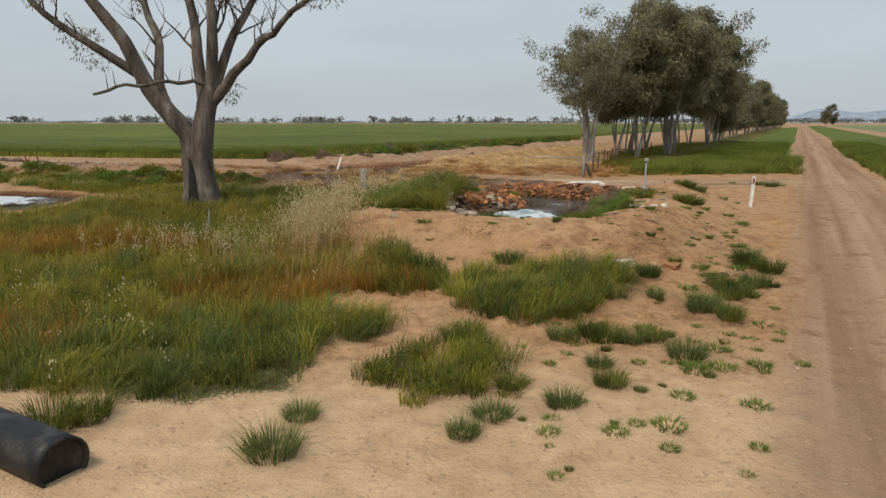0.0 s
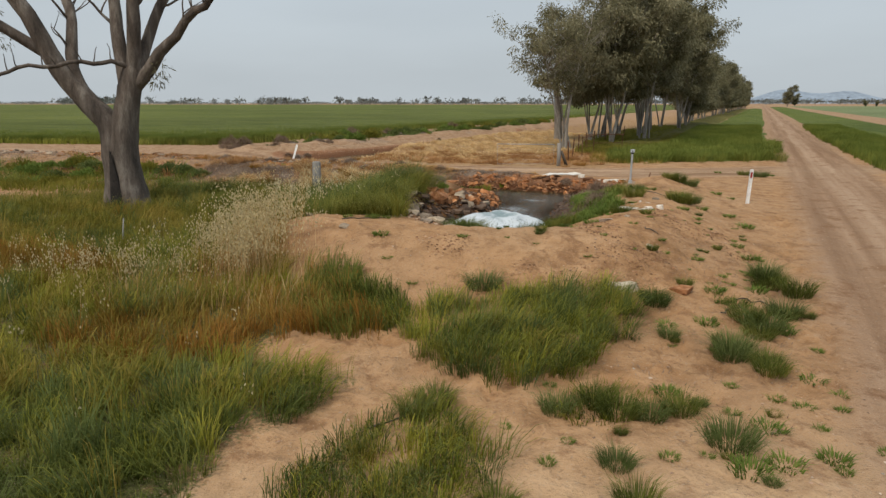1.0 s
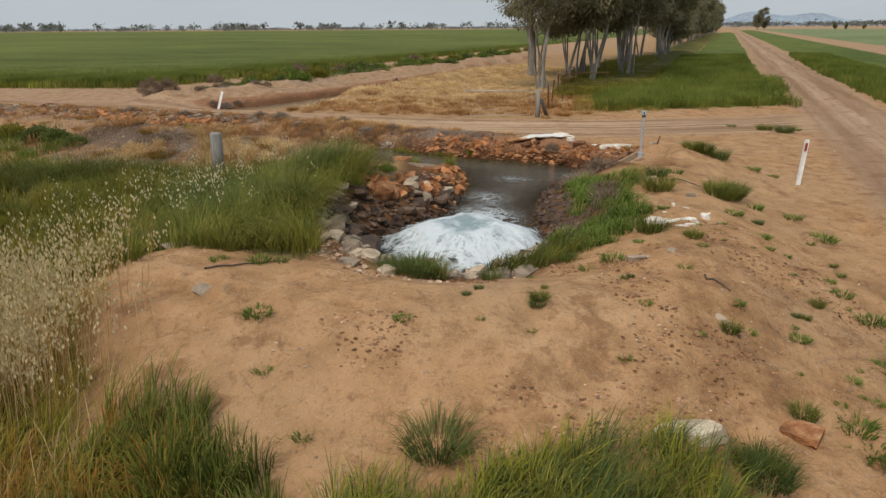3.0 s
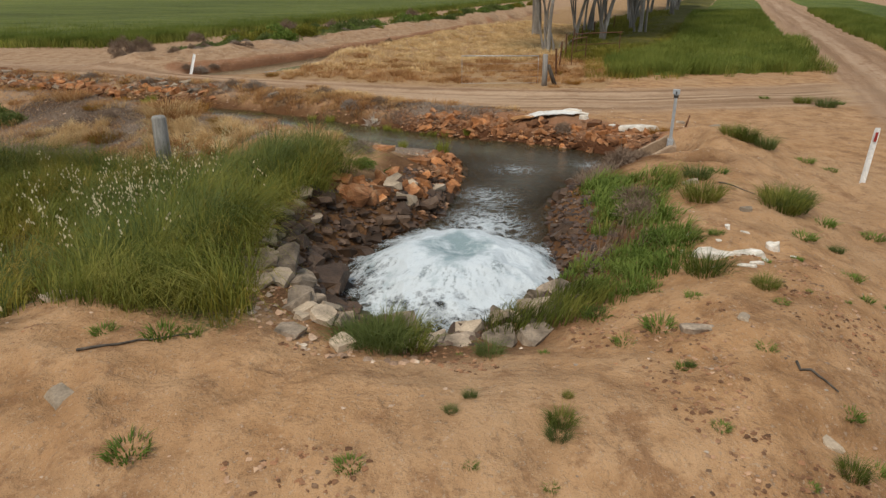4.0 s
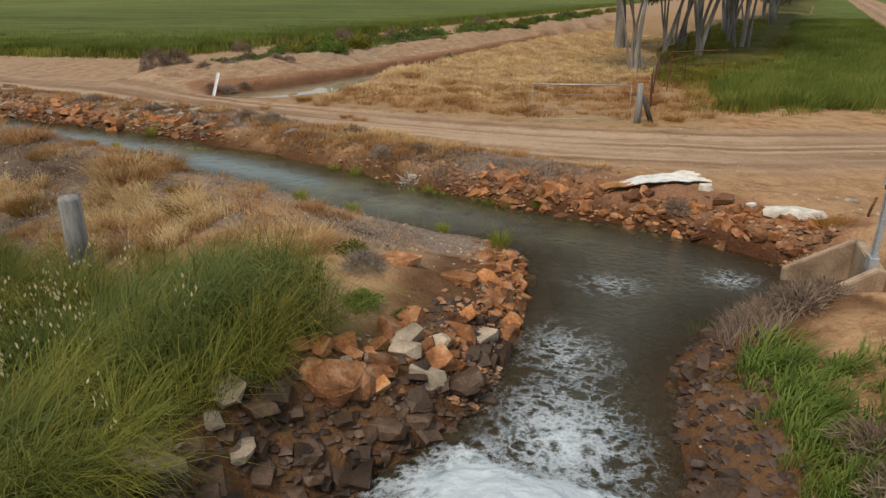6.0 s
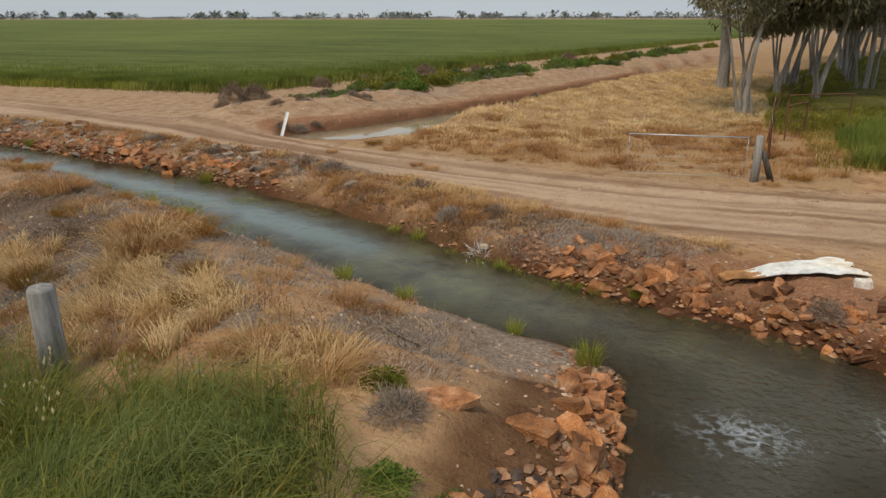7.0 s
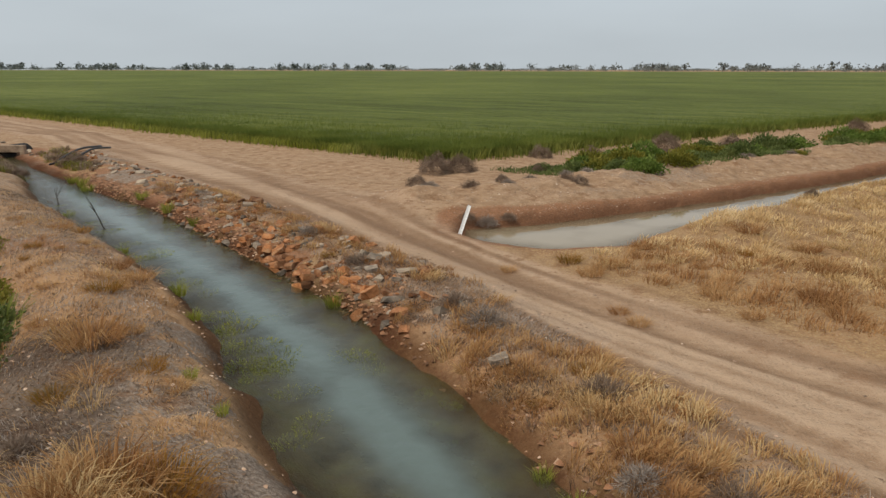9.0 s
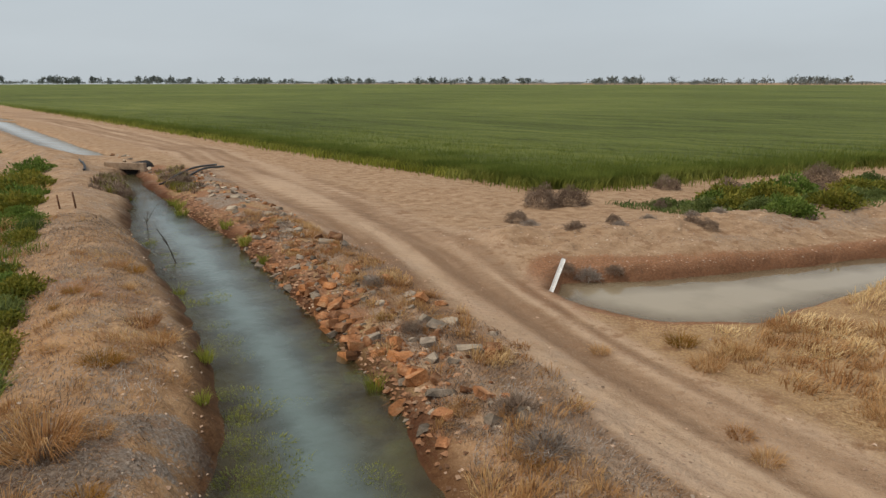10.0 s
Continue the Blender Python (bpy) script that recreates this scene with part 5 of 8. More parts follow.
ISLAND_A = [(-0.6, 8.5), (-0.2, 8.0), (0.1, 7.4), (0.41, 7.5), (0.77, 8.0), (1.25, 8.8), (1.2, 9.5), (0.74, 9.9), (0.15, 9.8), (-0.35, 9.1)]
ISLAND_B = [(0.1, 12.2), (0.66, 10.9), (1.37, 10.3), (2.14, 10.6), (2.67, 11.2), (3.35, 11.8), (3.5, 12.9), (3.1, 13.4), (2.3, 13.2), (1.5, 12.9), (0.6, 13.2)]
ISLAND_C = [(1.6, 10.1), (2.0, 9.15), (2.5, 9.3), (3.0, 10.1), (2.5, 10.5)]
ISLAND_D = [(0.68, 7.5), (1.05, 7.4), (1.28, 8.2), (0.84, 8.3)]
torn = lambda poly, k: lambda x, y, r: shore(x, y, poly) + 0.28 * tufty(x + k, y) < 0.05
for n, (poly, dens, hh, lab) in enumerate(((ISLAND_A, 36, 0.32, "low patch of green grass on sandy ground"), (ISLAND_B, 34, 0.38, "dense green grass patch below the sandy mound"), (ISLAND_C, 16, 0.16, "thin green grass on sandy ground"), (ISLAND_D, 20, 0.2, "small patch of green grass on sandy ground"))):
    for mt, k, seed in ((GRASS_DEEP, 0.4, 20), (GRASS, 0.5, 18), (GRASS_BLUE if n < 2 else GRASS_OLIVE, 0.4, 25), (GRASS_GOLD, 0.08, 28)):
        clumps("grass_patch", sow(poly, dens * k, seed + n, torn(poly, n)), 44, 0.13, hh, 0.007, 1.1, mt, lab, droop=0.4)
POOL_WEEDS = [(3.2, 18.0), (3.4, 17.4), (3.95, 17.3), (4.65, 18.4), (5.05, 19.6), (5.6, 20.7), (5.3, 21.7), (4.7, 22.0), (4.4, 21.4), (4.1, 20.4), (3.85, 19.2)]
clumps("bank_weeds", sow(POOL_WEEDS, 50, 30, lambda x, y, r: (np.hypot(x - 4.1, y - 18.95) > 0.42 + 0.2 * tufty(x, y)) & (r.random(len(x)) < 0.85 + 0.5 * tufty(x, y))), 50, 0.13, 0.23, 0.011, 1.3, WEED, "bright green weeds crowding the pool bank", "weeds", 0.5)
clumps("bank_weeds", sow(POOL_WEEDS, 8, 29, lambda x, y, r: y > 18.6), 40, 0.12, 0.26, 0.008, 1.0, GRASS_LEVEE, "green grass standing among the bank weeds", "weeds", 0.4)
clumps("dead_litter", sow([(3.7, 18.6), (4.2, 18.4), (4.55, 18.9), (4.4, 19.5), (3.9, 19.3)], 16, 15), 18, 0.16, 0.44, 0.006, 0.9, TWIGS, "dry grey-brown stems standing among the bank weeds", "dead plants", 0.2)
clumps("dry_grass", sow([(3.9, 21.4), (4.4, 22.1), (5.0, 22.6), (5.3, 22.1), (4.9, 21.7), (4.4, 21.0)], 9, 27), 40, 0.12, 0.12, 0.009, 1.6, GRASS_RUST, "orange withered weeds at the channel edge", "weeds", 0.7)
bx, by, brng = sow([(2.3, 17.25), (2.6, 17.0), (3.1, 17.1), (3.6, 17.5), (3.4, 18.0), (3.0, 17.9)], 1300, 31)
grass("bank_reeds", bx, by, brng, 0.3, 0.009, 0.9, GRASS_DEEP, "green reedy grass on the pool rim")
bx, by, brng = sow([(4.4, 22.0), (5.3, 22.3), (5.8, 23.0), (5.2, 23.3), (4.7, 22.9)], 900, 32)
grass("bank_weeds", bx, by, brng, 0.2, 0.008, 1.3, TWIGS, "brown dry weeds beside the headwall", "weeds")

# dry banks and the straw-coloured corner by the trees
LEFT_BANK = [(1.0, 23.6), (1.4, 25.2), (0.4, 26.2), (-2.0, 27.5), (-4.6, 29.0), (-9, 31.6), (-20, 36), (-20, 32.5), (-10.5, 28.5), (-6.0, 25.6), (-3.5, 24.0), (-0.5, 23.0)]
dry_patch = lambda x, y: fbm(x, y, 0.75, 3, 111)
STRAW_HEAPS = [(-3.9, 24.6), (-3.6, 25.5), (-3.2, 25.9), (-2.3, 25.4), (-1.4, 25.0), (-1.1, 24.3), (-1.8, 23.9), (-3.0, 23.9)]
STRAW_TOP = [(-0.6, 23.8), (-0.2, 24.15), (0.35, 23.9), (0.35, 23.3), (-0.4, 23.2)]
STRAW_BACK = [(-6.6, 27.3), (-5.3, 26.9), (-4.6, 26.1), (-5.2, 25.6), (-6.8, 26.4)]
for poly, seed, dens in ((STRAW_HEAPS, 41, 13), (STRAW_TOP, 39, 13), (STRAW_BACK, 38, 8)):
    clumps("dry_grass", sow(poly, dens, seed), 130, 0.2, 0.31, 0.006, 1.7, STRAW_PALE, "thick pale straw lying over in heaps on the levee", droop=0.95, sway=0.6, wild=1.6)
    clumps("dry_grass", sow(poly, dens * 0.35, seed + 70), 100, 0.18, 0.26, 0.006, 1.6, RUSSET, "tan straw matted among the pale heaps", droop=0.9, wild=1.6)
RUST_HEAPS = [(-4.3, 26.4), (-3.7, 26.9), (-3.4, 27.6), (-2.8, 27.1), (-2.9, 26.1), (-3.4, 25.8)]
clumps("dry_grass", sow(RUST_HEAPS, 9, 77), 110, 0.2, 0.28, 0.006, 1.7, RUSSET, "matted rust-brown grass lying over the levee", droop=0.9, wild=1.4)
clumps("dry_grass", sow([(-0.75, 25.2), (-0.1, 25.7), (0.0, 25.1), (-0.5, 24.9)], 9, 79), 80, 0.16, 0.16, 0.006, 1.7, RUSSET, "low rust-brown grass on the levee's slope", droop=0.75)
clumps("dry_grass", sow(LEFT_BANK, 2.4, 40, lambda x, y, r: (dry_patch(x, y) + 0.4 * fbm(x, y, 2.6, 2, 113) > 0.12) & (shore(x, y, CHANNEL) > 0.3)), 70, 0.17, 0.17, 0.007, 1.7, RUSSET, "tufts of tan and rust dry grass on the levee", droop=0.6)
clumps("dry_grass", sow(LEFT_BANK, 1.5, 78, lambda x, y, r: (dry_patch(x + 4, y) > 0.1) & (shore(x, y, CHANNEL) > 0.3)), 60, 0.16, 0.18, 0.007, 1.6, STRAW, "tufts of tan straw on the levee", droop=0.6)
clumps("bank_weeds", sow([(-2.6, 23.2), (-1.1, 23.3), (-1.2, 24.0), (-2.3, 24.1)], 5, 37), 60, 0.16, 0.22, 0.008, 0.9, GRASS_OLIVE, "green grass tips among the levee straw", "grass", 0.4)
GREY_TOP = [(0.5, 29.0), (1.8, 28.3), (3.4, 27.7), (4.3, 28.3), (3.2, 29.2), (1.4, 30.1)]
bx, by, brng = sow(GREY_TOP, 1300, 80, lambda x, y, r: r.random(len(x)) < 0.85 + 0.7 * tufty(x, y))
grass("dead_litter", bx, by, brng, 0.12 + 0.06 * tufty(bx, by), 0.008, 1.9, GREY_TWIGS, "thick grey dead stems matted on the far bank", "dead plants", 0.6)
FAR_VERGE = [(3.5, 27.9), (4.8, 28.6), (2.2, 30.6), (-1.0, 32.9), (-5, 35.2), (-10, 37.4), (-18, 40.2), (-18, 38.6), (-10, 35.7), (-5, 33.1), (-1.2, 30.8), (1.0, 29.0)]
clumps("dry_grass", sow(FAR_VERGE, 9, 42, lambda x, y, r: (r.random(len(x)) < 0.5 + 0.5 * step(-5.0, -1.5, x)) & (shore(x, y, GREY_TOP) > 0.0) & (dry_patch(x + 9, y) > -0.1 + 0.2 * r.random(len(x)))), 64, 0.16, 0.22, 0.009, 1.2, STRAW, "rusty dry grass tufts on the far channel bank", droop=0.5)
BANK_SLOPE = [(1.7, 28.3), (0.8, 28.9), (-1.4, 30.6), (-3.3, 31.8), (-5.0, 32.95), (-4.6, 33.9), (-1.0, 31.9), (1.4, 29.6)]
clumps("dry_grass", sow(BANK_SLOPE, 13, 33, lambda x, y, r: (shore(x, y, CHANNEL) > 0.15) & (r.random(len(x)) < (0.35 + 0.45 * step(-3.6, -1.6, x)) + 0.9 * dry_patch(x, y))), 60, 0.15, 0.2, 0.008, 1.4, STRAW, "orange-tan dry grass hanging down the channel bank", droop=0.6)
clumps("dead_litter", sow(BANK_SLOPE, 6, 32, lambda x, y, r: shore(x, y, CHANNEL) > 0.12), 50, 0.14, 0.16, 0.007, 1.3, TWIGS, "brown dead weeds on the channel bank", "dead plants", 0.6)
clumps("dry_grass", sow(FAR_VERGE, 2.2, 36, lambda x, y, r: (shore(x, y, GREY_TOP) > 0.0)), 60, 0.15, 0.2, 0.009, 1.2, RUSSET, "russet grass tufts on the far channel bank", droop=0.5)
bx, by, brng = sow(FAR_VERGE, 480, 43, lambda x, y, r: dry_patch(x + 9, y) < -0.02)
grass("dead_litter", bx, by, brng, 0.12, 0.008, 1.6, GREY_TWIGS, "grey dead stems matted on the far bank", "dead plants", 0.7)
bx, by, brng = sow(LEFT_BANK, 240, 44, lambda x, y, r: dry_patch(x, y) < 0.0)
grass("dead_litter", bx, by, brng, 0.1, 0.008, 1.8, GREY_TWIGS, "grey dead stems matted on the levee", "dead plants", 0.7)
bx, by, brng = sow(LEFT_BANK, 60, 45, lambda x, y, r: dry_patch(x - 5, y) > 0.1)
grass("dead_litter", bx, by, brng, 0.17, 0.007, 1.2, TWIGS, "dark brittle weeds on the levee", "dead plants", 0.3)
for seed, dens, mt, lab in ((65, 170, STRAW, "scattered dry straw bits lying on the levee"), (66, 260, TWIGS, "small brown stems littering the levee"), (67, 240, GREY_TWIGS, "small grey stems littering the levee")):
    bx, by, brng = sow(LEFT_BANK + [(-1.6, 22.6)], dens, seed, lambda x, y, r: (shore(x, y, CHANNEL) > 0.12) & (r.random(len(x)) < 0.55 + 0.6 * fbm(x, y, 1.9, 3, seed)))
    grass("plant_litter", bx, by, brng, 0.055, 0.009, 2.6, mt, lab, "dead plants", 0.9, 0.03)
bx, by, brng = sow([(2.6, 8.6), (4.2, 9.6), (6.6, 14.6), (7.4, 17.2), (6.2, 17.4), (4.2, 13.8), (2.9, 11.4)], 90, 26, lambda x, y, r: (across(x, y) < -0.3) & (r.random(len(x)) < 0.5 + 0.8 * fbm(x, y, 1.3, 3, 53)))
grass("plant_litter", bx, by, brng, 0.05, 0.008, 2.6, TWIGS, "small brown stems littering the road's verge", "dead plants", 0.9, 0.03)
for seed, dens, mt, lab in ((68, 420, TWIGS, "small brown stems littering the far bank"), (69, 300, RUSSET, "rusty straw bits littering the far bank")):
    bx, by, brng = sow(FAR_VERGE, dens, seed, lambda x, y, r: r.random(len(x)) < 0.6 + 0.6 * fbm(x, y, 1.9, 3, seed))
    grass("plant_litter", bx, by, brng, 0.06, 0.01, 2.4, mt, lab, "dead plants", 0.9, 0.03)
WEDGE = [(-2.6, 37.0), (0.0, 35.9), (3.0, 34.9), (6.6, 34.4), (9.3, 35.5), (10.2, 40), (13, 50), (17, 60), (12, 66), (7.0, 58), (2.6, 50), (0.2, 44), (-1.4, 39.8), (-3.2, 38.2)]
clumps("dry_grass", sow(WEDGE, 7, 46, lambda x, y, r: (y < 48) & ((across(x, y) + 3 * dry_patch(x, y) > -14.5 + 5 * step(40, 46, y)) | (y < 39.8)) & (r.random(len(x)) < 0.7 + 0.8 * dry_patch(x, y))), 44, 0.24, 0.2, 0.013, 1.2, RUSSET, "tan and russet dry grass behind the gate", droop=0.4)
clumps("dry_grass", sow(WEDGE, 11, 47, lambda x, y, r: (across(x, y) + 3 * dry_patch(x, y) < -13 + 5 * step(40, 46, y)) & (r.random(len(x)) < 0.8 + 0.8 * dry_patch(x + 3, y)) & (y > 38.0)), 46, 0.26, 0.2, 0.013, 1.5, STRAW_PALE, "pale golden dry grass beside the muddy channel", droop=0.45)
bx, by, brng = sow([(8.6, 41), (12.2, 41), (18.4, 54), (23, 64), (17, 64), (12, 54)], 300, 81)
grass("meadow_grass", bx, by, brng, 0.3, 0.02, 0.9, GRASS_OLIVE, "olive green grass at the foot of the gums", droop=0.3)
bx, by, brng = sow([(8.6, 42), (11.5, 42), (16, 52), (30, 84), (27, 86), (14, 60)], 90, 48)
grass("meadow_grass", bx, by, brng, 0.34, 0.03, 0.7, GRASS_OLIVE, "olive green grass under the row of gums")
bx, by, brng = sow([(8.0, 35.0), (17.6, 35.2), (22, 48), (17, 48), (9.6, 41)], 330, 49, lambda x, y, r: (shore(x, y, [(9.4, 36.3), (17.0, 36.9), (22, 48), (17, 48), (10.9, 41)]) + 1.3 * fbm(x, y, 0.7, 3, 73) < 0.25))
grass("crop_strip_blades", bx, by, brng, 0.5, 0.018, 0.5, CROP_BLADE, "green crop blades along the strip's edge", "crop")
clumps("crop_strip_blades", sow([(9.2, 36.0), (17.4, 36.6), (24, 50), (17.5, 50), (10.6, 41)], 6, 35), 34, 0.24, 0.52, 0.016, 0.8, CROP_BLADE, "uneven clumps of green crop on the strip", "crop", 0.3)
clumps("crop_strip_blades", sow([(9.0, 35.6), (17.6, 36.0), (24, 50), (17.5, 50), (10.6, 41)], 2, 34, lambda x, y, r: fbm(x, y, 0.5, 3, 74) > -0.1), 30, 0.24, 0.5, 0.016, 0.8, GRASS_LEVEE, "yellower clumps of grass in the crop strip", "crop", 0.3)
bx, by, brng = sow([(8.0, 35.4), (11.5, 35.2), (12.4, 41), (9.4, 41)], 150, 74, lambda x, y, r: fbm(x, y, 0.8, 3, 75) > 0.0)
grass("meadow_grass", bx, by, brng, 0.3, 0.016, 1.0, GRASS_GOLD, "yellow-green weeds at the crop strip's corner", droop=0.3)
bx, by, brng = sow([(16, 48), (22, 48), (38, 82), (31, 82)], 170, 50)
grass("crop_strip_blades", bx, by, brng, 0.5, 0.03, 0.5, CROP_BLADE, "green crop blades on the strip", "crop")
bx, by, brng = sow([(15.4, 22.5), (17.5, 21.5), (33, 52), (48, 84), (44, 84), (29, 53)], 130, 51)
grass("crop_blades", bx, by, brng, 0.52, 0.026, 0.5, CROP_BLADE, "green crop blades beside the dirt road", "crop")
# the big field's edge, leaf by leaf
er = np.random.default_rng(52)
n_edge = 95000
ea, eb = er.exponential(28, n_edge), np.abs(er.normal(0, 1, n_edge)) ** 1.5 * 4.5
ex = BIG_C[0] + ea * BIG_L[0] + eb * ROAD_DIR[0]
ey = BIG_C[1] + ea * BIG_L[1] + eb * ROAD_DIR[1]
v, f = blades(ex, ey, np.full(n_edge, 0.3), 0.58, 0.03, 0.45, er)
tagged(new("crop_blades", mesh_from("crop_blades", v, f, CROP_BLADE)), "blades of young cereal at the field's edge", "crop", kind="stuff")
ea, eb = er.exponential(26, 60000), np.abs(er.normal(0, 1, 60000)) ** 1.5 * 2.5
ex = BIG_C[0] + ea * ROAD_DIR[0] + eb * BIG_L[0]
ey = BIG_C[1] + ea * ROAD_DIR[1] + eb * BIG_L[1]
v, f = blades(ex, ey, np.full(60000, 0.3), 0.58, 0.03, 0.45, er)
tagged(new("crop_blades", mesh_from("crop_blades", v, f, CROP_BLADE)), "blades of young cereal at the field's edge", "crop", kind="stuff")
for along, off in ((BIG_L, ROAD_DIR), (ROAD_DIR, BIG_L)):
    ea, eb = er.exponential(30, 5200), er.normal(-0.1, 0.55, 5200)
    ex, ey = BIG_C[0] + ea * along[0] + eb * off[0], BIG_C[1] + ea * along[1] + eb * off[1]
    v, f = blades(ex, ey, ground_z(ex, ey), 0.48, 0.04, 0.8, er)
    tagged(new("crop_blades", mesh_from("crop_blades", v, f, GRASS_LEVEE)), "paler stray plants at the crop field's ragged edge", "crop", kind="stuff")
ea = er.exponential(26, 2600) + 5
ex, ey = BIG_C[0] + ea * BIG_L[0] + er.normal(-0.6, 0.5, 2600), BIG_C[1] + ea * BIG_L[1] - np.abs(er.normal(0.2, 0.45, 2600))
v, f = blades(ex, ey, ground_z(ex, ey), 0.4, 0.05, 0.7, er)
tagged(new("yellow_crop_blades", mesh_from("yellow_crop_blades", v, f, RUSH)), "yellowing stray crop plants on the bare headland", "crop", kind="stuff")


# ---- tussocks, one by one ----
def tussock_mesh(name, seed, n, spread_r, height, width, lean, material, droop=0.25):
    rng = np.random.default_rng(seed)
    a, r = rng.uniform(0, 6.28, n), spread_r * np.sqrt(rng.random(n))
    x, y = r * np.cos(a), r * np.sin(a)
    base = np.stack([x, y, np.full(n, -0.02)], 1)
    h = height * rng.uniform(0.55, 1.1, n)
    out = np.stack([np.cos(a), np.sin(a), np.zeros(n)], 1) * (h * lean * rng.uniform(0.1, 1, n))[:, None]
    b = rng.uniform(0, 6.28, n)
    side = np.stack([np.cos(b), np.sin(b), np.zeros(n)], 1) * width * 0.5
    m = base + out * 0.4
    m[:, 2] += h * 0.62
    t = base + out
    t[:, 2] += h * (1 - droop * rng.random(n))
    v = np.stack([base - side, base + side, m - side * 0.8, m + side * 0.8, t], 1).reshape(-1, 3)
    k = np.arange(n)[:, None] * 5
    f = np.concatenate([k + np.array([[0, 1, 3]]), k + np.array([[0, 3, 2]]), k + np.array([[2, 3, 4]])], 1).reshape(-1, 3)
    return mesh_from(name, v, f, material)


def plant(meshes, x, y, s, name, label, category, group, rng, lift=0.0):
    ob = new(name, rng.choice(meshes))
    ob.matrix_basis = pose(x, y, float(ground_z(x, y)) + lift, 0, 0, rng.uniform(0, 360)) @ Matrix.Diagonal((s, s, s * rng.uniform(0.85, 1.15), 1))
    return tagged(ob, label, category, group)


trng = random.Random(9)
TUFT = [tussock_mesh("grass_tuft", 200 + k, 420, 0.17, 0.26, 0.006, 1.3, GRASS_BLUE if k % 2 else GRASS_DEEP, 0.5) for k in range(4)]
LOW = [tussock_mesh("low_weed", 210 + k, 120, 0.16, 0.12, 0.015, 1.5, WEED, 0.5) for k in range(3)]
for x, y, s in ((-1.11, 6.58, 1.3), (-1.02, 7.31, 0.9), (1.4, 13.35, 1.3), (3.85, 13.15, 0.9), (4.21, 11.2, 1.1), (5.1, 12.2, 1.4), (6.04, 14.1, 1.1), (4.47, 10.75, 1.0), (3.33, 9.14, 1.2),
                (2.2, 8.19, 0.9), (1.61, 7.71, 0.9), (0.86, 7.41, 1.0), (0.58, 6.99, 0.8), (3.7, 11.9, 0.7), (1.12, 8.24, 0.9), (2.2, 8.81, 0.8), (5.6, 12.6, 0.8), (6.6, 19.9, 1.2), (7.1, 20.3, 1.1),
                (6.19, 14.3, 1.2), (4.55, 13.7, 0.6), (3.88, 13.0, 1.0), (2.43, 12.95, 1.2), (2.0, 13.0, 1.0), (4.59, 17.55, 1.1), (4.93, 17.03, 0.6), (5.5, 19.85, 1.3), (6.5, 19.6, 1.3), (6.75, 19.8, 1.2), (2.23, 16.45, 0.6),
                (7.7, 23.6, 1.2), (7.9, 23.5, 1.1), (8.2, 23.35, 1.1), (5.85, 20.85, 1.0), (1.3, 16.6, 1.2), (1.5, 16.7, 1.25), (1.1, 16.65, 1.1), (1.35, 16.9, 1.1), (13.27, 29.64, 1.4), (12.9, 30.2, 1.2), (-3.36, 7.0, 1.4), (-3.1, 7.2, 1.1), (4.99, 12.49, 1.2), (4.91, 11.94, 1.0), (4.55, 11.06, 0.9), (4.34, 11.46, 1.2), (5.66, 12.78, 1.2), (6.24, 13.54, 1.2), (6.17, 14.45, 1.2), (5.09, 13.12, 0.9), (0.48, 9.88, 1.0), (0.66, 10.1, 1.0), (1.88, 9.86, 0.9), (2.29, 9.99, 1.0), (2.45, 9.73, 1.1), (2.76, 9.68, 0.9), (3.1, 9.8, 0.9)):
    plant(TUFT, x, y, s, "grass_tuft", "tuft of green grass on bare sandy soil", "grass tuft", "tufts on the sandy ground", trng)
for x, y, s in ((3.64, 8.76, 0.9), (3.29, 8.69, 1.0), (4.1, 8.83, 0.8), (2.56, 7.2, 0.9), (3.59, 7.7, 0.8), (2.02, 7.06, 0.7), (3.82, 9.44, 0.9), (4.88, 10.6, 0.8), (5.0, 13.4, 1.0), (7.6, 18.4, 1.1), (1.38, 7.05, 0.6),
                (4.67, 8.98, 0.5), (4.97, 10.2, 0.6), (6.25, 14.6, 0.9), (4.98, 13.6, 0.9), (4.96, 12.5, 1.0), (4.37, 12.36, 0.9), (3.77, 12.24, 0.8), (5.88, 14.56, 0.7), (7.63, 19.3, 0.8), (6.42, 16.1, 0.7), (6.45, 15.55, 0.9), (5.73, 13.8, 0.9),
                (-0.23, 14.97, 0.8), (1.15, 14.73, 0.5), (-0.96, 16.5, 0.6), (-0.09, 14.3, 0.5), (0.34, 13.6, 0.5), (-0.48, 16.43, 0.8), (-0.23, 16.43, 0.5), (3.72, 16.46, 0.9), (3.35, 17.1, 0.9), (3.37, 16.36, 0.6), (6.33, 21.2, 0.9),
                (7.03, 19.5, 0.9), (6.3, 18.7, 0.8), (8.85, 23.05, 0.9), (9.2, 22.8, 0.7), (4.67, 18.3, 0.7), (13.8, 30.0, 1.0), (12.2, 31.0, 0.8), (2.9, 7.9, 0.7), (3.1, 10.2, 0.8), (4.4, 9.9, 0.6), (5.3, 12.1, 0.9), (5.2, 14.9, 0.6), (6.2, 17.6, 0.6)):
    plant(LOW, x, y, s, "low_weed", "low green weed flat on sandy soil", "weed", "weeds on the sandy ground", trng)
for _ in range(190):
    x, y = trng.uniform(1.0, 7.6), trng.uniform(6.2, 18.5)
    if 0.475 * y + 0.1 > x and x > 0.8 + 0.1 * (y - 6):
        plant(LOW if trng.random() < 0.7 else TUFT, x, y, trng.uniform(0.18, 0.5), "low_weed", "small green seedling on sandy soil", "weed", "seedlings on the sandy ground", trng)
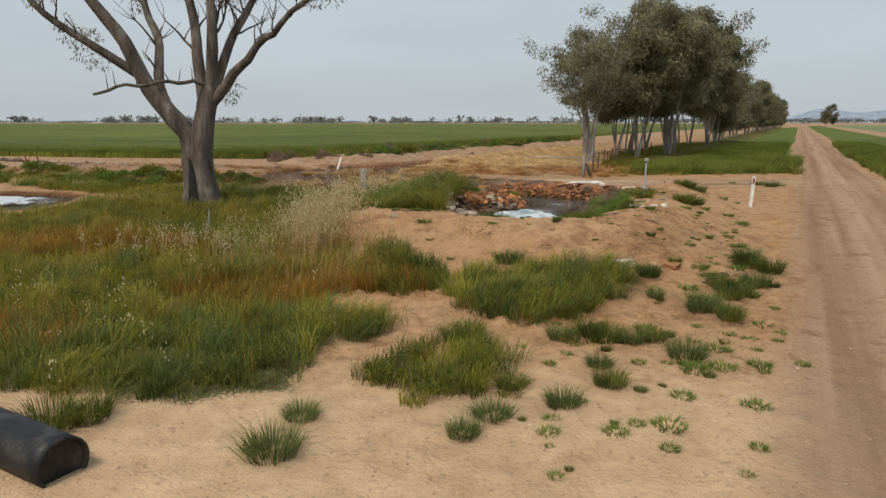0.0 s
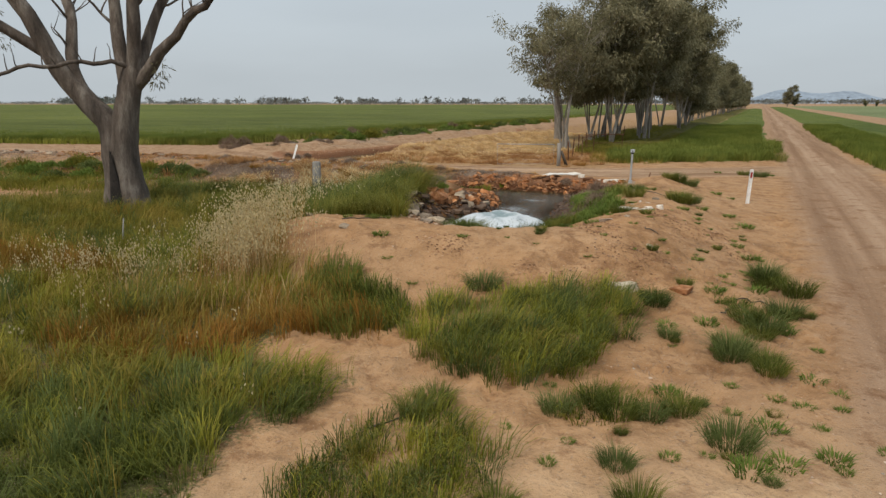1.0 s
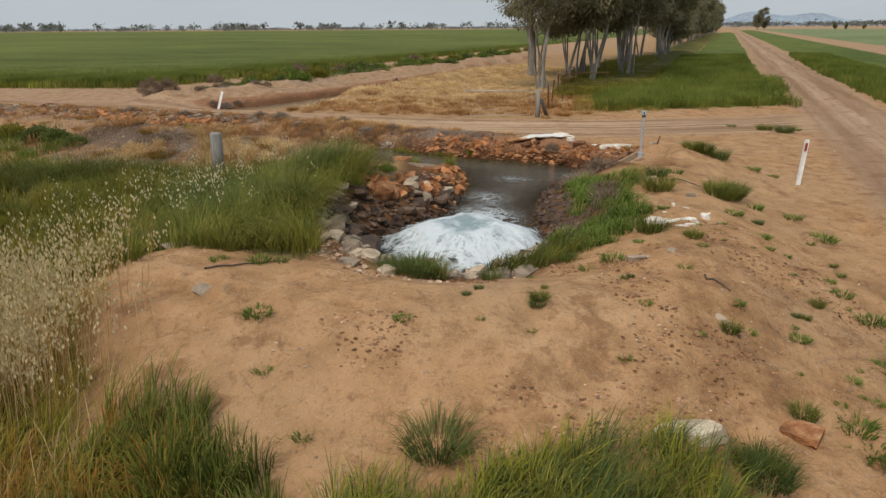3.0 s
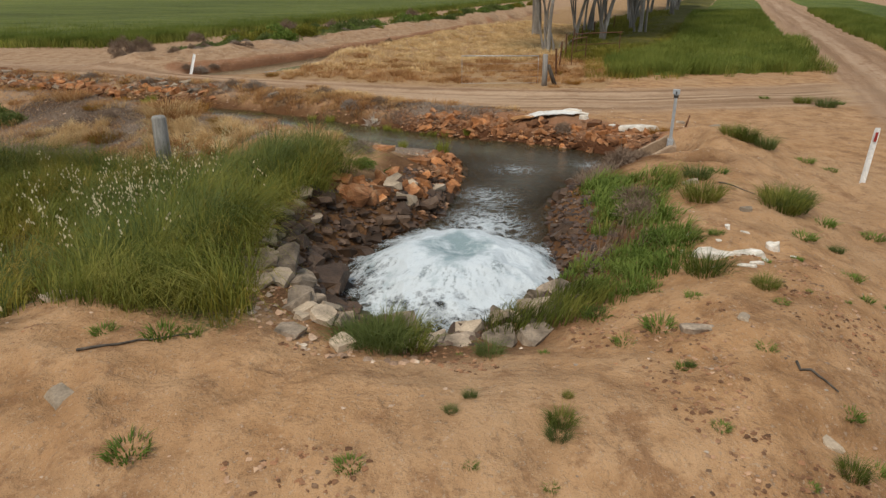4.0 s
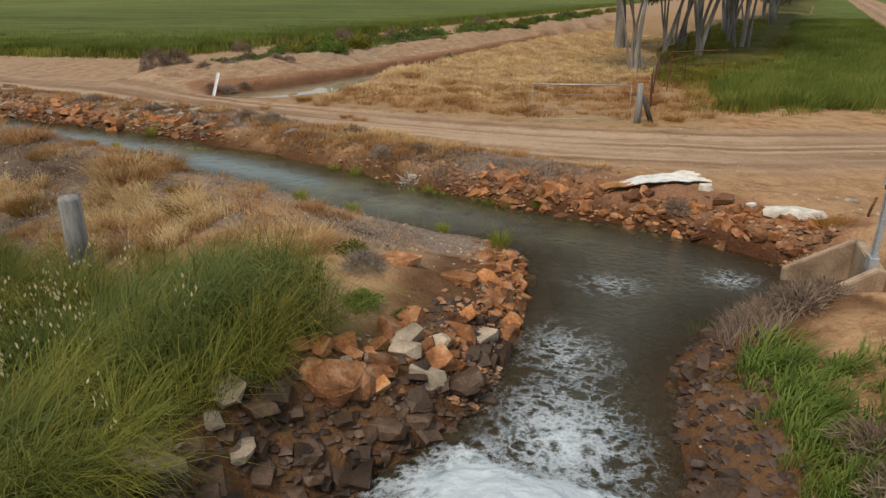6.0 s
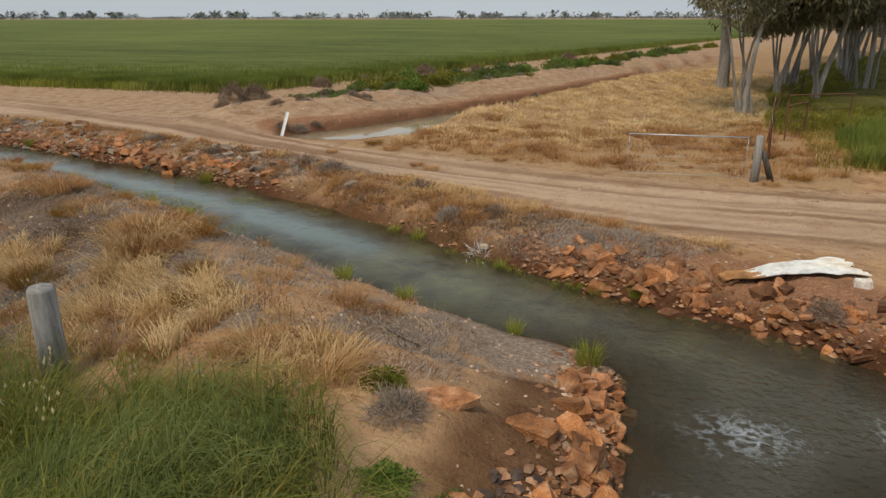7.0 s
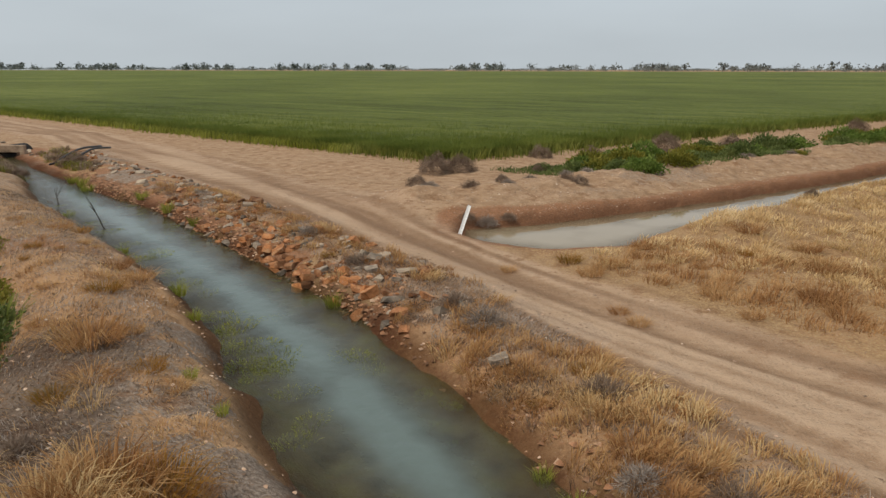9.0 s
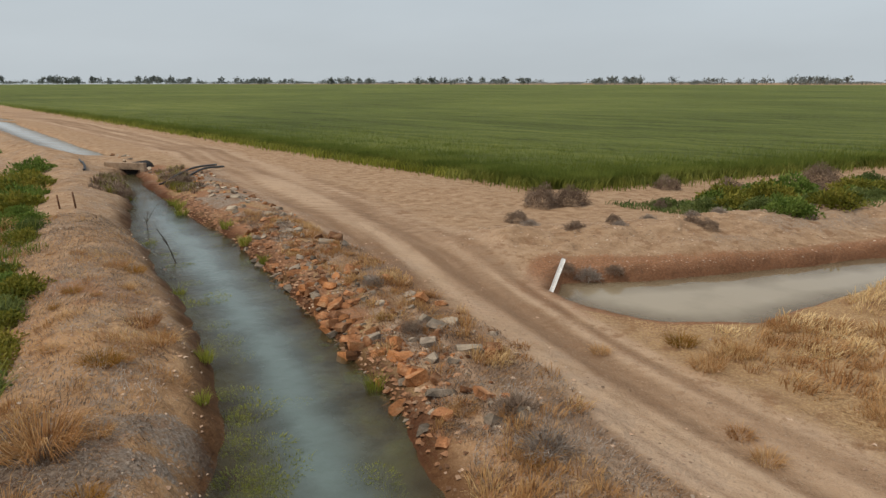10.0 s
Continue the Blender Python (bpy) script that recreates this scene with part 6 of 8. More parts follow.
RUSHES = [tussock_mesh("rush_tuft", 220 + k, 130, 0.13, 0.3, 0.009, 0.8, RUSH) for k in range(3)]
for x, y, s in ((-0.73, 26.6, 0.75), (0.16, 26.25, 0.7), (1.57, 25.77, 0.65), (2.38, 25.05, 0.9), (-0.83, 29.95, 0.7), (-0.32, 29.55, 0.75), (0.35, 28.92, 0.6), (0.89, 28.52, 0.6), (1.2, 28.35, 0.65), (1.42, 28.2, 0.7), (1.6, 27.98, 0.7), (2.1, 27.7, 0.7), (2.3, 27.66, 0.6), (2.59, 27.5, 0.75), (-3.99, 28.6, 0.5), (-4.79, 28.9, 0.5),
                (-8.61, 31.9, 0.9), (-7.18, 31.0, 0.7), (-15.2, 37.1, 1.2), (-21.1, 38.55, 1.3), (-6.07, 33.15, 1.0), (-6.86, 33.35, 0.6), (-17.33, 37.9, 1.2), (-12.72, 33.75, 0.9), (-17.79, 35.7, 1.0), (-22, 39.0, 1.4), (-23.2, 39.4, 1.3), (-13.2, 36.3, 0.9), (3.1, 27.3, 0.6), (4.6, 23.3, 0.8), (4.9, 23.55, 0.7)):
    plant(RUSHES, x, y, s, "rush_tuft", "yellow-green rush tuft at the waterline", "rush", "rushes along the channel", trng, 0.02)
DRY = [tussock_mesh("dry_tussock", 230 + k, 300, 0.24, 0.25, 0.008, 2.0, (STRAW, RUSSET, RUSSET, GRASS_RUST)[k], 0.8) for k in range(4)]
for x, y, s in ((-3.35, 26.56, 1.5), (-3.8, 26.9, 1.4), (-4.57, 25.72, 1.5), (-2.76, 24.86, 1.3), (-1.79, 24.86, 1.4), (0.07, 23.7, 1.3), (-0.78, 24.0, 1.3), (-2.16, 25.53, 1.0), (-1.19, 25.5, 1.0), (-0.27, 25.23, 1.0), (-1.85, 24.13, 1.4), (-3.24, 24.75, 1.3), (-0.36, 23.9, 1.3), (-5.6, 28.2, 1.2), (-8.2, 30.2, 1.2), (-13.5, 32.8, 1.2),
                (-1.95, 32.3, 0.9), (0.02, 30.25, 1.3), (0.76, 30.1, 0.9), (3.43, 29.46, 0.9), (-4.19, 32.91, 0.9), (-2.52, 31.5, 0.9), (-2.42, 36.6, 1.2), (-0.37, 30.82, 1.2), (1.35, 30.4, 0.8), (-0.97, 34.5, 0.9), (-1.4, 34.9, 0.8), (-3.1, 37.3, 1.2), (-2.2, 37.4, 1.3), (-4.0, 36.2, 0.8), (0.6, 35.6, 0.9), (6.6, 33.9, 0.9), (7.4, 34.6, 1.2), (8.4, 35.2, 1.3), (6.9, 25.3, 1.0), (6.6, 25.8, 0.9), (7.3, 25.6, 0.8), (-3.42, 26.82, 2.2), (-3.16, 27.14, 1.8), (-3.49, 26.37, 2.2), (-3.07, 26.24, 1.8), (-6.41, 28.83, 1.4), (-3.19, 25.79, 2.0), (-6.47, 28.79, 2.0), (-9.75, 31.51, 1.4), (-8.92, 31.35, 1.4), (-12.99, 32.94, 1.2)):
    plant(DRY, x, y, s * 0.72, "dry_tussock", "tussock of dead tan and rust grass", "grass tussock", "dry tussocks on the banks", trng)


for _ in range(50):
    u = trng.random()
    if u < 0.5:
        x = trng.uniform(-15, 0.2)
        y = 24.9 - 0.52 * x + trng.uniform(-1.6, 1.5)
    elif u < 0.8:
        x = trng.uniform(-9, 3.5)
        y = 30.6 - 0.62 * x + trng.uniform(-0.7, 0.9)
    else:
        x = trng.uniform(-3, 8.5)
        y = trng.uniform(35.4, 40.5)
    if shore(np.array(x), np.array(y), CHANNEL) > 0.35 and shore(np.array(x), np.array(y), MUD) > 0.3 and line_dist(np.array(x), np.array(y), TRACK) > 1.7:
        plant(DRY, x, y, trng.uniform(0.35, 0.75), "dry_tussock", "tussock of dead tan and rust grass", "grass tussock", "dry tussocks on the banks", trng)


for _ in range(30):
    x, y = trng.uniform(-2.8, 8.2), trng.uniform(35.2, 41)
    if shore(np.array(x), np.array(y), WEDGE) < 0.2:
        plant(DRY[1:3], x, y, trng.uniform(0.7, 1.4), "dry_tussock", "rust-brown tussock in the dry grass behind the gate", "grass tussock", "dry tussocks on the banks", trng)


# ---- shrubs ----
def shrub_arrays(rng, n, rx, rz, leaf, hollow=0.45, slim=0.45):
    """Small leaves through a low dome."""
    d = rng.normal(size=(n, 3))
    d[:, 2] = np.abs(d[:, 2])
    d /= np.linalg.norm(d, axis=1)[:, None]
    r = (hollow + (1 - hollow) * rng.random(n) ** 0.6) * (1 + 0.25 * np.sin(d[:, 0] * 5 + rng.uniform(0, 6)) * np.cos(d[:, 1] * 4))
    p = d * r[:, None] * np.array([rx, rx, rz])
    ax = rng.normal(size=(n, 3)) * 0.7 + d
    ax /= np.linalg.norm(ax, axis=1)[:, None]
    sd = np.cross(ax, rng.normal(size=(n, 3)))
    sd /= np.linalg.norm(sd, axis=1)[:, None] + 1e-9
    L = leaf * rng.uniform(0.6, 1.4, n)[:, None]
    v = np.stack([p, p + ax * L * 0.5 + sd * L * slim * 0.5, p + ax * L, p + ax * L * 0.5 - sd * L * slim * 0.5], 1).reshape(-1, 3)
    return v, np.arange(n * 4).reshape(-1, 4)


def shrub_mesh(name, seed, n, rx, rz, leaf, material, hollow=0.45, slim=0.45):
    v, f = shrub_arrays(np.random.default_rng(seed), n, rx, rz, leaf, hollow, slim)
    return mesh_from(name, v, f, material)


BALL = [shrub_mesh("tumbleweed", 300 + k, 5000, 0.5, 0.5, 0.075, TWIGS, 0.55, 0.14) for k in range(3)]
for x, y, s in ((-12.0, 47.2, 1.35), (-11.4, 48.1, 1.35), (-10.9, 44.0, 0.8), (-10.3, 54.0, 1.1), (-7.9, 54.2, 1.25), (-5.8, 59.6, 1.6), (-8.6, 49.5, 0.7), (-7.8, 44.2, 0.45), (-5.5, 45.2, 0.55), (-5.2, 56.5, 0.9), (2.8, 76, 1.4), (1.1, 45.7, 0.45), (-3, 62, 1.3)):
    plant(BALL, x, y, s * trng.uniform(0.85, 1.0), "tumbleweed", "round grey-brown dry tumbleweed on bare soil", "shrub", "tumbleweeds by the side channel", trng)
GREY_BUSH = [shrub_mesh("dead_bush", 310 + k, 1500, 0.45, 0.3, 0.16, GREY_TWIGS if k else TWIGS, 0.2, 0.07) for k in range(2)]
for x, y, s in ((2.5, 28.7, 0.45), (-0.6, 31.2, 0.9), (-2.8, 32.6, 0.9), (-3.6, 33.2, 0.8), (-6.6, 34.6, 0.8), (-9.0, 36.0, 0.7), (5.2, 26.5, 0.7), (-6.5, 40.4, 0.9), (-6.95, 40.1, 0.7), (-6.1, 40.9, 0.7), (-8.1, 42.6, 0.9), (-6.0, 45.4, 0.8), (-9.8, 43.0, 0.8), (5.2, 23.15, 0.9), (5.7, 22.9, 0.8), (0.82, 22.95, 0.7), (4.75, 20.1, 0.9), (4.6, 19.6, 0.8), (5.3, 22.6, 0.9), (-6.2, 28.8, 0.5), (-4.9, 27.0, 0.6), (1.0, 29.8, 0.8), (0.2, 29.8, 0.7), (-26.2, 41.6, 1.3), (-25, 38.4, 1.2)):
    plant([GREY_BUSH[0]] if x > 4 and y < 24 else GREY_BUSH, x, y, s * 0.72, "dead_bush", "brittle grey leafless bush on the bank", "shrub", "dead bushes along the banks", trng)
for _ in range(12):
    u = trng.random()
    x, y = -8.6 + 9.5 * u + trng.uniform(-0.9, 0.5), 42.2 + 17 * u + trng.uniform(-0.9, 0.9)
    if shore(np.array(x), np.array(y), MUD) > 0.5:
        plant(GREY_BUSH[1:], x, y, trng.uniform(0.3, 0.6), "dead_bush", "brittle grey leafless bush on the bank", "shrub", "dead bushes along the banks", trng)
plant([shrub_mesh("dead_bush", 316, 150, 0.4, 0.34, 0.24, PALE_TWIGS, 0.1, 0.06)], 0.85, 28.70, 0.6, "dead_bush", "bleached white leafless bush at the waterline", "shrub", "dead bushes along the banks", trng)
GREEN_BUSH = [shrub_mesh("weed_bush", 320 + k, 1700, 0.55, 0.32, 0.085, (WEED, GRASS_BLUE, GRASS_OLIVE)[k], 0.2, 0.45) for k in range(3)]
for x, y, s in ((-6.7, 54.0, 1.8), (-3.5, 50.7, 1.8), (-4.3, 48.8, 1.7), (-5.4, 49.6, 1.5), (-4.0, 60.0, 1.8), (-4.2, 51.6, 1.4), (-3.0, 55, 1.0), (-8.1, 50.6, 0.6), (-3.6, 57.3, 1.1), (-0.6, 59.5, 1.2), (3.5, 64.4, 1.2), (-0.1, 64, 1.2), (5.7, 68, 1.3), (9.5, 78, 1.5), (12, 84, 1.6), (15, 91, 1.8), (18, 98, 2.0), (0.2, 57.6, 0.9), (6.8, 76, 1.3),
                (-11.7, 30.1, 1.0), (-12.6, 30.4, 1.1), (-13.6, 30.8, 1.1), (-14.6, 31.1, 1.0), (-20.2, 33.6, 1.1), (-19.2, 33.2, 1.1), (-18.2, 32.7, 1.0), (-15.6, 31.4, 0.9), (-22.3, 34.0, 1.2), (-24, 34.8, 1.3), (0.62, 23.35, 0.45), (0.9, 22.2, 0.5), (1.35, 22.2, 0.35),
                (-22.5, 33.2, 1.6), (-24, 33.6, 1.8), (-26, 34.6, 2.0), (-28, 35.8, 2.2), (-30.5, 37.0, 2.2), (-33, 38.2, 2.2), (-23, 31.8, 1.8), (-25.5, 32.8, 2.0), (-13.5, 29.4, 1.3), (-12.2, 29.2, 1.2), (-14.8, 30.2, 1.4), (-17.5, 31.0, 1.3), (-19.5, 32.2, 1.1), (-16, 29.8, 1.5), (-21, 31.6, 1.6), (-47, 40.5, 2.2), (-29.0, 36.6, 2.4), (-27.4, 36.0, 2.4), (-25.6, 35.2, 2.2), (-23.7, 34.4, 2.0), (-12.3, 30.2, 1.2), (-10.6, 29.6, 1.2), (-9.9, 29.3, 1.1), (-13.2, 30.9, 1.3), (-15.6, 31.2, 1.4), (-9.0, 28.9, 1.1), (-8.3, 28.5, 1.0), (-7.6, 28.0, 0.9), (-11.4, 29.5, 1.2), (-12.4, 27.3, 1.2), (-9.5, 26.2, 0.9)):
    plant(GREEN_BUSH, x, y, s * 0.78, "weed_bush", "leafy green weed bush growing on the bank", "shrub", "weed bushes on the banks", trng)
for _ in range(58):
    u = trng.random() ** 1.3
    x, y = -7.4 + 21 * u + trng.uniform(-1.2, 1.2), 49.8 + 40 * u + trng.uniform(-1.3, 1.3)
    if shore(np.array(x), np.array(y), MUD) > 1.0:
        plant(GREEN_BUSH, x, y, trng.uniform(0.9, 1.9), "weed_bush", "leafy green weed bush growing on the bank", "shrub", "weed bushes on the banks", trng)
MUD_WEEDS = [(-10.5, 49.0), (-7.5, 48.4), (-3.4, 50.4), (1.0, 58.5), (6.0, 69), (14, 86), (12, 88), (3.5, 71), (-2.5, 60), (-6.0, 54)]
bx, by, brng = sow(MUD_WEEDS, 130, 60, lambda x, y, r: fbm(x, y, 0.45, 3, 121) > 0.02)
grass("bank_weeds", bx, by, brng, 0.22, 0.035, 1.2, GRASS_BLUE, "spreading green weeds on the side channel's bank", "weeds", 0.5)
bx, by, brng = sow([(-14, 28.4), (-11, 27), (-12, 29.6), (-16, 31.6), (-24, 34.4), (-34, 38.6), (-36, 37), (-26, 31.6)], 90, 61, lambda x, y, r: fbm(x, y, 0.4, 3, 122) > -0.05)
grass("bank_weeds", bx, by, brng, 0.34, 0.03, 1.0, GRASS_OLIVE, "green weeds behind the channel levee", "weeds", 0.4)
bx, by, brng = sow([(-9, 25.2), (-13, 25.6), (-17, 28.4), (-12, 28.8), (-8, 26.6)], 160, 62)
grass("meadow_grass", bx, by, brng, 0.26, 0.025, 0.9, GRASS_OLIVE, "olive grass at the foot of the levee")
BEHIND_LEVEE = [(-7.0, 27.6), (-9.4, 29.5), (-12.6, 31.0), (-16.2, 32.0), (-22.0, 34.4), (-28.5, 37.2), (-31.0, 37.4), (-26.0, 33.0), (-17.0, 28.6), (-10.0, 26.2)]
for dens, seed, per, hh, mt, lab in ((3.0, 24, 46, 0.42, GRASS_LEVEE, "tall yellow-green weeds growing behind the levee"), (2.4, 23, 50, 0.34, WEED, "leafy green weeds growing behind the levee"), (0.8, 22, 44, 0.4, STRAW, "dry stalks among the weeds behind the levee")):
    clumps("bank_weeds", sow(BEHIND_LEVEE, dens, seed, lambda x, y, r: fbm(x, y, 0.5, 3, 124) > -0.15), per, 0.28, hh, 0.016, 1.1, mt, lab, "weeds", 0.5)
for poly, seed in (([(-25.2, 37.4), (-28.0, 39.0), (-31.5, 40.8), (-31.8, 41.5), (-28.0, 40.1), (-25.0, 38.6)], 16), ([(-23.5, 39.9), (-27.5, 41.2), (-31.5, 43.0), (-31.0, 43.9), (-27.0, 42.3), (-23.5, 40.8)], 17)):
    clumps("bank_weeds", sow(poly, 5, seed), 44, 0.22, 0.36, 0.014, 1.1, TWIGS, "brown dry weeds beside the culvert", "weeds", 0.5)
    clumps("bank_weeds", sow(poly, 3, seed + 40), 40, 0.22, 0.3, 0.014, 1.1, GRASS_OLIVE, "olive weeds at the water below the culvert", "weeds", 0.5)
# water weed
WEED_PAD = [tussock_mesh("water_weed", 330 + k, 260, 0.34, 0.1, 0.012, 1.4, RUSH, 0.9) for k in range(3)]
for x, y, s in ((-5.06, 30.6, 1.0), (-6.82, 31.6, 1.3), (-5.9, 31.2, 1.2), (-5.28, 30.9, 1.3), (-11.71, 34.0, 1.2), (-8.63, 32.6, 0.8), (-5.62, 30.5, 1.1), (-4.51, 31.4, 0.9), (-3.95, 31.3, 0.9), (-14.9, 35.0, 1.0), (-12.05, 34.2, 1.0), (-6.6, 32.1, 0.8), (-7.4, 31.8, 1.1), (-10.3, 33.2, 0.9), (-9.5, 32.9, 1.0), (-4.4, 30.2, 1.0), (-3.7, 29.7, 0.9), (-6.95, 31.37, 0.9), (-6.43, 30.91, 0.8), (-5.90, 30.96, 0.9), (-5.33, 30.63, 1.2), (-5.26, 30.40, 1.0), (-11.72, 34.06, 0.8), (-6.47, 31.22, 0.6), (-4.40, 31.57, 1.0), (-6.72, 33.36, 0.6), (-6.79, 31.25, 0.9), (-6.26, 30.86, 0.9), (-5.29, 30.59, 0.9), (-3.61, 29.24, 0.9), (-5.87, 30.88, 0.7), (-7.85, 31.47, 0.9), (-9.06, 32.10, 0.8)) + tuple((x, y, trng.uniform(0.4, 1.1)) for x, y in points_along([(-1.9, 27.95), (-4.3, 29.4), (-6.5, 30.8), (-8.2, 31.75), (-11.0, 32.95), (-15.4, 34.6), (-20.7, 36.5)], 14, trng, -0.7, -0.1)) + tuple((x, y, trng.uniform(0.3, 0.8)) for x, y in points_along([(-20, 38.4), (-16.0, 37.35), (-11.5, 35.55), (-8.1, 34.1), (-5.1, 32.8), (-1.4, 30.45)], 12, trng, -0.7, -0.1)):
    ob = new("water_weed", trng.choice(WEED_PAD))
    ob.matrix_basis = pose(x, y, WATER_Z - 0.025, 0, 0, trng.uniform(0, 360)) @ Matrix.Diagonal((s * 0.95, s * 0.6, s * 0.8, 1))
    tagged(ob, "yellow-green water weed floating in the channel", "water weed", "water weeds in the channel")


# ---- trees ----
def droop_leaves(rng, tips, per, size, leaf, slim=0.32):
    """Hanging leaves in rounded bunches round the twigs' ends."""
    tips = np.asarray(tips, float)
    k = len(tips)
    c = np.repeat(tips, per, axis=0)
    n = len(c)
    d = rng.normal(size=(n, 3))
    d /= np.linalg.norm(d, axis=1)[:, None]
    big = np.repeat(size * rng.uniform(0.65, 1.35, k), per)
    r = big * (0.25 + 0.95 * rng.random(n) ** 0.45) * 1.45
    p = c + d * r[:, None] * np.array([1.0, 1.0, 0.68])
    ax = d * 0.55 + np.stack([rng.normal(size=n) * 0.35, rng.normal(size=n) * 0.35, -np.abs(rng.normal(0.6, 0.35, n))], 1)
    ax /= np.linalg.norm(ax, axis=1)[:, None]
    sd = np.cross(ax, d + rng.normal(size=(n, 3)) * 0.35)
    sd /= np.linalg.norm(sd, axis=1)[:, None] + 1e-9
    L = leaf * rng.uniform(0.6, 1.4, n)[:, None]
    v = np.stack([p, p + ax * L * 0.45 + sd * L * slim * 0.5, p + ax * L, p + ax * L * 0.45 - sd * L * slim * 0.5], 1).reshape(-1, 3)
    return v, np.arange(n * 4).reshape(-1, 4)


def branch_out(rng, start, way, length, radius, level, tubes, tips, twist=0.5, up=0.25):
    """A limb that wanders, thins and forks."""
    pts, rad = [Vector(start)], [radius]
    d = Vector(way).normalized()
    n = 5
    for k in range(n):
        d = (d + Vector((rng.uniform(-1, 1), rng.uniform(-1, 1), rng.uniform(-0.6, 0.9) * 0.6)) * twist * 0.4 + Vector((0, 0, up * 0.25))).normalized()
        pts.append(pts[-1] + d * length / n)
        rad.append(radius * (1 - 0.62 * (k + 1) / n))
    tubes.append((pts, rad))
    if level == 0:
        tips.append(pts[-1])
        tips.append(pts[-2].lerp(pts[-3], 0.3))
        return
    for j in range(rng.choice((2, 3, 3))):
        k = rng.choice((2, 3, 4, 5))
        side = Vector((rng.uniform(-1, 1), rng.uniform(-1, 1), rng.uniform(-0.1, 0.7)))
        branch_out(rng, pts[k], d * 0.6 + side * 0.9, length * rng.uniform(0.5, 0.75), rad[k] * 0.7, level - 1, tubes, tips, twist, up)


def tubes_mesh(name, tubes, material, sides=7, seed=1):
    rng = random.Random(seed)
    parts = []
    for pts, rad in tubes:
        v, f = tube_arrays(pts, rad, sides, 0.12, rng, False)
        parts.append((np.array([tuple(q) for q in v]), np.array(f)))
    v, f = merge(parts)
    return mesh_from(name, v, f, material, None, True)


def gum_variant(seed, height, stems, bare, per, leaf, size, crown_w=1.0, girth=0.02):
    """The meshes of one gum of a shelter belt: slim pale stems, drooping dark crown."""
    rng = random.Random(seed)
    tubes, tips = [], []
    for s in range(stems):
        tip_k = 0.05 if stems == 1 else 0.1
        lean = Vector((rng.uniform(-tip_k, tip_k), rng.uniform(-tip_k, tip_k), 1))
        pts, rad = [Vector((rng.uniform(-0.3, 0.3) * (s > 0), rng.uniform(-0.3, 0.3) * (s > 0), -0.3))], [height * girth * (1 if s == 0 else 0.6)]
        d = lean.normalized()
        H = height * (0.86 if s == 0 else rng.uniform(0.55, 0.8))
        n = 9
        for k in range(n):
            d = (d + Vector((rng.uniform(-1, 1), rng.uniform(-1, 1), 0.35)) * (0.19 if stems > 4 else 0.1)).normalized()
            pts.append(pts[-1] + d * H / n)
            rad.append(rad[0] * (1 - 0.8 * (k + 1) / n))
        tubes.append((pts, rad))
        tips.append(pts[-1])
        for k in range(int(n * bare), n + 1):
            for _ in range(3):
                a = rng.uniform(0, 6.28)
                reach = height * crown_w * (0.1 + 0.17 * math.sin(math.pi * min(1, (k / n - bare) / (1 - bare) * 0.8 + 0.15)))
                branch_out(rng, pts[k], Vector((math.cos(a), math.sin(a), rng.uniform(0.15, 0.95))), reach * rng.uniform(0.7, 1.2), max(rad[k] * 0.5, 0.02), 1, tubes, tips, 0.6, 0.1)
    v, f = droop_leaves(np.random.default_rng(seed), [tuple(t) for t in tips], per, size, leaf)
    return tubes_mesh("trunk", tubes, ROW_BARK, 6, seed), mesh_from("crown", v, f, GUM_LEAF)


GUMS = [gum_variant(41, 9.8, 5, 0.6, 36, 0.18, 0.27, 1.0, 0.011), gum_variant(42, 12.6, 3, 0.5, 110, 0.27, 0.48, 0.68, 0.013), gum_variant(43, 13.2, 3, 0.48, 110, 0.27, 0.5, 0.7, 0.012), gum_variant(44, 12.0, 4, 0.48, 95, 0.27, 0.48, 0.7, 0.011), gum_variant(45, 11.0, 2, 0.24, 80, 0.3, 0.52, 0.72, 0.015), gum_variant(46, 14.0, 1, 0.45, 90, 0.26, 0.5, 0.7, 0.03)]


def gum(k, x, y, s, spin, label, group="shelter belt of gums"):
    t = thing("gum_tree", label, "tree", pose(x, y, float(ground_z(x, y)), 0, 0, spin) @ Matrix.Diagonal((s, s, s, 1)), group)
    part("trunk", GUMS[k][0], None, t, "pale peeling bark")
    part("crown", GUMS[k][1], None, t, "drooping dark olive leaves")


gum(0, 8.85, 45.6, 1.0, 20, "slender multi-stemmed gum tree with pale trunks and drooping leaves")
GUM_TALL = (9.8, 12.6, 13.2, 12.0, 11.0, 14.0)
grow = random.Random(12)
ty = 50.5
while ty < 420:
    tx = 0.475 * ty - 11.0 + grow.uniform(-1.5, 1.5)
    tall = float(np.interp(ty, (50, 62, 80, 98, 115, 160, 220, 420), (11.8, 14.8, 13.6, 10.6, 10.8, 13.2, 13.2, 10.0)))
    tk = grow.choice((1, 2, 3)) if ty < 84 else grow.choice((4, 4, 3))
    gum(tk, tx, ty, tall * grow.uniform(0.86, 1.0) / GUM_TALL[tk], grow.uniform(0, 360), "tall gum tree with dark drooping crown in a row" if ty > 56 else "tall gum tree with pale trunk and dense dark crown")
    ty += grow.uniform(3.2, 5.0) if ty < 90 else grow.uniform(7, 12)
gum(5, 10.1, 55.2, 0.74, 10, "big gum tree with thick pale trunk behind the row")
for k, x, y, s in ((3, 11.9, 52.6, 0.8), (1, 13.8, 57.0, 0.9), (3, 16.6, 62.5, 0.95)):
    gum(k, x, y, s, 40 * k, "gum tree with pale stems in a crowded row")
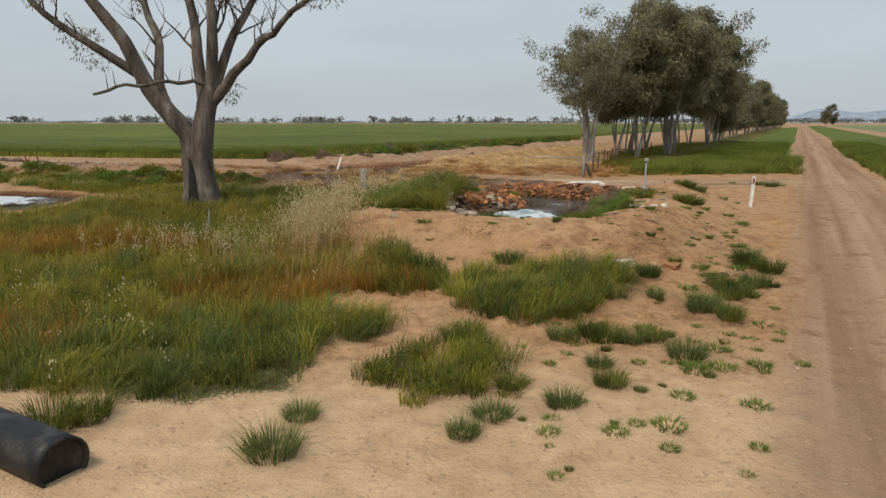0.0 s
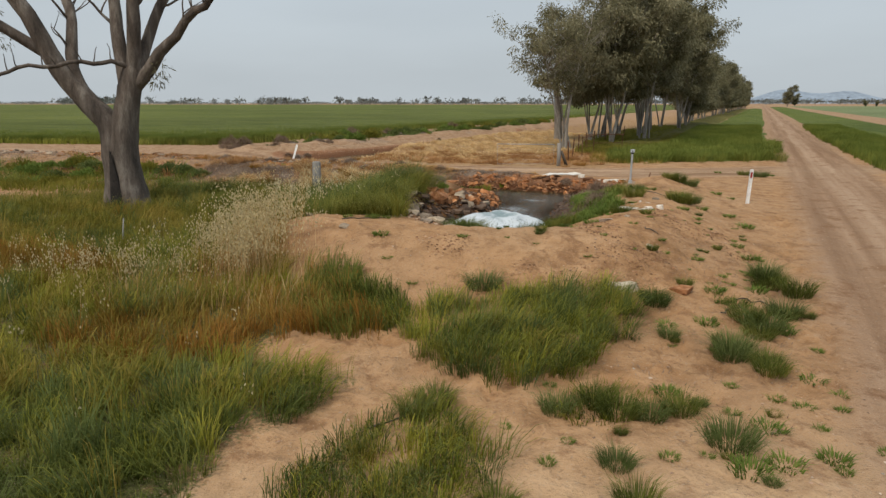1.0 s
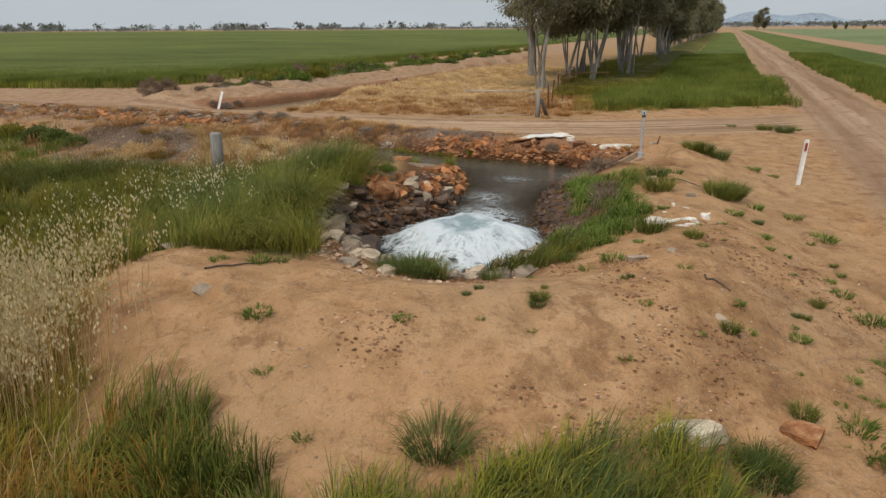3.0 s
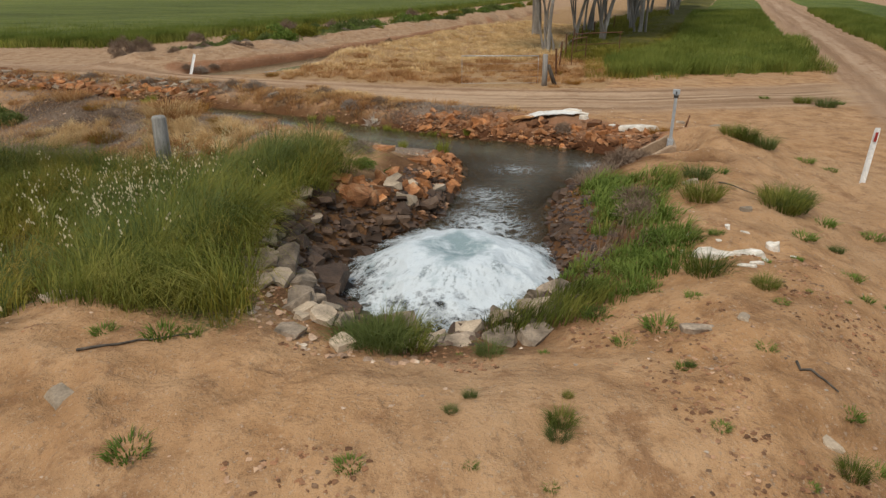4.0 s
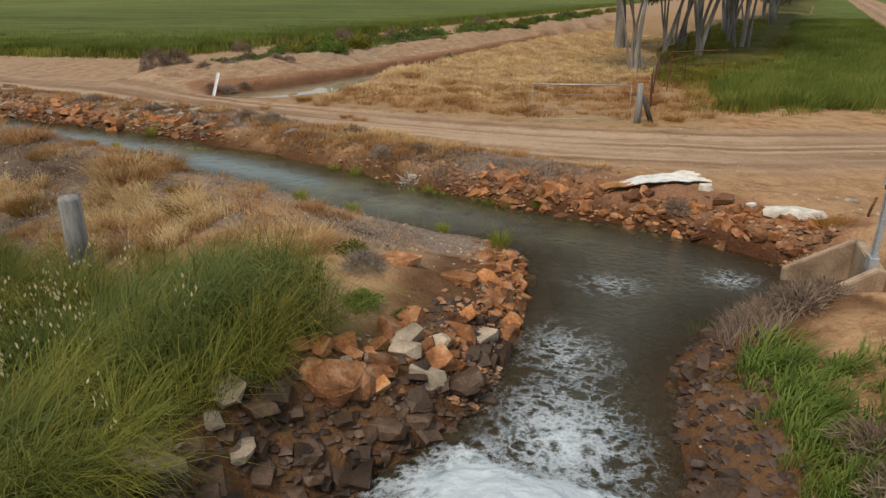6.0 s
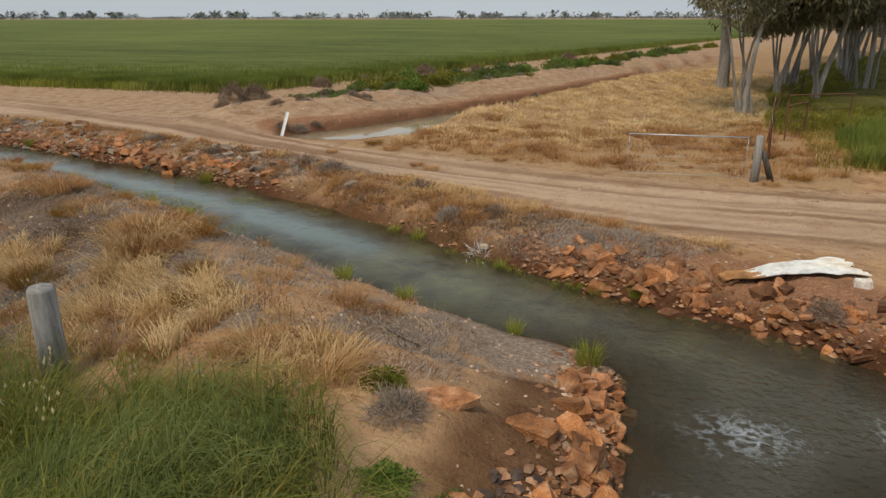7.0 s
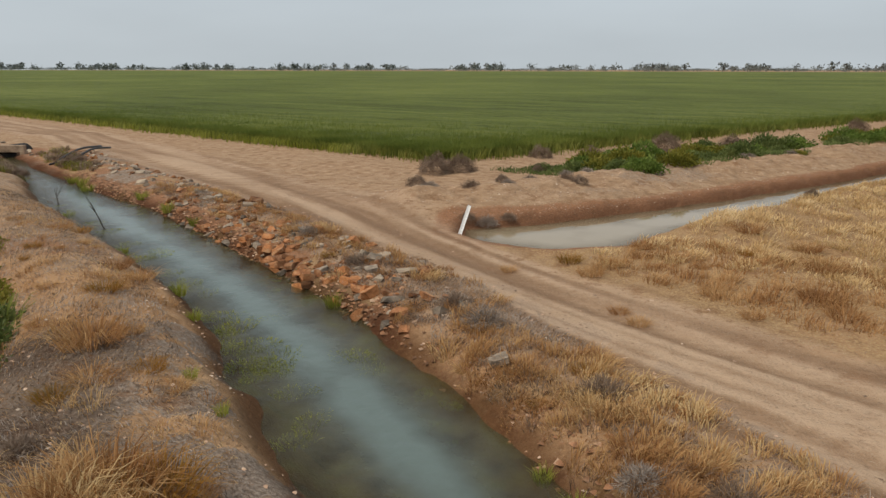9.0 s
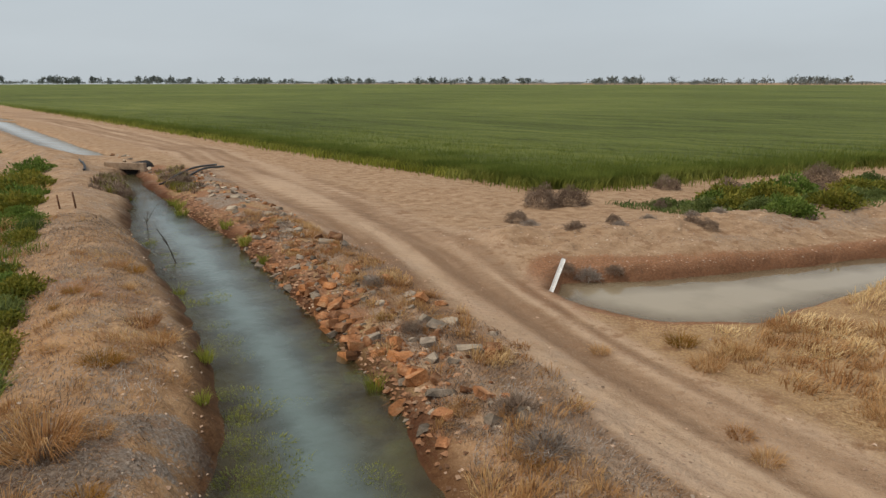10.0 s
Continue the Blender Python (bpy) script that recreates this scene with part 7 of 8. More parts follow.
for x, y, s in ((276, 540, 1.6), (284, 544, 1.0), (308, 494, 0.55), (318, 497, 0.5), (326, 489, 0.42)):
    gum(4, x, y, s, x * 7, "lone dark paddock tree far across the fields", "far paddock trees")

# the old gum beside the pool
old = thing("old_gum_tree", "old grey gum tree with forked hollow trunk and sparse leaves", "tree", pose(-7.55, 21.8, 0.35))
orng = random.Random(77)


def limb(points, r0, r1, n=14, sag=0.0):
    p = smooth_path([(x + 7.55, y, z - 0.35) for x, y, z in points], n)
    return [Vector(q) for q in p], [r0 + (r1 - r0) * (k / (n - 1)) ** 0.85 for k in range(n)]


TRUNK_A = limb([(-7.62, 0, 0.1), (-7.6, 0.02, 0.9), (-7.68, 0.05, 1.7), (-7.78, 0.05, 2.6), (-8.3, 0, 3.2), (-8.9, -0.1, 4.08), (-9.42, -0.3, 5.38), (-10.1, -0.5, 6.35), (-10.9, -0.7, 7.6)], 0.46, 0.12, 24)
TRUNK_B = limb([(-7.3, -0.05, 0.1), (-7.38, -0.02, 0.9), (-7.45, 0, 1.8), (-7.35, 0, 2.6), (-7.16, 0, 3.4), (-7.0, 0.05, 4.0)], 0.44, 0.27, 18)
for pts, rad in (TRUNK_A, TRUNK_B):
    for k, q in enumerate(pts):
        rad[k] *= 1 + 0.4 * math.exp(-max(q.z + 0.2, 0) / 0.5)
BOUGHS = [
    limb([(-9.0, -0.12, 4.3), (-10.05, -0.5, 5.06), (-11.16, -0.9, 5.87), (-11.75, -1.2, 6.6), (-12.6, -1.5, 7.6)], 0.15, 0.05),
    limb([(-8.3, 0.02, 3.3), (-8.6, 0.1, 4.1), (-8.69, 0.5, 5.38), (-9.18, 0.9, 6.3), (-9.5, 1.2, 7.6)], 0.19, 0.08),
    limb([(-7.2, 0, 3.3), (-7.43, 0.25, 4.73), (-7.52, 0.4, 5.86), (-7.8, 0.5, 7.2), (-8.0, 0.4, 8.5)], 0.2, 0.09),
    limb([(-7.02, 0.05, 3.8), (-6.81, -0.2, 5.21), (-6.76, -0.3, 6.5), (-6.9, -0.4, 8.4)], 0.21, 0.09),
    limb([(-6.9, 0.05, 3.9), (-6.46, 0.4, 5.37), (-5.81, 0.7, 6.6), (-5.3, 0.9, 8.0)], 0.17, 0.07),
    limb([(-7.05, 0.02, 3.5), (-6.6, -0.1, 3.9), (-6.18, -0.2, 4.45), (-5.75, -0.35, 4.72), (-5.29, -0.5, 5.28), (-4.85, -0.65, 5.45), (-4.43, -0.8, 5.92), (-3.5, -1.1, 6.5), (-2.6, -1.4, 7.3)], 0.18, 0.05),
    limb([(-7.0, 0.0, 3.95), (-7.35, -0.35, 4.16), (-7.7, -0.5, 4.08), (-8.1, -0.75, 4.14), (-8.6, -0.95, 3.98), (-9.1, -1.15, 4.02), (-9.5, -1.25, 3.84), (-9.85, -1.4, 3.74)], 0.06, 0.04),
]
tag = "pale grey smooth bark with dark streaks"
part("trunk", tubes_mesh("trunk", [TRUNK_A, TRUNK_B], GUM_BARK, 16, 3), None, old, tag)
leaf_tips = []
for k, (pts, rad) in enumerate(BOUGHS):
    part("limb", tubes_mesh("limb", [(pts, rad)], GUM_BARK, 10, k), None, old)
    if k == 6:
        for q in (2, 4, 5, 7, 8, 10, 11):
            twigs = []
            branch_out(orng, pts[q], Vector((orng.uniform(-0.3, 0.3), -0.2, 0.9)), 0.45, 0.018, 0, twigs, [], 0.8, 0.1)
            part("twig", tubes_mesh("twig", twigs, GUM_BARK, 5, q), None, old)
        continue
    for q in range(4, len(pts)):
        for _ in range(orng.choice((0, 1, 1, 2))):
            twigs = []
            d = (pts[q] - pts[q - 1]).normalized()
            side = Vector((orng.uniform(-1, 1), orng.uniform(-1, 1), orng.uniform(-0.2, 0.9)))
            branch_out(orng, pts[q], d * 0.5 + side, orng.uniform(0.7, 1.5), rad[q] * 0.3, 1, twigs, leaf_tips if pts[q].z > 5.6 else [], 0.7, 0.15)
            part("twig", tubes_mesh("twig", twigs, GUM_BARK, 5, q), None, old)
extra = [(x + 7.55, y, z - 0.35) for x, y, z in ((-10.9, -0.4, 5.5), (-10.7, -0.3, 5.2), (-11.0, -0.5, 5.8), (-10.5, -0.3, 5.6), (-10.6, -0.2, 4.9), (-10.3, -0.1, 4.7), (-6.25, -0.2, 4.0), (-6.35, -0.1, 3.7), (-10.2, -0.5, 5.4), (-11.5, -1.0, 6.3), (-3.6, -1.0, 6.3))]
v, f = droop_leaves(np.random.default_rng(6), [tuple(t) for t in leaf_tips if t.z > 5.4], 34, 0.24, 0.13, 0.2)
v2, f2 = droop_leaves(np.random.default_rng(7), extra, 75, 0.17, 0.12, 0.2)
part("crown", mesh_from("crown", np.concatenate([v, v2]), np.concatenate([f, f2 + len(v)]), GUM_LEAF), None, old, "sparse hanging dark green leaves")
# Solid dark cone on the trunk, its colour standing for the shaded hollow.
hol = bmesh.new()
bmesh.ops.create_cone(hol, cap_ends=True, segments=14, radius1=1.0, radius2=0.06, depth=2.0)
bmesh.ops.transform(hol, matrix=Matrix.Translation((-0.02, -0.4, 0.62)) @ Matrix.Rotation(radians(-4), 4, "Y") @ Matrix.Diagonal((0.27, 0.2, 0.95, 1)), verts=hol.verts)
part("hollow", hol, SHADED_HOLE, old, "dark shaded hollow at the foot of the trunk")


# ---- far distance ----
def far_woods(name, rows, seed, label):
    rng = np.random.default_rng(seed)
    vs = []
    for x, y, h, w in rows:
        n = 34
        p = rng.normal(size=(n, 3)) * np.array([w * 0.3, w * 0.3, h * 0.17]) + np.array([x, y, 0.3 + h * 0.66])
        s = h * 0.13 * rng.uniform(0.5, 1.3, n)
        for k in range(n):
            a = rng.normal(size=(4, 3)) * s[k]
            vs.append(p[k] + a)
        vs.append(np.array([(x - 0.35, y, 0.0), (x + 0.35, y, 0.0), (x + 0.25, y, h * 0.6), (x - 0.25, y, h * 0.6)]))
    v = np.concatenate(vs)
    tagged(new(name, mesh_from(name, v, np.arange(len(v)).reshape(-1, 4), HAZED_LEAF)), label, "trees", kind="stuff")


fr = random.Random(31)
rows = []
for _ in range(620):
    a = radians(fr.uniform(-80, 12))
    clump = math.sin(math.degrees(a) * 0.9) + 0.7 * math.sin(math.degrees(a) * 2.3 + 1)
    if fr.random() > 0.35 + 0.45 * clump and fr.random() > 0.12:
        continue
    d = (1150 + fr.uniform(-25, 160)) / max(math.cos(a), 0.42)
    rows.append((d * math.sin(a), d * math.cos(a), fr.uniform(6.0, 13) * d / 1250, fr.uniform(7, 16)))
for _ in range(900):
    a = radians(fr.uniform(-80, 12))
    d = (1250 + fr.uniform(0, 120)) / max(math.cos(a), 0.42)
    rows.append((d * math.sin(a), d * math.cos(a), fr.uniform(3.0, 5.5) * d / 1250, 22))
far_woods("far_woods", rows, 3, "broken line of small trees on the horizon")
rows = []
for _ in range(260):
    a = radians(fr.uniform(14, 42))
    d = 1500 + fr.uniform(0, 120)
    rows.append((d * math.sin(a), d * math.cos(a), fr.uniform(7, 11), 26))
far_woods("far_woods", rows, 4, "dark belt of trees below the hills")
hill_a = np.radians(np.linspace(-2, 70, 120))
ridge = 14 + 48 * np.exp(-((np.degrees(hill_a) - 26.6) / 1.9) ** 2) + 42 * np.exp(-((np.degrees(hill_a) - 31.2) / 1.7) ** 2) + 20 * np.exp(-((np.degrees(hill_a) - 29) / 2.5) ** 2) + 8 * fbm(hill_a * 40, hill_a * 0, 1.0, 3, 5)
ridge *= step(-2, 20, np.degrees(hill_a))
hx, hy = 4100 * np.sin(hill_a), 4100 * np.cos(hill_a)
hv = np.concatenate([np.stack([hx * 0.95, hy * 0.95, np.full(120, -2.0)], 1), np.stack([hx * 0.98, hy * 0.98, ridge * 0.6], 1), np.stack([hx, hy, ridge], 1)])
hf = np.array([(r * 120 + k, r * 120 + k + 1, (r + 1) * 120 + k + 1, (r + 1) * 120 + k) for r in range(2) for k in range(119)])
tagged(new("backdrop_hills", mesh_from("backdrop_hills", hv, hf, HILL, None, True)), "low blue hazy hills on the horizon", "hills", kind="structure")


# ---- built things ----
def floor_at(x, y):
    return float(ground_z(x, y))


def guide_post(x, y, lean_x, lean_y, label, tall=0.95, red=True):
    """A flat, slightly folded roadside post with a reflector."""
    post = thing("guide_post", label, "guide post", pose(x, y, floor_at(x, y), lean_y, lean_x, 0), "guide posts")
    bm = bmesh.new()
    prof = [(-0.05, 0.0), (-0.05, 0.012), (-0.02, 0.024), (0.02, 0.024), (0.05, 0.012), (0.05, 0.0), (0.02, 0.012), (-0.02, 0.012)]
    rings = []
    for z in (-0.1, tall - 0.03, tall):
        rings.append([bm.verts.new((px_ * (0.86 if z == tall else 1), py_ - 0.012, z)) for px_, py_ in prof])
    for a, b in zip(rings[:-1], rings[1:]):
        for k in range(8):
            bm.faces.new((a[k], a[(k + 1) % 8], b[(k + 1) % 8], b[k]))
    bm.faces.new(rings[-1])
    bmesh.ops.recalc_face_normals(bm, faces=bm.faces)
    part("blade", bm, POST_WHITE, post, "scuffed white plastic")
    if red:
        part("reflector", box_bm(0.045, 0.008, 0.16, (0, -0.019, tall - 0.15), 0.002), POST_RED, post, "dark red reflector strip")
    return post


guide_post(9.36, 22.15, 1.5, 3.0, "white roadside guide post with red reflector beside dirt road")
guide_post(-6.38, 38.6, 16.0, -8.0, "leaning white guide post at the muddy channel's end", 0.76, False)

# gate behind the track
gz = floor_at(6.25, 34.2)
gate = thing("farm_gate", "closed tubular steel farm gate beside dry grass", "gate", pose(6.12, 34.22, gz, 0, 0, 178.5))
GL, GH, GB = 2.55, 0.96, 0.1
part("top_rail", tube_bm([(0, 0, GH), (GL, 0, GH + 0.02)], [0.015, 0.015], 8), STEEL, gate)
part("bottom_rail", tube_bm([(0, 0, GB), (GL, 0, GB)], [0.005, 0.005], 8), STEEL, gate)
for x in (0.02, GL - 0.02):
    part("stile", tube_bm([(x, 0, GB), (x, 0, GH)], [0.006, 0.006], 8), STEEL, gate)
for z in (0.3, 0.5, 0.72):
    part("wire", tube_bm([(0, 0, z), (GL, 0, z)], [0.002, 0.002], 5), STEEL, gate)
gp = thing("gate_post", "weathered grey timber gate post with dark strut", "post", pose(6.32, 34.2, gz - 0.05))
part("post", tube_bm([(0, 0, -0.1), (0.01, 0, 0.5), (0, 0.01, 1.04), (0, 0.01, 1.06)], [0.09, 0.086, 0.082, 0.066], 12, 0.08, random.Random(2)), TIMBER, gp)
part("strut", tube_bm([(0.42, 0.12, -0.05), (0.12, 0.03, 0.72)], [0.07, 0.06], 8, 0.1, random.Random(3)), DARK_WOOD, gp, "dark leaning strut")

# fence along the gums
pickets = []
for k, (x, y) in enumerate(((7.2, 36.4), (8.0, 39.4), (9.0, 42.6), (10.1, 45.9), (11.4, 49.2), (13.0, 52.6), (14.6, 56.0), (16.2, 59.4))):
    z = floor_at(x, y)
    f_ = thing("fence_picket", "dark rusted steel fence picket among dry grass", "fence post", pose(x, y, z, trng.uniform(-4, 4), trng.uniform(-4, 4), 25), "pickets along the gums")
    bm = bmesh.new()
    for a in (0, 120, 240):
        m = Matrix.Rotation(radians(a), 4, "Z") @ Matrix.Translation((0.018, 0, 0.42))
        bmesh.ops.create_cube(bm, size=1.0, matrix=m @ Matrix.Diagonal((0.036, 0.006, 1.15, 1)))
    part("picket", bm, RUST, f_)
    pickets.append((x, y, z))
for h in (0.55, 0.95):
    fw = thing("fence_wire", "thin slack fence wire strung between pickets", "wire", pose(0, 0, 0), "fence wires")
    pts = []
    for a, b in zip(pickets[:-1], pickets[1:]):
        for u in np.linspace(0, 1, 7)[:-1]:
            pts.append((a[0] + (b[0] - a[0]) * u, a[1] + (b[1] - a[1]) * u, a[2] + (b[2] - a[2]) * u + h - 0.12 * u * (1 - u)))
    part("strand", tube_bm(pts, [0.004] * len(pts), 5), STEEL, fw)

# old steel yard panels standing under the gums
for x, y, rz, wide, tall in ((8.63, 40.0, 52, 1.4, 1.0), (9.6, 43.2, 20, 2.4, 0.95)):
    yp = thing("yard_panel", "rusted dark steel hoop panel under the gum trees", "fence panel", pose(x, y, floor_at(x, y), 0, 0, rz), "yard panels")
    part("hoop", tube_bm(smooth_path([(0, 0, -0.15), (0, 0, tall - 0.08), (0.08, 0, tall), (wide - 0.08, 0, tall), (wide, 0, tall - 0.08), (wide, 0, -0.15)], 26), [0.022] * 26, 7), RUST, yp)
    part("rail", tube_bm([(0, 0, tall * 0.5), (wide, 0, tall * 0.5)], [0.014, 0.014], 6), RUST, yp)

# timber stump post on the levee and other stakes
sp = thing("timber_post", "short thick weathered timber post in levee grass", "post", pose(-2.74, 23.74, 1.46 - 0.92, 0, -1, 0))
part("post", tube_bm([(0, 0, -0.2), (0, 0, 0.4), (0.015, 0, 0.88), (0.015, 0, 0.92)], [0.14, 0.13, 0.125, 0.1], 14, 0.1, random.Random(8)), TIMBER, sp)
for x, y, h, r, mt, lab, lx in ((-5.55, 17.05, 0.62, 0.016, TIMBER, "thin pale stake standing in meadow grass", 5), (-8.85, 25.5, 0.75, 0.07, DARK_WOOD, "dark short timber post in the grass", 2), (-21.15, 34.7, 0.42, 0.03, RUST, "rusty iron stake on the levee", -16), (-20.75, 35.0, 0.5, 0.03, RUST, "rusty iron stake on the levee", -14), (7.75, 25.9, 0.3, 0.02, RUST, "rusty peg beside the track", 12)):
    st = thing("stake", lab, "stake", pose(x, y, floor_at(x, y), 0, lx, 0), "stakes")
    part("shaft", tube_bm([(0, 0, -0.1), (0, 0, h * 0.5), (0.01, 0, h)], [r, r, r * 0.85], 8, 0.1, random.Random(int(h * 100))), mt, st)

# outlet with slide gate
hw = thing("channel_outlet", "small stained concrete headwall with steel slide gate", "headwall", pose(0, 0, 0))


def wing(a, b, thick, foot):
    """A wing wall whose top falls from a to b."""
    bm = bmesh.new()
    d = Vector((b[0] - a[0], b[1] - a[1], 0)).normalized()
    n = Vector((-d.y, d.x, 0)) * thick / 2
    pts = [Vector((a[0], a[1], foot)), Vector((b[0], b[1], foot)), Vector(b), Vector(a)]
    s1, s2 = [bm.verts.new(p - n) for p in pts], [bm.verts.new(p + n) for p in pts]
    bm.faces.new(s1)
    bm.faces.new(s2[::-1])
    for k in range(4):
        bm.faces.new((s1[k], s2[k], s2[(k + 1) % 4], s1[(k + 1) % 4]))
    bmesh.ops.recalc_face_normals(bm, faces=bm.faces)
    bmesh.ops.bevel(bm, geom=bm.edges[:], offset=0.012, segments=2, affect="EDGES")
    return bm


part("wing_wall", wing((6.42, 23.3, 0.86), (5.5, 23.2, 0.42), 0.1, -0.1), CONCRETE, hw)
part("wing_wall", wing((6.8, 24.42, 0.8), (6.0, 24.52, 0.36), 0.1, -0.1), CONCRETE, hw)
part("back_wall", wing((6.44, 23.25, 0.84), (6.85, 24.46, 0.78), 0.12, -0.1), CONCRETE, hw)
sg = thing("slide_gate", "galvanised slide gate frame with dark winding head", "sluice gate", pose(6.47, 23.5, 0.8, 1, 3, 70))
for x in (-0.055, 0.055):
    part("rail", box_bm(0.03, 0.05, 1.02, (x, 0, 0.42), 0.004), STEEL, sg)
part("foot_plate", box_bm(0.2, 0.1, 0.16, (0, 0, 0.04), 0.006), STEEL, sg)
part("spindle", tube_bm([(0, 0, -0.05), (0, 0, 0.98)], [0.012, 0.012], 8), DARK_METAL, sg)
part("head_plate", box_bm(0.17, 0.08, 0.05, (0, 0, 0.9), 0.006), DARK_METAL, sg, "dark iron winding head")
part("bracket", box_bm(0.06, 0.12, 0.09, (0.05, 0, 0.97), 0.008), STEEL, sg)


# sheets and slabs on the far bank
def crumpled_sheet(cx, cy, sx, sy, rz, seed):
    """A torn corrugated sheet lying over the uneven bank, its far corner bent up."""
    ca, sa_ = math.cos(radians(rz)), math.sin(radians(rz))
    I, J = np.meshgrid(np.linspace(-0.5, 0.5, 44), np.linspace(-0.5, 0.5, 72), indexing="ij")
    lx = I * sx + 0.12 * fbm(J * 6, I * 0 + seed, 1.0, 3, seed) * (I > 0.3)
    ly = J * sy * (0.35 + 0.75 * (I + 0.5)) + 0.07 * np.sin(6 * I)
    wx, wy = cx + lx * ca - ly * sa_, cy + lx * sa_ + ly * ca
    z = ground_z(cx + lx * ca, cy + lx * sa_) * 0.6 + 0.4 * float(ground_z(cx, cy)) + 0.07 + 0.02 * np.sin(J * 6 * 6.283) + 0.05 * fbm(wx, wy, 1.8, 2, seed) + 0.06 * np.clip(J, 0, 1) * np.clip(I + 0.5, 0, 1)
    v = np.stack([wx - cx, wy - cy, z - float(ground_z(cx, cy))], -1).reshape(-1, 3)
    Q = np.arange(I.size).reshape(I.shape)
    q = np.stack([Q[:-1, :-1], Q[1:, :-1], Q[1:, 1:], Q[:-1, 1:]], -1).reshape(-1, 4)
    v2 = v - np.array([0, 0, 0.005])
    me = mesh_from("sheet", np.concatenate([v, v2]), np.concatenate([q, q[:, ::-1] + len(v)]), [SHEET, SHEET_RUST], None, True)
    end = (I + 0.1 * fbm(J * 9, I * 3, 1.0, 3, seed + 1)).ravel()[q[:, 0]] < -0.27
    me.polygons.foreach_set("material_index", np.concatenate([end, end]).astype(np.int32))
    return me


ms = thing("metal_sheet", "crumpled white corrugated sheet with rust on the bank", "sheet metal", pose(5.05, 27.55, floor_at(5.05, 27.55)))
part("sheet", crumpled_sheet(5.05, 27.6, 1.85, 0.6, 14, 3), None, ms)


def slab(x, y, sx, sy, sz, rz, seed, label, material=None, up=0.0, group="white slabs"):
    rng = random.Random(seed)
    bm = bmesh.new()
    n = 9
    ring = [(math.cos(6.283 * k / n) * sx * 0.5 * rng.uniform(0.75, 1.1), math.sin(6.283 * k / n) * sy * 0.5 * rng.uniform(0.75, 1.1)) for k in range(n)]
    lo = [bm.verts.new((a, b, -0.05)) for a, b in ring]
    hi = [bm.verts.new((a * 0.84, b * 0.84, sz * rng.uniform(0.7, 1.1))) for a, b in ring]
    c = bm.verts.new((0, 0, sz * 1.1))
    for k in range(n):
        bm.faces.new((lo[k], lo[(k + 1) % n], hi[(k + 1) % n], hi[k]))
        bm.faces.new((hi[k], hi[(k + 1) % n], c))
    bmesh.ops.recalc_face_normals(bm, faces=bm.faces)
    ob = part("slab", bm, material or WHITE_SLAB)
    ob.matrix_basis = pose(x, y, floor_at(x, y) + up, rng.uniform(-8, 8), rng.uniform(-8, 8), rz)
    return tagged(ob, label, "slab", group)


slab(3.47, 13.5, 0.7, 0.3, 0.08, -8, 41, "long cream limestone block half sunk in sand", LIMESTONE, group="pale blocks")
slab(5.86, 27.3, 0.3, 0.24, 0.09, 10, 1, "small broken white slab on the bank")
slab(6.68, 26.0, 0.95, 0.5, 0.04, -25, 2, "flat white slab lying on dry grass", up=0.07)
slab(6.3, 26.5, 0.28, 0.12, 0.05, 30, 3, "thin white fragment on the bank")
slab(4.88, 18.0, 0.6, 0.3, 0.02, 5, 4, "broken cream plaster slab on the mound")
slab(5.2, 17.9, 0.36, 0.2, 0.02, -20, 5, "broken cream plaster slab on the mound")
slab(5.57, 18.1, 0.2, 0.16, 0.08, 15, 6, "small white broken block on the mound")
for k, (x, y, sx, sy) in enumerate(((4.7, 18.4, 0.24, 0.07), (4.8, 18.55, 0.2, 0.06), (5.3, 18.65, 0.24, 0.07), (5.42, 18.45, 0.16, 0.07), (4.97, 17.5, 0.26, 0.09), (5.1, 17.55, 0.18, 0.08), (4.6, 18.2, 0.12, 0.06), (5.3, 17.75, 0.2, 0.07), (5.0, 18.2, 0.1, 0.06), (5.7, 17.9, 0.1, 0.05), (4.75, 17.7, 0.12, 0.06))):
    slab(x, y, sx, sy, 0.014, k * 37, 10 + k, "small chip of broken cream plaster", group="plaster chips")
slab(5.9, 19.4, 0.3, 0.16, 0.05, 30, 31, "pale flat stone on the mound", STONE_PALE)
slab(5.65, 20.55, 0.32, 0.14, 0.05, 5, 32, "pale flat stone on the mound", STONE_PALE)

# black pipe at the start
pp = thing("poly_pipe", "thick black poly pipe lying on sandy soil", "pipe", pose(0, 0, 0))
pts = smooth_path([(-5.6, 7.2, 0.5), (-4.25, 6.76, 0.33), (-3.5, 6.5, 0.25), (-2.7, 6.12, 0.2)], 16)
pipe_bm = bmesh.new()
outer = tube_arrays(pts, [0.23] * 16, 20, 0, None, False)
inner = tube_arrays(pts, [0.205] * 16, 20, 0, None, False)
vo, vi = [pipe_bm.verts.new(v) for v in outer[0]], [pipe_bm.verts.new(v) for v in inner[0]]
for f in outer[1]:
    pipe_bm.faces.new([vo[i] for i in f])
for f in inner[1]:
    pipe_bm.faces.new([vi[i] for i in f[::-1]])
for k in range(20):
    for base in (0, 300):
        a, b = base + k, base + (k + 1) % 20
        pipe_bm.faces.new((vo[a], vo[b], vi[b], vi[a]))
for f in pipe_bm.faces:
    f.smooth = True
part("pipe", pipe_bm, PIPE, pp)
# Black disc added inside the open end to darken what shows there.
end_disc = bmesh.new()
bmesh.ops.create_cone(end_disc, cap_ends=True, segments=20, radius1=0.21, radius2=0.2, depth=0.03)
tip_at, tip_way = Vector(pts[-1]), (Vector(pts[-1]) - Vector(pts[-3])).normalized()
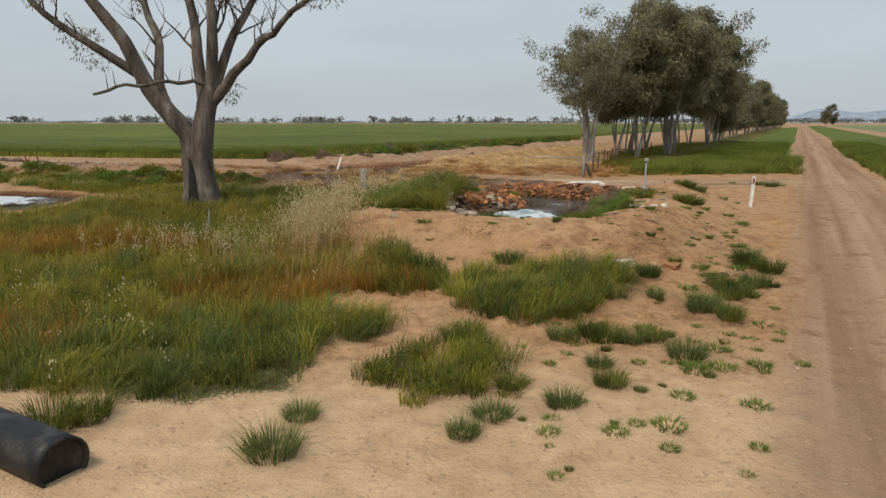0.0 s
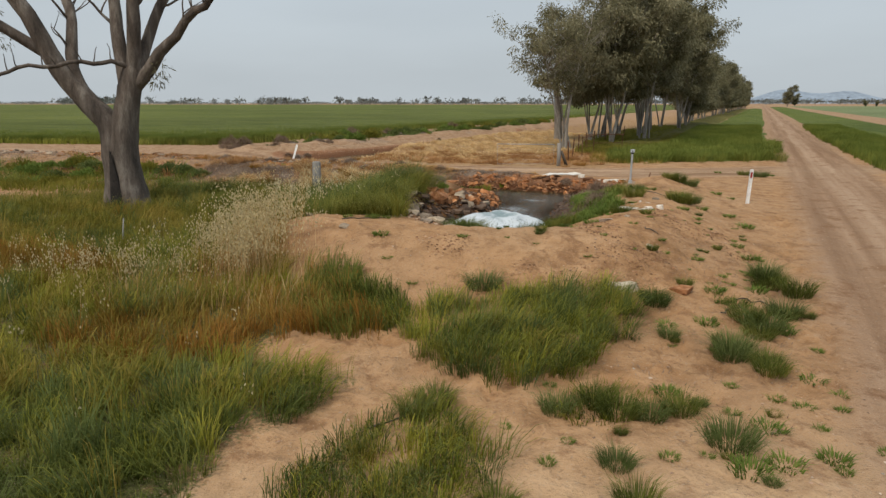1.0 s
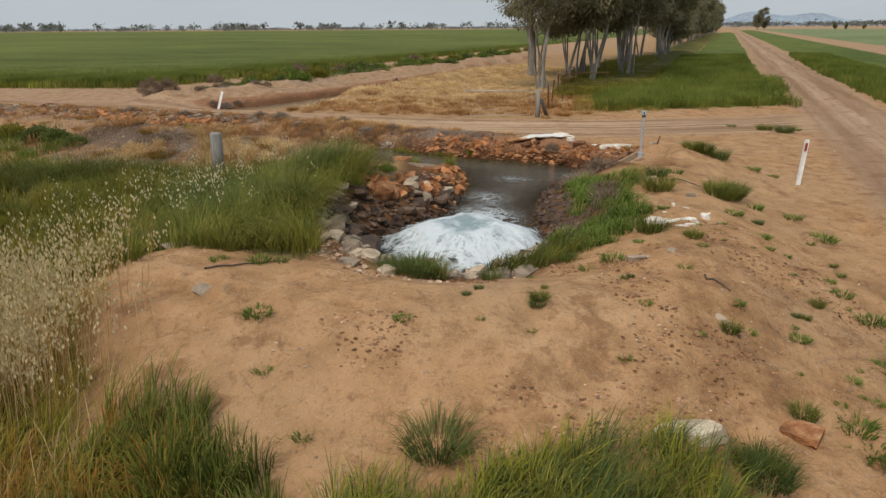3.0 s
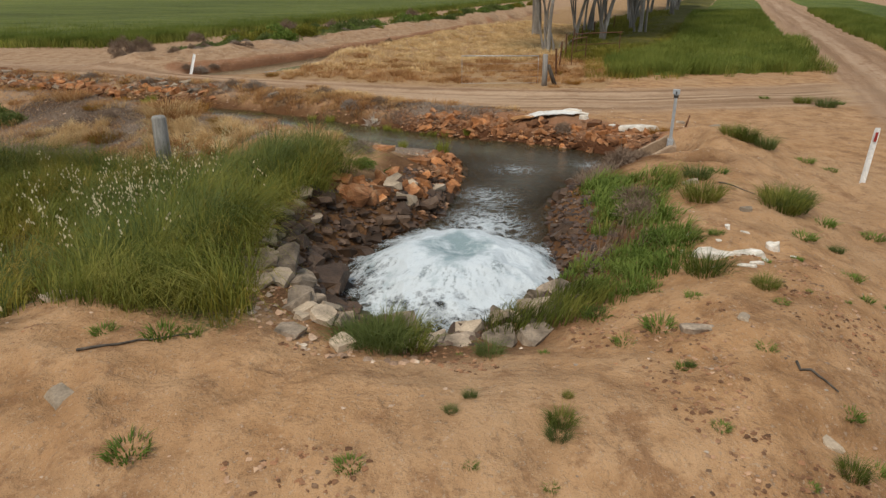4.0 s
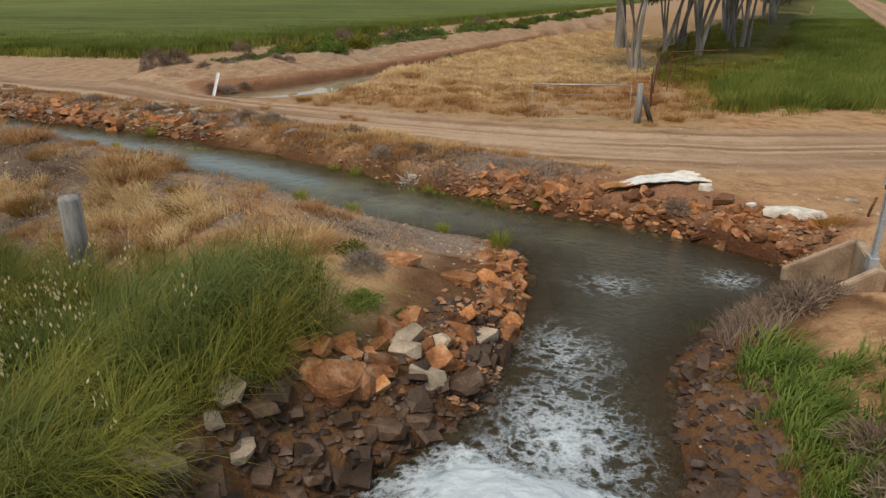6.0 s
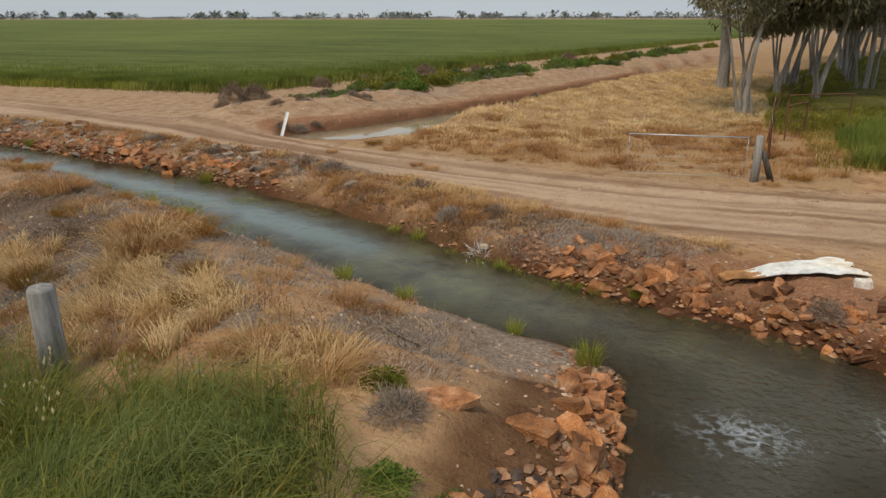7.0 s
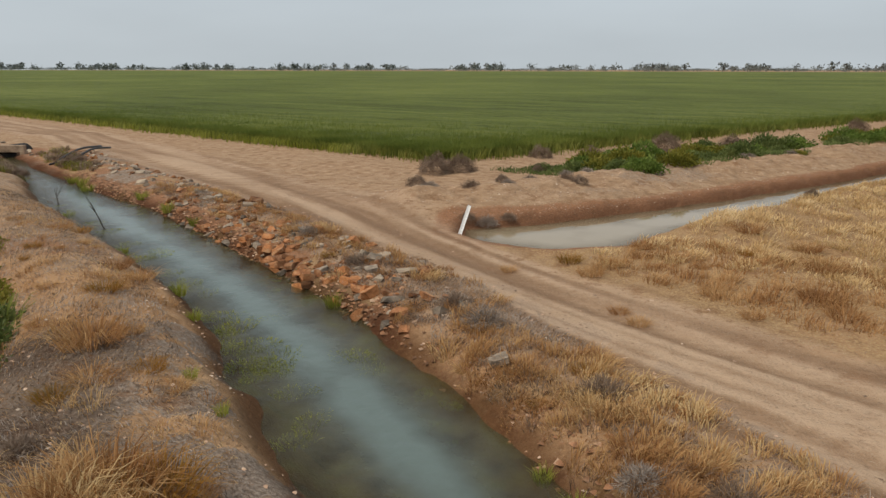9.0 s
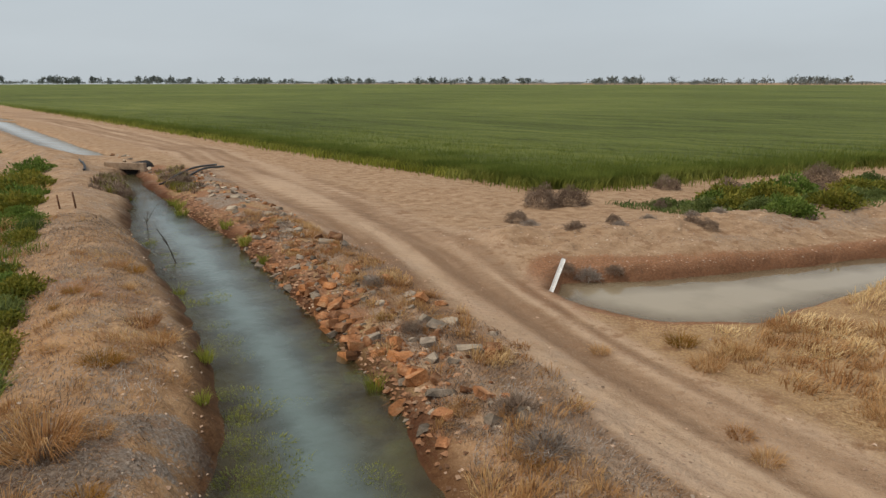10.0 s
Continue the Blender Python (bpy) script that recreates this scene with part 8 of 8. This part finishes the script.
bmesh.ops.transform(end_disc, matrix=Matrix.Translation(tip_at - tip_way * 0.05) @ tip_way.to_track_quat("Z", "Y").to_matrix().to_4x4(), verts=end_disc.verts)
part("dark_disc", end_disc, PIPE, pp, "black disc added inside to darken the open end")

# culvert under the crossing
cv = thing("culvert", "low concrete culvert headwall across the channel", "culvert", pose(-33.3, 42.45, 0.0, 0, 0, 26))
part("headwall", box_bm(2.3, 0.22, 0.34, (0, 0, 0.62), 0.02), CONCRETE, cv)
for x in (-1.05, 1.05):
    part("pier", box_bm(0.24, 0.3, 0.8, (x, 0.02, 0.1), 0.02), CONCRETE, cv)
# Closed near-black tube; its colour stands for shade in the culvert mouth.
part("barrel", tube_bm([(0, 0.05, 0.24), (0, 1.6, 0.24)], [0.5, 0.5], 18), SHADED_HOLE, cv, "dark culvert mouth")
for arc in ([(-27.2, 41.0, 0.35), (-27.7, 42.0, 0.62), (-29.2, 43.8, 0.72), (-31.2, 46.2, 0.5)], [(-26.8, 41.4, 0.4), (-27.4, 42.6, 0.66), (-28.6, 44.0, 0.72), (-30.2, 46.0, 0.5)], [(-30.2, 39.2, 0.5), (-31.3, 39.7, 0.98), (-33.2, 40.4, 1.0), (-35.5, 41.2, 0.75)]):
    hs = thing("hose", "black flexible hose arched over the bank", "hose", pose(0, 0, 0), "hoses by the culvert")
    p = smooth_path(arc, 14)
    p = [(a, b, max(c, floor_at(a, b) + 0.03)) for a, b, c in p]
    part("tube", tube_bm(p, [0.05] * 14, 8), PIPE, hs)

# dead branches in the water, sticks on the mound
for x, y, seed, h in ((-19.6, 36.6, 3, 1.0), (-15.1, 35.2, 4, 1.1)):
    tb, tp = [], []
    r_ = random.Random(seed)
    branch_out(r_, (0, 0, -0.35), Vector((-0.25, 0, 1)), h, 0.026, 1, tb, tp, 0.7, 0.2)
    bt = thing("dead_branch", "dead branch sticking out of the channel water", "branch", pose(x, y, WATER_Z), "dead branches")
    part("wood", tubes_mesh("wood", tb, DARK_WOOD, 6, seed), None, bt)
for x, y, rz, L, seed in ((-0.62, 16.3, 20, 0.85, 1), (4.6, 15.6, -60, 0.35, 2), (6.2, 20.3, -50, 0.5, 3), (4.95, 12.9, 40, 0.6, 4), (5.4, 13.2, -30, 0.5, 5), (0.2, 9.7, 20, 0.5, 6), (-0.6, 23.9, 40, 0.7, 7), (0.5, 24.6, -30, 0.5, 8)):
    r_ = random.Random(seed)
    n = 7
    P = []
    for k in range(n):
        a = (k / (n - 1) - 0.5) * L
        wx = x + a * math.cos(radians(rz)) + r_.uniform(-0.03, 0.03)
        wy = y + a * math.sin(radians(rz)) + r_.uniform(-0.03, 0.03)
        P.append((wx - x, wy - y, floor_at(wx, wy) + 0.012 - floor_at(x, y)))
    sk = thing("stick", "thin dry stick lying on the ground", "stick", pose(x, y, floor_at(x, y)), "fallen sticks")
    part("wood", tube_bm(P, [0.012 - 0.0012 * k for k in range(n)], 6), DARK_WOOD, sk)
